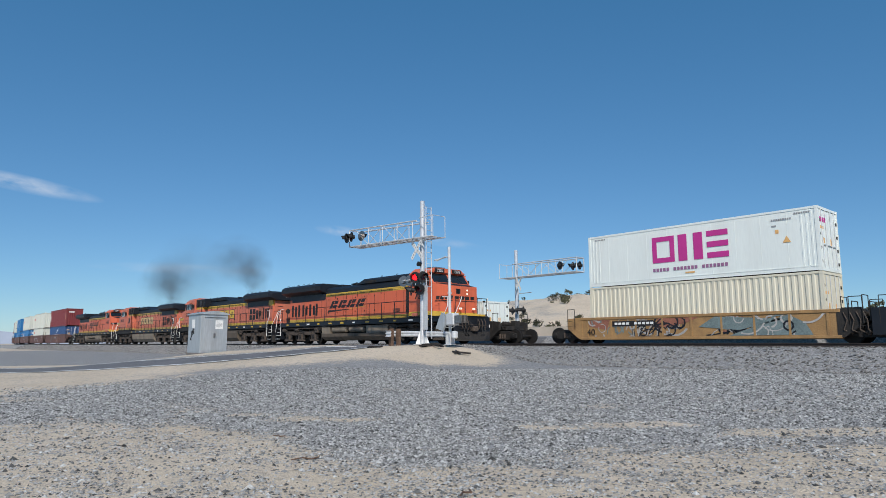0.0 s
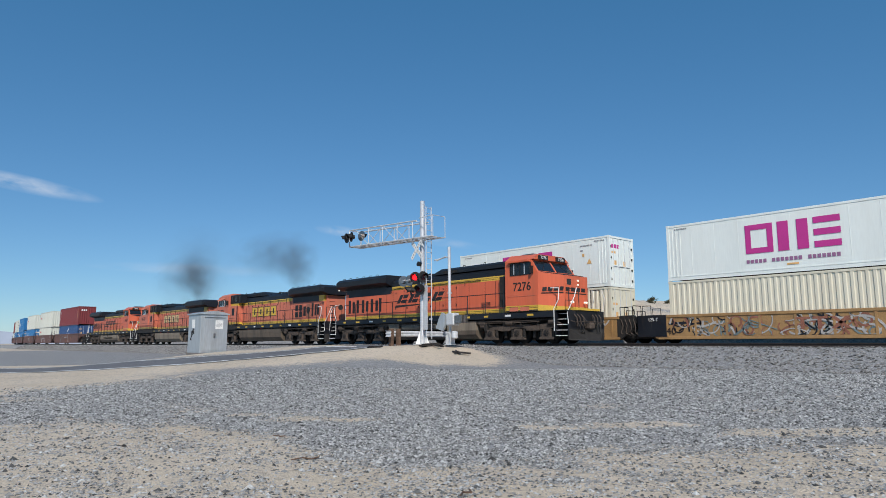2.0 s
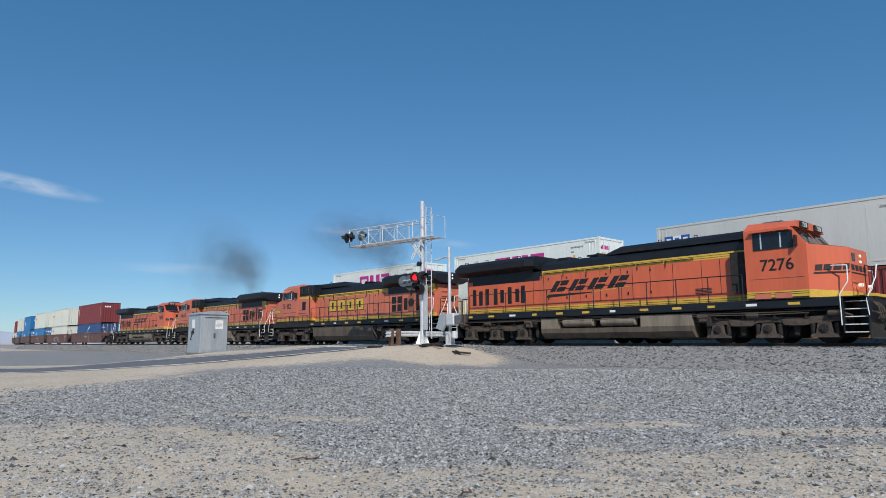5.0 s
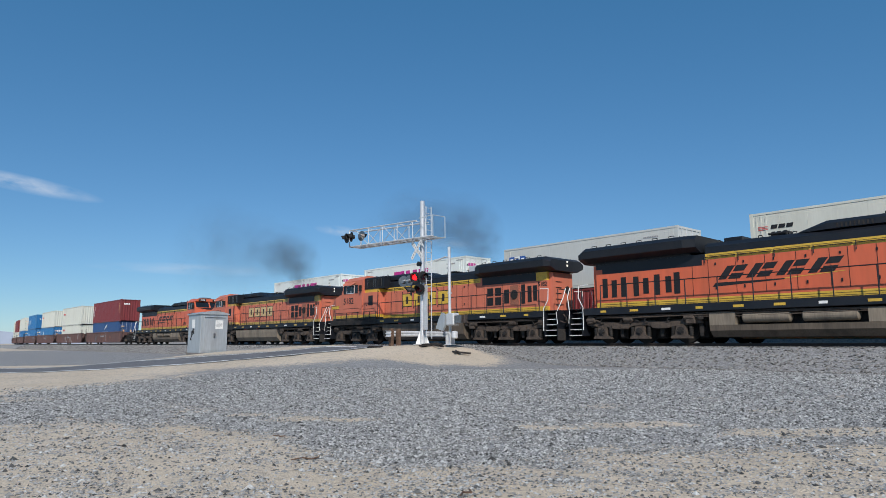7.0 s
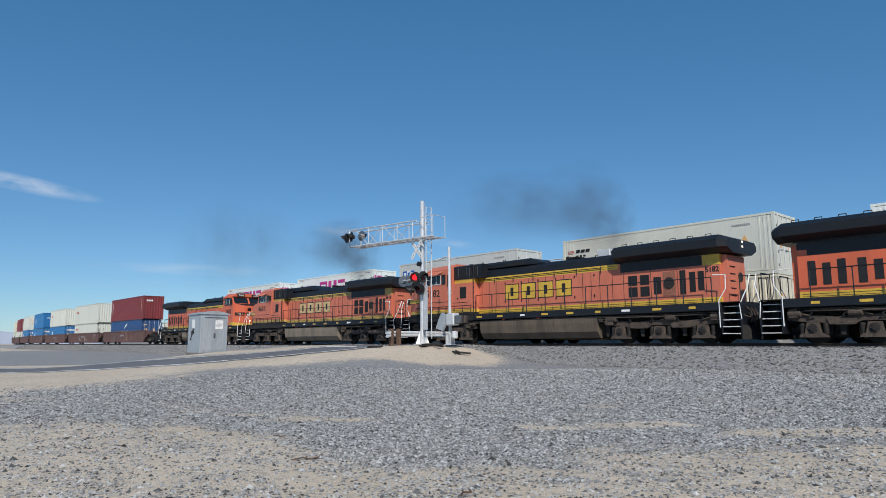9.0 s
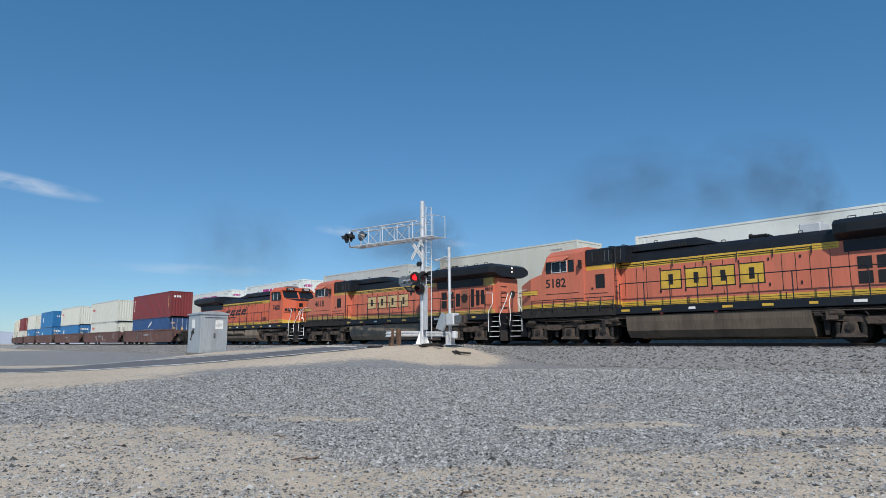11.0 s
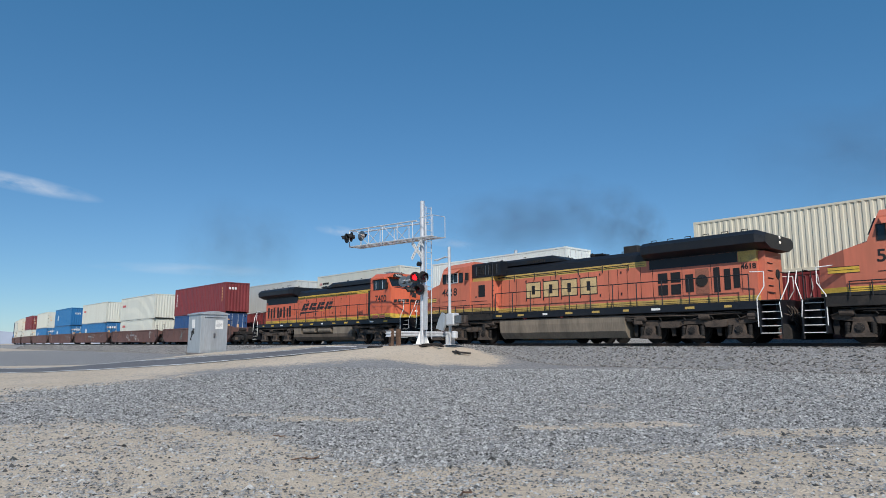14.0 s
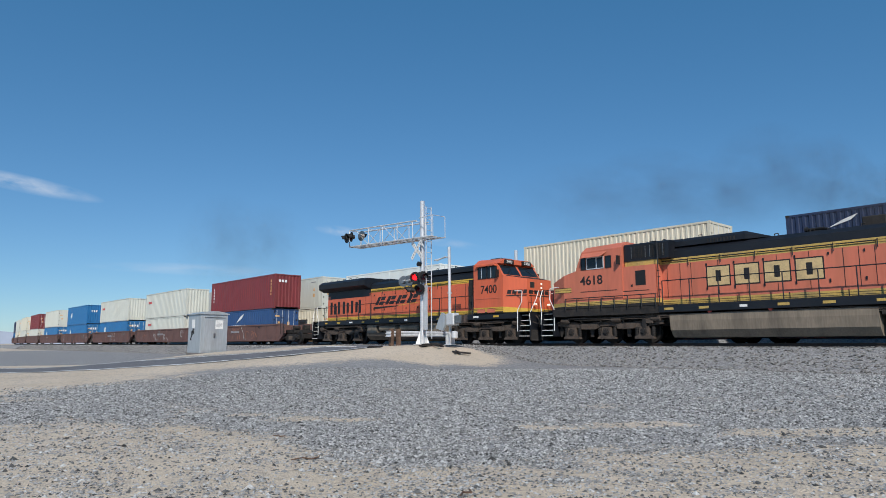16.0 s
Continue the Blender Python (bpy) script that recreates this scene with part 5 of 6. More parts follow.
def container(material, wall, label, length=12.19, height=2.896, doors=1, brand=None, ends=True, group="containers on the trains"):
    """ISO box with its floor at z = 0, door end at +x (doors=1) or a plain corrugated end."""
    c = tagged(new("container"), label, "container", group=group)
    L, w, h = length / 2, 1.219, height
    for x in (-L, L):
        for y in (-w, w):
            a, b = (x, x + 0.15) if x < 0 else (x - 0.15, x)
            y0, y1 = (y, y + 0.12) if y < 0 else (y - 0.12, y)
            box_part("corner_post", (a, b, y0, y1, 0.12, h - 0.12), material, c)
            for z in (0, h - 0.12):
                e = 0.006
                box_part("corner_casting", (a - e, b + e, y0 - e, y1 + e, z, z + 0.12), material if h > 2.8 else M["frame"], c)
    for y in (-w, w):
        y0, y1 = (y, y + 0.06) if y < 0 else (y - 0.06, y)
        box_part("top_rail", (-L + 0.156, L - 0.156, y0, y1, h - 0.11, h - 0.01), material, c)
        box_part("bottom_rail", (-L + 0.156, L - 0.156, y0, y1, 0.02, 0.17), material, c)
    box_part("roof", (-L + 0.1, L - 0.1, -w + 0.062, w - 0.062, h - 0.05, h - 0.02), material, c)
    box_part("floor", (-L + 0.1, L - 0.1, -w + 0.062, w - 0.062, 0.1, 0.16), M["wood"], c)
    for s in (-1, 1):
        bm = bmesh.new()
        if wall == "smooth":
            box(bm, -L + 0.15, L - 0.15, *sorted((s * (w - 0.02), s * (w - 0.05))), 0.17, h - 0.11)
            for i in range(1, 10):
                x = -L + 0.15 + i * (length - 0.3) / 10
                box(bm, x - 0.012, x + 0.012, *sorted((s * (w - 0.02), s * (w - 0.014))), 0.2, h - 0.13)
            for x in (-L + 0.3, -L + 0.5, -L + 0.72, L - 0.3, L - 0.5, L - 0.72):
                box(bm, x - 0.035, x + 0.035, *sorted((s * (w - 0.02), s * (w - 0.006))), 0.25, h - 0.18)
            box(bm, -L + 0.16, L - 0.16, *sorted((s * (w - 0.02), s * (w + 0.004))), 0.19, 0.235)
        else:
            corrugated(bm, -L + 0.15, L - 0.15, s * (w - 0.012), s, 0.17, h - 0.11, 0.28 if wall == "ribbed" else 0.40, 0.036 if wall == "ribbed" else 0.03)
        part("side_wall", bm, material, c)
    for e in (-1, 1):
        en = e * doors
        if en > 0:
            for d in (-1, 1):
                y0, y1 = (0.012, w - 0.125) if d > 0 else (-w + 0.125, -0.012)
                door = box_part("door", (*sorted((e * (L - 0.09), e * (L - 0.04))), y0, y1, 0.16, h - 0.13), material, c)
                for k in (0.3, 0.8):
                    y = d * k
                    bm = bmesh.new()
                    rod(bm, (e * (L - 0.015), y, 0.14), (e * (L - 0.015), y, h - 0.11), 0.019, 6)
                    part("lock_rod", bm, M["galv"], door)
                    box_part("lock_handle", (*sorted((e * (L - 0.035), e * L)), *sorted((y, y - d * 0.35)), 1.15, 1.19), M["galv"], door)
                boxes_part("hinge", [(*sorted((e * (L - 0.04), e * (L - 0.005))), *sorted((d * 1.0, d * 1.12)), 0.35 + 0.62 * j, 0.47 + 0.62 * j) for j in range(4)], M["frame"], door)
            box_part("door_header", (*sorted((e * (L - 0.15), e * (L - 0.01))), -w + 0.125, w - 0.125, h - 0.125, h - 0.01), material, c)
            box_part("door_sill", (*sorted((e * (L - 0.15), e * (L - 0.01))), -w + 0.125, w - 0.125, 0.0, 0.155), material, c)
            boxes_part("placard", [(*sorted((e * (L - 0.04), e * (L - 0.034))), -0.95, -0.55, 1.9, 2.02), (*sorted((e * (L - 0.04), e * (L - 0.034))), -0.7, -0.5, 1.25, 1.5), (*sorted((e * (L - 0.04), e * (L - 0.034))), 0.2, 0.4, 1.2, 1.5)], M["sticker"], c)
        else:
            bm = bmesh.new()
            n = 7
            p = (2 * w - 0.24) / n
            ys = []
            for i in range(n):
                a = -w + 0.12 + i * p
                ys += [(a, 0), (a + p * 0.3, 0), (a + p * 0.45, 1), (a + p * 0.8, 1), (a + p * 0.95, 0)]
            ys.append((w - 0.12, 0))
            lo = [bm.verts.new((e * (L - 0.02 - 0.045 * k), y, 0.12)) for y, k in ys]
            hi = [bm.verts.new((e * (L - 0.02 - 0.045 * k), y, h - 0.1)) for y, k in ys]
            for i in range(len(ys) - 1):
                bm.faces.new((lo[i], lo[i + 1], hi[i + 1], hi[i]))
            part("end_wall", bm, material, c)
            box_part("end_header", (*sorted((e * (L - 0.15), e * (L - 0.005))), -w + 0.125, w - 0.125, h - 0.1, h - 0.01), material, c)
    f = w - 0.004 if wall == "smooth" else w - 0.006
    if brand == "rings":
        for s in (-1,):
            x0, z0, hh = -2.04, 1.02, 1.36
            sq = lambda a, b, c0, d0: rect(x0 + a, x0 + b, z0 + c0, z0 + d0)
            marks(c, s, f, [sq(0, 1.26, 0, 0.25), sq(0, 1.26, hh - 0.25, hh), sq(0, 0.26, 0.25, hh - 0.25), sq(1.0, 1.26, 0.25, hh - 0.25)], M["magenta"], "emblem", 0.006, "magenta square ring")
            for q in (sq(1.47, 1.95, 0, hh), sq(2.3, 2.78, 0, hh), sq(3.0, 4.08, hh - 0.28, hh), sq(3.0, 4.08, 0.54, 0.82), sq(3.0, 4.08, 0, 0.28)):
                marks(c, s, f, [q], M["magenta"], "emblem", 0.006, "magenta bar")
            xs, rows = x0, []
            for n in (5, 7, 7):
                for k in range(n):
                    rows.append(rect(xs, xs + 0.14, 0.56, 0.73))
                    xs += 0.192
                xs += 0.2
            marks(c, s, f, rows, M["pinkgrey"], "small_lettering_bars", 0.006)
            marks(c, s, f, [rect(x0 + 1.8, x0 + 2.3, 0.36, 0.44)], M["sticker"], "sticker", 0.006)
            marks(c, s, f, [rect(L - 2.0 + 0.1 * k, L - 1.93 + 0.1 * k, 2.42, 2.50) for k in range(9)] + [rect(L - 2.0, L - 1.8, 2.15, 2.22)], M["grey_mark"], "code_bars", 0.006)
            marks(c, s, f, [rect(L - 1.85, L - 1.7, 1.83, 2.0), [(L - 1.55, 1.38), (L - 1.2, 1.38), (L - 1.37, 1.68), (L - 1.38, 1.68)]], M["sticker"], "sticker", 0.006)
            marks(c, s, f, [rect(-L + 0.45 + 0.1 * k, -L + 0.52 + 0.1 * k, 2.62, 2.69) for k in range(7)] + [rect(L - 1.0 + 0.1 * k, L - 0.93 + 0.1 * k, 2.62, 2.69) for k in range(7)], M["grey_mark"], "code_bars", 0.006)
        boxes_part("door_emblem", [(L - 0.04, L - 0.033, -0.95 + 0.27 * k, -0.73 + 0.27 * k, 2.2, 2.42) for k in range(3)], M["magenta"], c)
    elif brand == "tiles":
        for k in range(3):
            marks(c, -1, f, [rect(-L + 0.44 + 0.46 * k, -L + 0.9 + 0.46 * k, 1.82, 2.34)], M["blue_mark"] if k != 1 else M["white"], "emblem", 0.006, "blue and white square panel")
            marks(c, -1, f + 0.006, [rect(-L + 0.55 + 0.46 * k, -L + 0.79 + 0.46 * k, 1.94, 2.22)], M["white"] if k != 1 else M["blue_mark"], "emblem_block", 0.004)
        marks(c, -1, f, [rect(L - 2.0 + 0.1 * k, L - 1.93 + 0.1 * k, 2.42, 2.50) for k in range(9)], M["grey_mark"], "code_bars", 0.006)
    elif brand == "short":
        marks(c, -1, f, [rect(-L + 0.37, -L + 0.8, 2.06 + 0.07 * k, 2.09 + 0.07 * k) for k in range(3)], M["red_mark"], "stripe_mark", 0.006)
        marks(c, -1, f, [rect(-L + 0.92 + 0.34 * k, -L + 1.2 + 0.34 * k, 2.08, 2.26, 0.05) for k in range(3)] + [rect(-L + 0.95 + 0.25 * k, -L + 1.12 + 0.25 * k, 1.84, 1.94) for k in range(3)], M["graphite"], "emblem", 0.006)
        marks(c, -1, f, [rect(L - 2.0 + 0.1 * k, L - 1.93 + 0.1 * k, 2.42, 2.50) for k in range(9)], M["grey_mark"], "code_bars", 0.006)
        marks(c, -1, f, [rect(L - 1.6, L - 1.3, 1.1, 1.4), [(L - 1.6, 1.65), (L - 1.25, 1.65), (L - 1.42, 1.95), (L - 1.43, 1.95)]], M["sticker"], "sticker", 0.006)
    elif brand == "bird":
        marks(c, -1, f, [rect(-L + 1.0 + 0.25 * k, -L + 1.2 + 0.25 * k, 1.5, 1.66) for k in range(9)] + [[(-L + 1.7, 1.8), (-L + 2.6, 2.05), (-L + 2.9, 2.3), (-L + 2.3, 2.1)]], M["white"], "emblem", 0.006)
    elif brand == "red_top":
        marks(c, -1, f, [rect(-L + 0.9, -L + 1.25, 1.7, 2.0), rect(-L + 1.3, -L + 1.65, 1.72, 1.98), rect(-L + 1.7, -L + 2.05, 1.72, 1.98)], M["red_mark"], "emblem", 0.006)
    elif brand == "round":
        marks(c, -1, f, [rect(-L + 2.2 + 0.3 * k, -L + 2.45 + 0.3 * k, 1.0 + 0.15 * (k % 2), 1.9 - 0.15 * (k % 2)) for k in range(3)], M["white"], "emblem", 0.006)
        boxes_part("door_emblem", [(L - 0.03, L - 0.02, -0.6 + 0.3 * k, -0.4 + 0.3 * k, 1.8, 2.1) for k in range(3)], M["white"], c)
    elif brand == "white_word":
        marks(c, -1, f, [rect(-1.9 + 0.46 * k, -1.55 + 0.46 * k, 0.9, 1.3, 0.06) for k in range(7)] + [[(-0.6, 1.5), (0.5, 1.9), (0.9, 2.3), (0.1, 2.05)]], M["white"], "emblem", 0.006)
    elif brand == "corner_word":
        marks(c, -1, f, [rect(-L + 0.55, -L + 0.75, 1.0 + 0.28 * k, 1.2 + 0.28 * k) for k in range(5)], M["white"], "emblem", 0.006)
        marks(c, -1, f, [rect(L - 0.75, L - 0.6, 1.1 + 0.28 * k, 1.3 + 0.28 * k) for k in range(5)], M["sticker"], "code_bars", 0.006)
        boxes_part("end_emblem", [(L - 0.022, L - 0.012, -0.85 + 0.28 * k, -0.65 + 0.28 * k, 2.2, 2.42) for k in range(3)], M["white"], c)
    return c


# ---- well cars ----
def car_truck(parent, x, mat_):
    t = new("truck")
    t.parent = parent
    t.matrix_basis = pose(x, 0, 0)
    for s in (-1, 1):
        bm = bmesh.new()
        prism_y(bm, [(-1.15, 0.36), (-0.75, 0.30), (-0.4, 0.24), (0.4, 0.24), (0.75, 0.30), (1.15, 0.36), (1.15, 0.62), (0.7, 0.72), (0.3, 0.80), (-0.3, 0.80), (-0.7, 0.72), (-1.15, 0.62)], *sorted((s * 0.92, s * 1.06)))
        for dx in (-0.9, 0.9):
            rod(bm, (dx, s * 1.0, 0.48), (dx, s * 1.16, 0.48), 0.14, 12)
        part("side_frame", bm, M["frame"], t)
        bm = bmesh.new()
        for dx in (-0.2, 0, 0.2):
            rod(bm, (dx, s * 1.08, 0.32), (dx, s * 1.08, 0.62), 0.07, 8)
        part("spring", bm, M["truck"], t)
    box_part("bolster", (-0.25, 0.25, -0.95, 0.95, 0.5, 0.8), M["frame"], t)
    for dx in (-0.9, 0.9):
        WHEELS.append((wheelset(parent, x + dx, 0.46), x + dx, 0.46, parent))
    return t


def well_unit(pitch, inner, material, label, trucks, spray=0, seed=0, top=1.46, end_box=True, dark_end=False):
    """One well of a double-stack car: side walls, floor beams, end platforms; trucks at the local x given."""
    g = tagged(new("well_car"), label, "freight car", group="double-stack well cars")
    L, w = inner / 2, 1.40
    P = pitch / 2
    for s in (-1, 1):
        bm = bmesh.new()
        box(bm, -L - 0.35, L + 0.35, *sorted((s * 1.30, s * (w - 0.01))), 0.34, top - 0.14)
        part("side_wall", bm, material, g)
        bm = bmesh.new()
        box(bm, -L - 0.5, L + 0.5, *sorted((s * 1.26, s * (w + 0.03))), top - 0.14, top, 0.012)
        part("top_chord", bm, material, g)
        bm = bmesh.new()
        box(bm, -L - 0.5, L + 0.5, *sorted((s * 1.10, s * (w + 0.02))), 0.20, 0.34, 0.012)
        part("bottom_chord", bm, material, g)
        n = 8
        for i in range(n + 1):
            x = -L + inner * i / n
            box_part("stiffener", (x - 0.05, x + 0.05, *sorted((s * (w - 0.01), s * (w + 0.018))), 0.345, top - 0.145), material, g)
        # end panels
        for e in (-1, 1):
            bm = bmesh.new()
            a = e * (L + 0.35)
            prism_y(bm, [(a, 0.25), (a + e * 0.25, 0.25), (a + e * 1.05, 0.85), (a + e * 1.05, top - 0.05), (a + e * 0.3, top + 0.02), (a, top + 0.02)], *sorted((s * 1.22, s * (w + 0.01))))
            part("end_panel", bm, M["frame"] if dark_end and e > 0 else material, g)
            bm = bmesh.new()
            xg = e * (L + 0.85)
            tube(bm, [(xg, s * (w + 0.04), 0.8), (xg, s * (w + 0.04), top + 0.5), (xg + e * 0.5, s * (w + 0.04), top + 0.5), (xg + e * 0.5, s * (w + 0.04), 0.8)], 0.018)
            part("grab_iron", bm, M["frame"], g)
    for i in range(6):
        box_part("floor_beam", (-L + inner * (i + 0.5) / 6 - 0.15, -L + inner * (i + 0.5) / 6 + 0.15, -1.09, 1.09, 0.2, 0.235), material, g)
    for e in (-1, 1):
        x0, x1 = sorted((e * (L + 0.36), e * (P - 0.12)))
        box_part("end_platform", (x0, x1, -0.85, 0.85, 0.85, 1.12), M["frame"] if end_box else material, g, 0.02)
        box_part("bulkhead", (*sorted((e * (L + 0.12), e * (L + 0.34))), -1.24, 1.24, 0.3, top - 0.1), material, g)
        bm = bmesh.new()
        xm = e * (P - 0.55)
        rounded_rod(bm, (xm, -0.7, 1.28), (xm, -0.15, 1.28), 0.16, 12)
        box(bm, xm - 0.2, xm + 0.25, 0.2, 0.7, 1.12, 1.5, 0.03)
        tube(bm, [(xm, -0.9, 1.3), (xm + e * 0.3, -1.0, 0.9), (xm + e * 0.5, -1.0, 1.4)], 0.02)
        part("brake_equipment", bm, M["frame"], g)
        bm = bmesh.new()
        for k in range(4):
            z = 0.45 + 0.27 * k
            xl = e * (L + 1.05)
            rod(bm, (xl, -w, z), (xl + e * 0.42, -w, z), 0.016, 5)
        part("ladder_rung", bm, M["frame"], g)
    if dark_end:
        for k, (dx, hz) in enumerate(((0.55, 1.95), (0.95, 1.75), (1.35, 2.0), (1.6, 1.7))):
            bm = bmesh.new()
            tube(bm, [(L + dx, -1.38, 0.9), (L + dx, -1.38, hz), (L + dx, -0.6, hz), (L + dx, -0.6, 1.1)], 0.022)
            part("end_railing", bm, M["frame"], g)
        box_part("brake_rack", (L + 0.5, L + 1.25, -1.3, -0.88, 1.13, 1.5), M["black"], g, 0.03)
        bm = bmesh.new()
        rounded_rod(bm, (L + 0.45, -1.2, 0.72), (L + 1.2, -1.2, 0.72), 0.16, 12)
        part("air_reservoir", bm, M["frame"], g)
        for k in range(4):
            bm = bmesh.new()
            tube(bm, [(L + 0.6 + 0.25 * k, -1.42, 1.3), (L + 0.75 + 0.25 * k, -1.46, 0.95), (L + 0.6 + 0.3 * k, -1.44, 0.55), (L + 0.9 + 0.25 * k, -1.3, 0.4)], 0.025)
            part("hose", bm, M["truck"], g)
    for x in trucks:
        car_truck(g, x, M["frame"])
    rnd = random.Random(seed)
    y = w + 0.004
    if spray:
        for k in range(spray):
            m = M[("spray_teal", "spray_rust", "spray_grey", "spray_grey", "black")[rnd.randrange(5)]]
            cx = rnd.uniform(-L + 0.6, L - 0.6)
            bm = bmesh.new()
            for j in range(rnd.randrange(2, 5)):
                p = Vector((cx + rnd.uniform(-0.5, 0.5), -y, rnd.uniform(0.42, top - 0.25)))
                th = rnd.uniform(0.02, 0.055)
                a = rnd.uniform(0, 6.28)
                turn = rnd.uniform(-0.8, 0.8)
                prev = None
                for st in range(9):
                    nv = Vector((-math.sin(a), 0, math.cos(a))) * th
                    lo = [p - nv, p + nv]
                    for q in lo:
                        q.z = min(max(q.z, 0.37), top - 0.17)
                    row = [bm.verts.new(q) for q in lo] + [bm.verts.new(q + Vector((0, -0.003 - 0.0008 * (k % 9), 0))) for q in lo]
                    if prev:
                        bm.faces.new((prev[0], row[0], row[2], prev[2]))
                        bm.faces.new((prev[2], row[2], row[3], prev[3]))
                        bm.faces.new((prev[3], row[3], row[1], prev[1]))
                    prev = row
                    p = p + Vector((math.cos(a), 0, math.sin(a))) * 0.16
                    a += turn
            part("spray_stroke", bm, m, g, "sprayed graffiti stroke")
    return g


def panel_mark(g, x0, x1, z0, z1, material, name="panel", lift=0.022):
    return marks(g, -1, 1.40 + lift, [rect(x0, x1, z0, z1)], material, name, 0.004)


CARS = []       # (thing, place along the train, lift, track)

# near train: brown wells behind the locomotives
NEAR_LOADS = [
    (("maroon", "fine", "corner_word", -1, 13.1, "weathered maroon container on top of a blue one"), ("deep_blue", "fine", "white_word", 1, 12.6, "dark blue container in a brown well")),
    (("pale_box", "fine", "red_top", -1, 12.9, "pale grey container with red mark on a white one"), ("pale_box", "fine", "red_top", -1, 12.4, "pale grey container in a brown well")),
    (("pale_box", "fine", "red_top", -1, 12.6, "pale white container on a blue one"), ("blue", "fine", "round", 1, 12.4, "blue container with white mark in a brown well")),
    (("blue", "fine", "round", -1, 12.2, "blue container with white mark on a blue one"), ("blue", "fine", "round", 1, 12.2, "blue container with white mark in a brown well")),
    (("pale_box", "fine", None, 1, 12.2, "pale container on a blue one"), ("blue", "fine", "round", 1, 12.2, "blue container in a brown well")),
    (("maroon", "fine", None, 1, 12.2, "maroon container on a white one"), ("pale_box", "fine", None, 1, 12.2, "white container in a brown well")),
    (("cream", "fine", None, 1, 12.2, "cream container on a white one"), ("pale_box", "fine", None, 1, 12.2, "white container in a brown well")),
    (("pale_box", "fine", None, 1, 12.2, "white container on a pale one"), ("cream", "fine", None, 1, 12.2, "pale container in a brown well")),
    (("navy", "fine", None, 1, 12.2, "dark blue container on a blue one"), ("blue", "fine", None, 1, 12.2, "blue container in a brown well")),
    (("pale_box", "fine", None, 1, 12.2, "white container on a maroon one"), ("maroon", "fine", None, 1, 12.2, "maroon container in a brown well")),
]
WELL_Z = 0.36
for i, (up, low) in enumerate(NEAR_LOADS):
    centre = -95.4 - 19.6 * i
    g = well_unit(19.6, 15.2, M["well_brown"], "oxide brown well car with graffiti and containers", (9.5, -9.5) if i % 3 == 0 else (-9.5,), 6 if i < 4 else 2, 30 + i, top=1.62)
    CARS.append((g, centre, 0.0, "near"))
    if i < 3:
        marks(g, -1, 1.42, [rect(-1.0 + 0.3 * k, -0.75 + 0.3 * k, 0.95, 1.15) for k in range(6)], M["grey_mark"], "code_bars", 0.004)
    for (m, wl, br, dr, ln, lb), z in ((low, WELL_Z), (up, WELL_Z + 2.6)):
        hh = 2.591 if z < 1 else 2.896
        c = container(M[m], wl, lb, ln, hh, dr, br)
        CARS.append((c, centre + 0.25, z, "near"))

# far train: tan wells, five to a car
FAR_LOADS = [
    (-37.0, None, ("reefer", "ribbed", None, 1, 2.591, "white ribbed container alone in a tan well")),
    (-16.3, ("reefer", "smooth", "rings", 1, 2.896, "white refrigerated container with magenta marks"), ("cream", "ribbed", None, 1, 2.896, "cream ribbed container in a tan well")),
    (-0.6, ("reefer", "smooth", "rings", 1, 2.896, "white refrigerated container with magenta marks"), ("cream", "ribbed", None, 1, 2.896, "cream ribbed container in a tan well")),
    (15.2, ("grey_box", "smooth", "tiles", 1, 2.896, "light grey container with blue and white panels"), ("maroon", "ribbed", None, 1, 2.896, "dark red ribbed container in a tan well")),
    (31.05, ("pale_box", "smooth", "short", 1, 2.896, "pale greenish container with a small dark mark"), ("cream", "ribbed", None, 1, 2.896, "cream ribbed container in a tan well")),
    (47.1, ("reefer", "smooth", None, 1, 2.896, "plain white container with fine ribs"), ("cream", "ribbed", None, 1, 2.591, "cream ribbed container in a tan well")),
    (67.3, ("cream", "ribbed", None, 1, 2.896, "cream ribbed container above a dark red one"), ("maroon", "ribbed", None, 1, 2.896, "dark red ribbed container in a well")),
    (83.05, ("navy", "ribbed", "bird", 1, 2.591, "navy ribbed container with a white winged mark"), ("maroon", "ribbed", None, 1, 2.896, "dark red ribbed container in a well")),
]
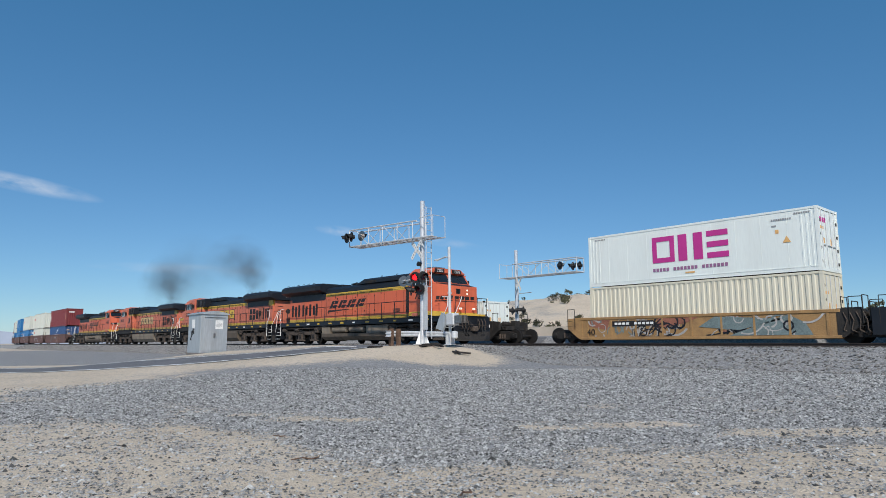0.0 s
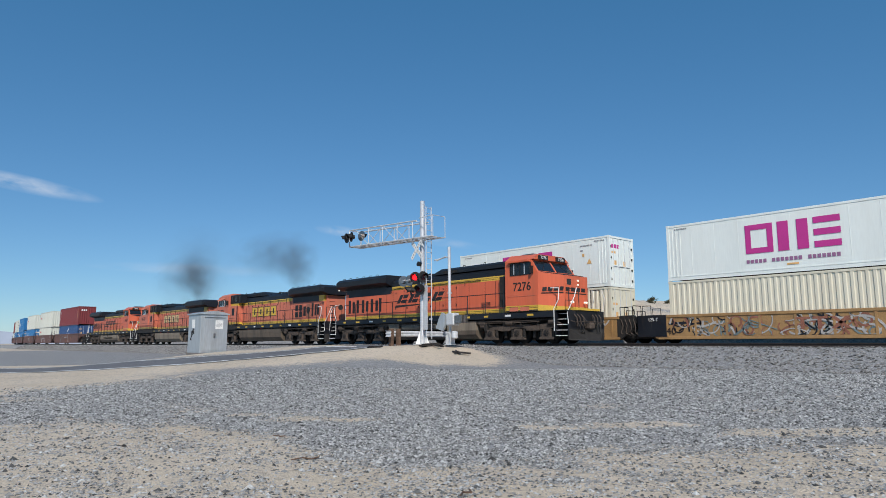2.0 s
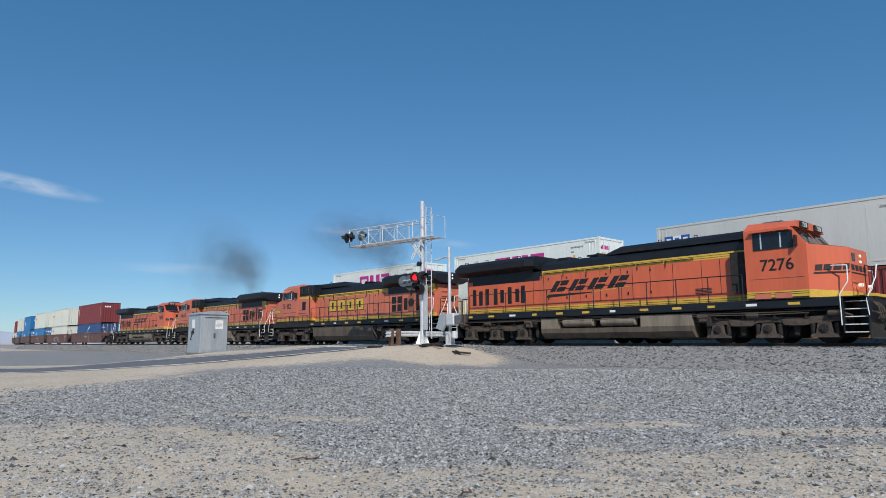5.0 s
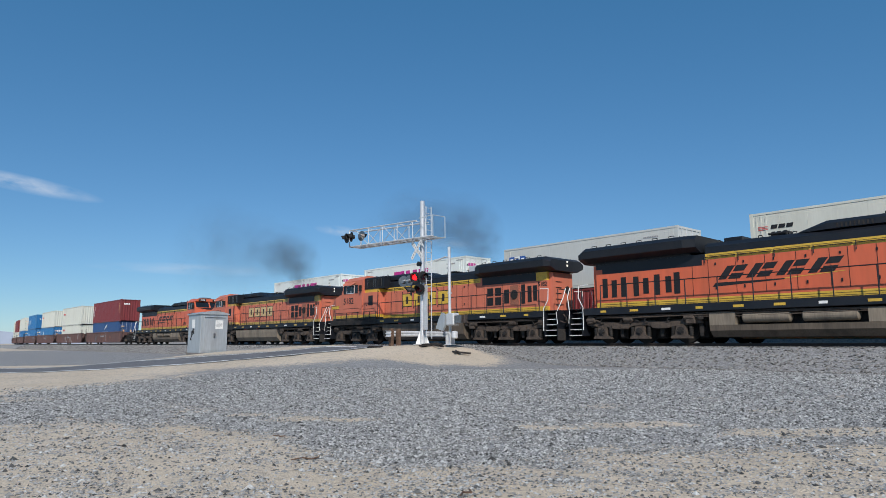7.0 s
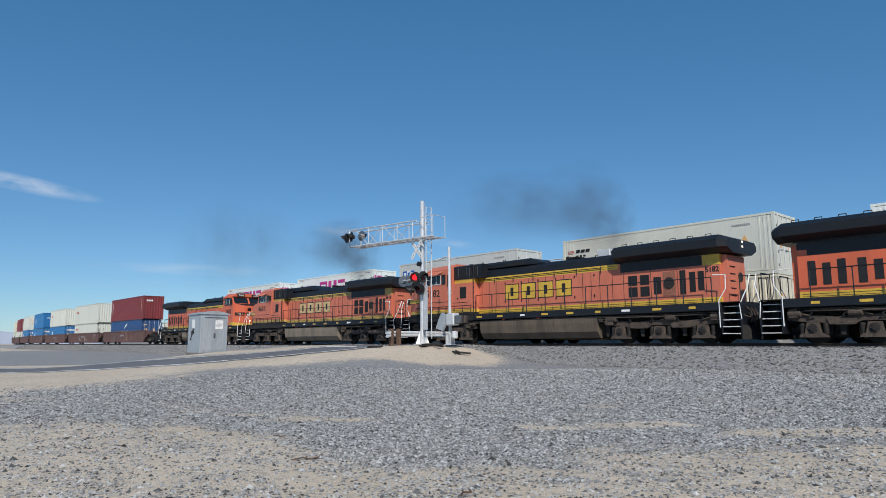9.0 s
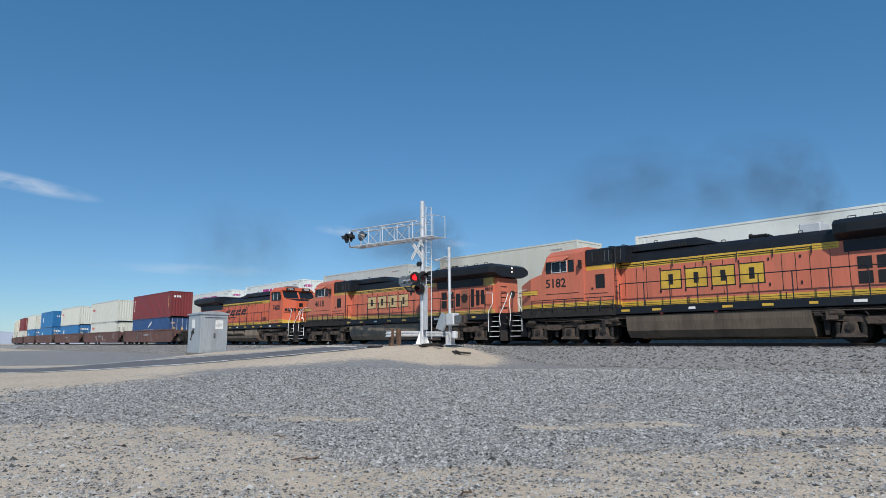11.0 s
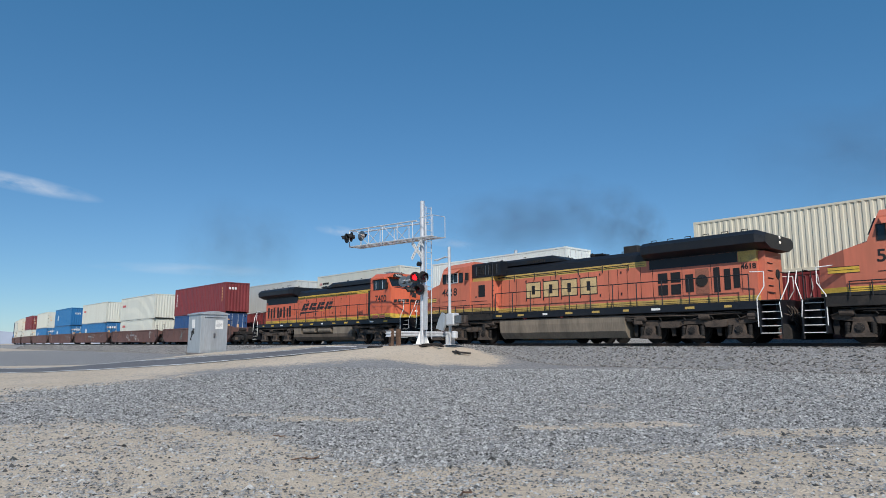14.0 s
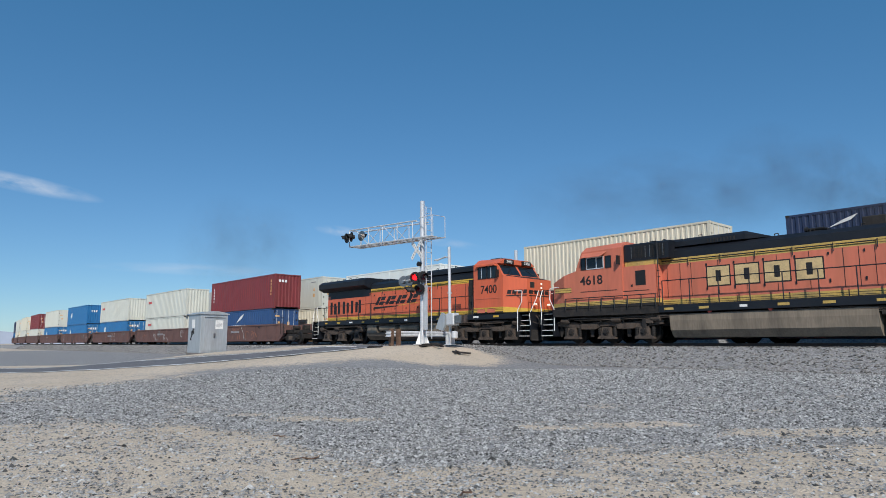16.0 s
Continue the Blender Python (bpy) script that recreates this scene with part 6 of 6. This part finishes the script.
for i, (centre, up, low) in enumerate(FAR_LOADS):
    first, last = i in (0, 1, 6), i in (0, 5, 7)
    tr = [-7.87] + ([7.6] if last else [])
    g = well_unit(15.75, 12.4, M["frame"] if i == 0 else M["well_yellow"] if i < 6 else M["well_brown"], "dark weathered well car with one white container" if i == 0 else "tan yellow articulated well car with sprayed graffiti" if i < 6 else "brown articulated well car", tr, (10, 26, 34, 0, 2, 2, 2, 2)[i], 60 + i, top=1.44, dark_end=i in (1, 2, 3, 4))
    CARS.append((g, centre, 0.0, "far"))
    if i in (1, 2):
        lettering("40", 0.5, 0.003, M["graphite"], g, side_pose(-5.95, -1.43, 0.46, -1), "well_size_number", 1.1)
        marks(g, -1, 1.412, [rect(-4.55, -2.05, 0.92, 1.2)], M["graphite"], "number_panel", 0.004) if i == 1 else marks(g, -1, 1.415, [rect(0.0, 0.6, 1.05, 1.15), rect(0.2, 0.36, 0.62, 1.05), rect(0.7, 1.3, 1.05, 1.15), rect(0.9, 1.06, 0.62, 1.05), [(1.4, 0.62), (1.6, 0.62), (2.2, 1.15), (2.0, 1.15)], [(2.0, 0.62), (2.2, 0.62), (1.6, 1.15), (1.4, 1.15)]], M["spray_rust"], "emblem", 0.004)
    if i == 1:
        marks(g, -1, 1.418, [rect(-4.4 + 0.24 * k, -4.22 + 0.24 * k, 1.0, 1.12) for k in range(10) if k != 4], M["white"], "code_bars", 0.004)
        marks(g, -1, 1.406, [[(1.9, 0.36), (5.6, 0.36), (5.3, 0.9), (4.6, 1.28)], [(0.4, 0.8), (2.4, 0.62), (4.5, 1.1), (1.2, 1.28)]], M["spray_teal"], "sprayed_field", 0.004, "teal sprayed field")
        marks(g, -1, 1.406, [[(-6.1, 0.95), (-4.9, 0.75), (-4.7, 1.28), (-6.0, 1.28)], [(-2.0, 0.75), (-0.3, 1.0), (0.4, 1.28), (-1.8, 1.28)]], M["spray_rust"], "sprayed_field", 0.004, "rust red sprayed field")
    if i == 3:
        lettering("40", 0.5, 0.003, M["graphite"], g, side_pose(-5.95, -1.43, 0.46, -1), "well_size_number", 1.1)
    if i in (2, 3, 4):
        lettering("125-T", 0.24, 0.003, M["white"], g, side_pose(-6.95, -1.455, 1.14, -1), "load_number")
        box_part("articulation_box", (-7.85, -6.22, -1.45, 1.45, 0.34, 1.45), M["black"], g)
    if low:
        m, wl, br, dr, hh, lb = low
        CARS.append((container(M[m], wl, lb, 12.19, hh, dr, br), centre, 0.24, "far"))
    if up:
        m, wl, br, dr, h2, lb = up
        CARS.append((container(M[m], wl, lb, 12.19, h2, dr, br), centre, 0.24 + low[4] + 0.02, "far"))

for g, c, turn in LOCO:
    CARS.append((g, c, 0.0, "near" if turn == 0 else "near_reversed"))


# ---- planting, hill and distance ----
def clump(bm, rnd, c, r, n, leaf):
    for _ in range(n):
        d = Vector((rnd.gauss(0, 1), rnd.gauss(0, 1), rnd.gauss(0, 0.8))).normalized() * r * rnd.uniform(0.35, 1.0)
        p = c + d
        u = Vector((rnd.gauss(0, 1), rnd.gauss(0, 1), rnd.gauss(0, 1))).normalized() * leaf
        v = u.orthogonal().normalized() * leaf * 0.6
        q = [p - u - v, p + u - v, p + u + v, p - u + v]
        vs = [bm.verts.new(x) for x in q]
        bm.faces.new(vs)


def bush_mesh(seed, name="bush"):
    rnd = random.Random(seed)
    bm = bmesh.new()
    for k in range(9):
        a = rnd.uniform(0, 6.28)
        r = rnd.uniform(0.1, 0.7)
        clump(bm, rnd, Vector((r * math.cos(a), r * math.sin(a), rnd.uniform(0.3, 0.85))), rnd.uniform(0.25, 0.42), 26, 0.075)
    for k in range(7):
        a = rnd.uniform(0, 6.28)
        rod(bm, (0, 0, 0), (0.5 * math.cos(a), 0.5 * math.sin(a), 0.7), 0.02, 4)
    return bm


rnd = random.Random(5)
bush_data = [part("bush", bush_mesh(k), M["bush"]) for k in range(3)]
for k, b in enumerate(bush_data):
    tagged(b, "low grey-green creosote bush on the sandy slope", "bush", group="bushes on the hill")
    x, y = -62 + 9 * k, 80 + 2 * k
    b.matrix_basis = pose(x, y, ground_z(x, y) - 0.05, 0, 0, 40 * k) @ Matrix.Scale(1.5, 4)
for k in range(150):
    x, y = rnd.uniform(-115, 20), rnd.uniform(50, 104)
    o = new("bush", bush_data[k % 3].data)
    o.matrix_basis = pose(x, y, ground_z(x, y) - 0.05, 0, 0, rnd.uniform(0, 360)) @ Matrix.Scale(rnd.uniform(0.4, 1.3), 4)
    tagged(o, "low grey-green creosote bush on the sandy slope", "bush", group="bushes on the hill")


def tree(x, y, h, seed):
    rnd = random.Random(seed)
    t = tagged(new("tree"), "dusty green desert tree with an open crown", "tree", group="trees beyond the tracks")
    t.matrix_basis = pose(x, y, ground_z(x, y) - 0.1)
    bm = bmesh.new()
    pts = [Vector((0, 0, 0)), Vector((0.1, 0.05, h * 0.3)), Vector((0.0, 0.15, h * 0.6))]
    for i, (a, b) in enumerate(zip(pts, pts[1:])):
        rod(bm, a, b, 0.16 - 0.05 * i, 8)
    tips = []
    for k in range(7):
        a = k * 0.9 + rnd.uniform(-0.3, 0.3)
        tip = Vector((math.cos(a) * h * rnd.uniform(0.2, 0.38), math.sin(a) * h * rnd.uniform(0.2, 0.38), h * rnd.uniform(0.45, 0.88)))
        rod(bm, pts[1] + (pts[2] - pts[1]) * rnd.random(), tip, 0.05, 5)
        tips.append(tip)
    part("trunk", bm, M["bark"], t)
    bm = bmesh.new()
    for tip in tips:
        for _ in range(4):
            clump(bm, rnd, tip + Vector((rnd.gauss(0, 0.35), rnd.gauss(0, 0.35), rnd.gauss(0, 0.25))), h * 0.13, 70, 0.10)
    part("crown", bm, M["tree_leaf"], t)
    return t


for k, (x, y, h) in enumerate(((-38, 112, 5.0), (-30, 115, 4.4), (-24, 118, 4.8), (-15, 110, 4.2), (-3, 116, 5.0), (6, 120, 4.6), (18, 112, 5.2), (-47, 118, 4.0))):
    tree(x, y, 0.72 * h, k)
for x, y, h in ((-20, 95, 7.5), (6, 90, 7.0)):
    p = tagged(new("utility_pole"), "thin wooden utility pole beyond the tracks", "pole")
    p.matrix_basis = pose(x, y, ground_z(x, y) - 0.2)
    bm = bmesh.new()
    rod(bm, (0, 0, 0), (0, 0, h), 0.11, 8)
    part("pole", bm, M["wood"], p)

# pale wall behind the far track
bm = bmesh.new()
box(bm, -52, -26, 46, 46.25, -1.2, 1.5)
tagged(part("boundary_wall", bm, mat("pale_block", (0.45, 0.40, 0.34), 0.9, vary=0.15, scale=0.6, bump=0.3)), "low pale block wall behind the tracks", "wall")


def mountains():
    # pale blue of the distance haze is put into the rock's base colour
    m = mat("haze_tinted_rock", (0.34, 0.38, 0.46), 0.95, vary=0.12, scale=0.004, fine=0.02)
    bm = bmesh.new()
    n = 90
    prev = None
    for i in range(n + 1):
        a = radians(-118 + 70 * i / n)
        d = 3300
        h = 95 + 70 * noise.noise((i * 0.13, 0, 3)) + 25 * noise.noise((i * 0.5, 0, 8))
        h *= 0.25 + 0.75 * (1 - smooth(30, 60, i))
        x, y = d * math.sin(a), d * math.cos(a)
        row = [bm.verts.new((x, y, -20)), bm.verts.new((x * 1.03, y * 1.03, max(4, h))), bm.verts.new((x * 1.15, y * 1.15, -20))]
        if prev:
            bm.faces.new((prev[0], row[0], row[1], prev[1]))
            bm.faces.new((prev[1], row[1], row[2], prev[2]))
        prev = row
    return tagged(part("backdrop", bm, m), "mountain ridge on the horizon with blue distance haze painted into its colour", "mountain", kind="structure")


mountains()


def cloud(name, az, el, w, h, tilt, seed, strength):
    """Thin wisp of high cloud, far off."""
    m = bpy.data.materials.new("thin_cloud")
    m.use_nodes = True
    t = m.node_tree
    t.nodes.remove(t.nodes["Principled BSDF"])
    out = t.nodes["Material Output"]
    tr, em, mx = t.nodes.new("ShaderNodeBsdfTransparent"), t.nodes.new("ShaderNodeEmission"), t.nodes.new("ShaderNodeMixShader")
    # the wisp's sunlit white is a fixed emission, not light falling on it
    em.inputs[0].default_value, em.inputs[1].default_value = (0.75, 0.83, 0.95, 1), 0.85
    tc = t.nodes.new("ShaderNodeTexCoord")
    mp = t.nodes.new("ShaderNodeMapping")
    mp.inputs["Scale"].default_value = (1, 1, 1)
    t.links.new(tc.outputs["Object"], mp.inputs[0])
    gr = t.nodes.new("ShaderNodeTexGradient")
    gr.gradient_type = "SPHERICAL"
    t.links.new(mp.outputs[0], gr.inputs[0])
    ns = t.nodes.new("ShaderNodeTexNoise")
    ns.inputs["Scale"].default_value, ns.inputs["Detail"].default_value = 2.2, 7
    mp2 = t.nodes.new("ShaderNodeMapping")
    mp2.inputs["Scale"].default_value, mp2.inputs["Location"].default_value = (1, 0.35, 1), (seed, seed * 2, 0)
    t.links.new(tc.outputs["Object"], mp2.inputs[0])
    t.links.new(mp2.outputs[0], ns.inputs["Vector"])
    mu = t.nodes.new("ShaderNodeMath")
    mu.operation = "MULTIPLY"
    rg = t.nodes.new("ShaderNodeMapRange")
    rg.inputs[1].default_value, rg.inputs[2].default_value = 0.3, 0.7
    t.links.new(ns.outputs[0], rg.inputs[0])
    t.links.new(gr.outputs[0], mu.inputs[0])
    t.links.new(rg.outputs[0], mu.inputs[1])
    sc = t.nodes.new("ShaderNodeMath")
    sc.operation, sc.use_clamp = "MULTIPLY", True
    sc.inputs[1].default_value = strength
    t.links.new(mu.outputs[0], sc.inputs[0])
    t.links.new(sc.outputs[0], mx.inputs[0])
    t.links.new(tr.outputs[0], mx.inputs[1])
    t.links.new(em.outputs[0], mx.inputs[2])
    t.links.new(mx.outputs[0], out.inputs[0])
    bm = bmesh.new()
    n = 24
    c = bm.verts.new((0, 0, 0))
    ring = [bm.verts.new((math.cos(2 * math.pi * i / n), math.sin(2 * math.pi * i / n), 0)) for i in range(n)]
    for i in range(n):
        bm.faces.new((c, ring[i], ring[(i + 1) % n]))
    ob = part(name, bm, m)
    d = 3000
    p = Vector((math.sin(az) * math.cos(el), math.cos(az) * math.cos(el), math.sin(el))) * d
    ob.matrix_basis = look(p, (0, 0, 0)) @ pose(0, 0, 0, 0, 0, tilt) @ Matrix.Diagonal((w, h, 1, 1))
    ob.visible_shadow = False
    return tagged(ob, "thin white wisp of cloud in a blue sky", "cloud", kind="structure")


def sky_dir(x, y):
    v = EYE.to_3x3() @ Vector(((x - 784) / 1161.8, (441 - y) / 1161.8, -1))
    return math.atan2(v.x, v.y), math.atan2(v.z, math.hypot(v.x, v.y))


for n, (x, y, w, h, tilt, sd, st) in enumerate(((40, 325, 290, 36, 7, 1.3, 1.0), (605, 410, 130, 26, 6, 4.1, 0.6), (340, 477, 420, 28, 0, 7.7, 0.45), (780, 428, 200, 25, 8, 9.3, 0.35))):
    cloud("cloud", *sky_dir(x, y), w, h, tilt, sd, st)


# ---- loose stones ----
def stones(name, material, label, count, place, size, seed):
    rnd = np.random.RandomState(seed)
    base = np.array([(1, 0, 0), (-1, 0, 0), (0, 1, 0), (0, -1, 0), (0, 0, 1), (0, 0, -0.6)], float)
    tri = np.array([(0, 2, 4), (2, 1, 4), (1, 3, 4), (3, 0, 4), (2, 0, 5), (1, 2, 5), (3, 1, 5), (0, 3, 5)])
    vs, fs = [], []
    k = 0
    while k < count:
        x, y = place(rnd)
        r = size(rnd, x, y)
        if r <= 0:
            continue
        z = ground_z(x, y) + r * 0.15
        b = base * (1 + rnd.uniform(-0.35, 0.35, (6, 3))) * r * np.array([rnd.uniform(0.7, 1.3), rnd.uniform(0.7, 1.2), rnd.uniform(0.45, 0.8)])
        a = rnd.uniform(0, 6.28)
        c, s = math.cos(a), math.sin(a)
        b = b @ np.array([[c, s, 0], [-s, c, 0], [0, 0, 1]])
        vs.append(b + (x, y, z))
        fs.append(tri + 6 * k)
        k += 1
    v, f = np.concatenate(vs), np.concatenate(fs)
    me = bpy.data.meshes.new(name)
    me.from_pydata(v.tolist(), [], f.tolist())
    me.materials.append(material)
    return tagged(new(name, me), label, "gravel", kind="stuff")


def near_place(r):
    # denser towards the eye
    d = 4.5 + 21 * r.uniform() ** 1.6
    a = radians(-48.3 + r.uniform(-37, 37))
    return d * math.sin(a), d * math.cos(a)


def near_size(r, x, y):
    if y > 22.8 or (x < -20 and abs(road_offset(x, y)) < ROAD_HALF + 0.2):
        return 0
    g = gravel_amount(x, y)
    if r.uniform() > 0.07 + 0.93 * g ** 1.2:
        return 0
    return 0.007 + 0.014 * r.uniform() ** 2 + 0.00065 * math.hypot(x, y) + (0.02 if r.uniform() < 0.02 else 0)


stones("gravel_stones", M["stone"], "loose grey gravel on pale sand", 125000, near_place, near_size, 3)
stones("ballast_stones", M["ballast"], "coarse crushed rock on the ballast shoulder", 34000,
       lambda r: (r.uniform(-150, 6), 23.0 + 2.6 * r.uniform()), lambda r, x, y: 0.03 + 0.03 * r.uniform() if abs(x + 31) > ROAD_HALF + 0.5 else 0, 4)


def twig(x, y, l, a):
    bm = bmesh.new()
    tube(bm, [(-l, 0, 0.015), (-l * 0.2, 0.03, 0.03), (l * 0.5, -0.02, 0.02), (l, 0.04, 0.03)], 0.009, 5)
    t = tagged(part("stick", bm, M["wood"], at=pose(x, y, ground_z(x, y), 0, 0, a)), "dry brown stick on the sand", "stick")


for x, y, l, a in ((-3.1, 4.75, 0.14, 20), (-7.2, 4.2, 0.16, 60), (-4.6, 4.4, 0.1, 100), (-9.2, 4.9, 0.12, 10)):
    twig(x, y, l, a)


# ---- exhaust smoke ----
def smoke_material(k):
    m = bpy.data.materials.new("thin_smoke")
    m.use_nodes = True
    t = m.node_tree
    b = t.nodes["Principled BSDF"]
    b.inputs["Base Color"].default_value = (0.035, 0.035, 0.04, 1)
    b.inputs["Roughness"].default_value = 1
    tc = t.nodes.new("ShaderNodeTexCoord")
    gr = t.nodes.new("ShaderNodeTexGradient")
    gr.gradient_type = "SPHERICAL"
    t.links.new(tc.outputs["Object"], gr.inputs[0])
    ns = t.nodes.new("ShaderNodeTexNoise")
    ns.inputs["Scale"].default_value, ns.inputs["Detail"].default_value = 1.5, 4
    mp = t.nodes.new("ShaderNodeMapping")
    mp.inputs["Location"].default_value = (k * 3.1, k * 1.7, 0)
    t.links.new(tc.outputs["Object"], mp.inputs[0])
    t.links.new(mp.outputs[0], ns.inputs["Vector"])
    rg = t.nodes.new("ShaderNodeMapRange")
    rg.inputs[1].default_value, rg.inputs[2].default_value = 0.22, 0.72
    t.links.new(ns.outputs[0], rg.inputs[0])
    mu = t.nodes.new("ShaderNodeMath")
    mu.operation = "MULTIPLY"
    t.links.new(gr.outputs[0], mu.inputs[0])
    t.links.new(rg.outputs[0], mu.inputs[1])
    sc = t.nodes.new("ShaderNodeMath")
    sc.operation, sc.use_clamp = "MULTIPLY", True
    sc.inputs[1].default_value = (0.52, 0.36, 0.24)[k]
    t.links.new(mu.outputs[0], sc.inputs[0])
    t.links.new(sc.outputs[0], b.inputs["Alpha"])
    return m


SMOKE_MATS = [smoke_material(k) for k in range(3)]


def smoke_puff(w, h, k, seed):
    """A rigid soft-edged wisp of smoke, bowed like a shell."""
    rnd = random.Random(seed)
    bm = bmesh.new()
    n, rings = 24, 4
    grid = [[bm.verts.new((j / rings * math.cos(6.2832 * i / n), 0.25 * (j / rings) ** 2, j / rings * math.sin(6.2832 * i / n))) for i in range(n)] for j in range(1, rings + 1)]
    c = bm.verts.new((0, 0, 0))
    for i in range(n):
        bm.faces.new((c, grid[0][i], grid[0][(i + 1) % n]))
        for j in range(rings - 1):
            bm.faces.new((grid[j][i], grid[j + 1][i], grid[j + 1][(i + 1) % n], grid[j][(i + 1) % n]))
    ob = part("smoke_puff", bm, SMOKE_MATS[k])
    ob.visible_shadow = False
    return tagged(ob, "thin dark diesel exhaust smoke drifting above the locomotives", "smoke", group="exhaust smoke")


# stack place on the train, lag behind it, rise above it, width, height, thickness class
TRAIL = ((0.5, 0.8, 1.3, 1.6, 0), (1.7, 1.9, 2.0, 2.2, 0), (3.4, 2.6, 2.6, 2.4, 1), (5.4, 2.3, 3.0, 2.0, 1), (7.8, 3.2, 3.6, 2.4, 1), (10.6, 3.0, 4.2, 2.6, 2))
PUFFS = []
for stack in (-22.1, -44.3):
    for k, (lag, rise, w, h, thick) in enumerate(TRAIL):
        PUFFS.append((smoke_puff(w, h, thick, k + int(-stack)), stack, lag, rise, w, h))
LINGER = [(smoke_puff(5.5, 6.5, 2, 91), 5.5, 6.5, -78.0, -70.5, 10.5), (smoke_puff(4.5, 5.0, 2, 92), 4.5, 5.0, -84.0, -60.0, 9.0)]


def motions():
    times = [i * 0.5 for i in range(33)]
    for thing, place, lift, track in CARS:
        rows = []
        for t in times:
            y0 = FAR_Y if track == "far" else NEAR_Y
            run = far_run(t) if track == "far" else near_run(t)
            x, y, h = on_track(place + run, y0)
            rows.append((t, pose(x, y, lift, 0, 0, h + (180 if track == "near_reversed" else 0))))
        walk(thing, rows)
    steps = [i / 6 for i in range(97)]
    track_of = {c[0]: c for c in CARS}
    for wheel, x, r, owner in WHEELS:
        _, place, _, track = track_of[owner]
        rows = []
        for t in steps:
            run = far_run(t) if track == "far" else near_run(t)
            sense = -1 if track == "near_reversed" else 1
            rows.append((t, pose(x, 0, r) @ Matrix.Rotation(sense * run / r, 4, "Y")))
        walk(wheel, rows)
    for n, (puff, stack, lag, rise, w, h) in enumerate(PUFFS):
        rows = []
        for t in times:
            grow = 0.55 + 0.75 * smooth(9, 15.5, t) + (0.25 if n < len(TRAIL) else 0.0)
            x, y, hd = on_track(stack + near_run(t) - lag * grow * (1 + 0.08 * math.sin(t * 0.9 + n)), NEAR_Y + 0.2 * (n % 4))
            z = 4.7 + rise * (1 + 0.1 * math.sin(t * 1.1 + 2 * n)) * (1.15 - 0.35 * smooth(6, 14, t))
            rows.append((t, pose(x, y, z, 0, 8 * math.sin(t * 0.6 + n), 40.0) @ Matrix.Diagonal((w, w, h, 1))))
        puff.scale = (w, w, h)
        walk(puff, rows)
    for n, (puff, w, h, s0, s1, z1) in enumerate(LINGER):
        rows = []
        for t in times:
            k = smooth(-2, 9, t)
            rows.append((t, pose(s0 + (s1 - s0) * k + 0.15 * t, NEAR_Y + 1.5, 7.0 + (z1 - 7.0) * k, 0, 6 * math.sin(0.3 * t + n), 55) @ Matrix.Diagonal((w, w, h, 1))))
        puff.scale = (w, w, h)
        walk(puff, rows)


motions()
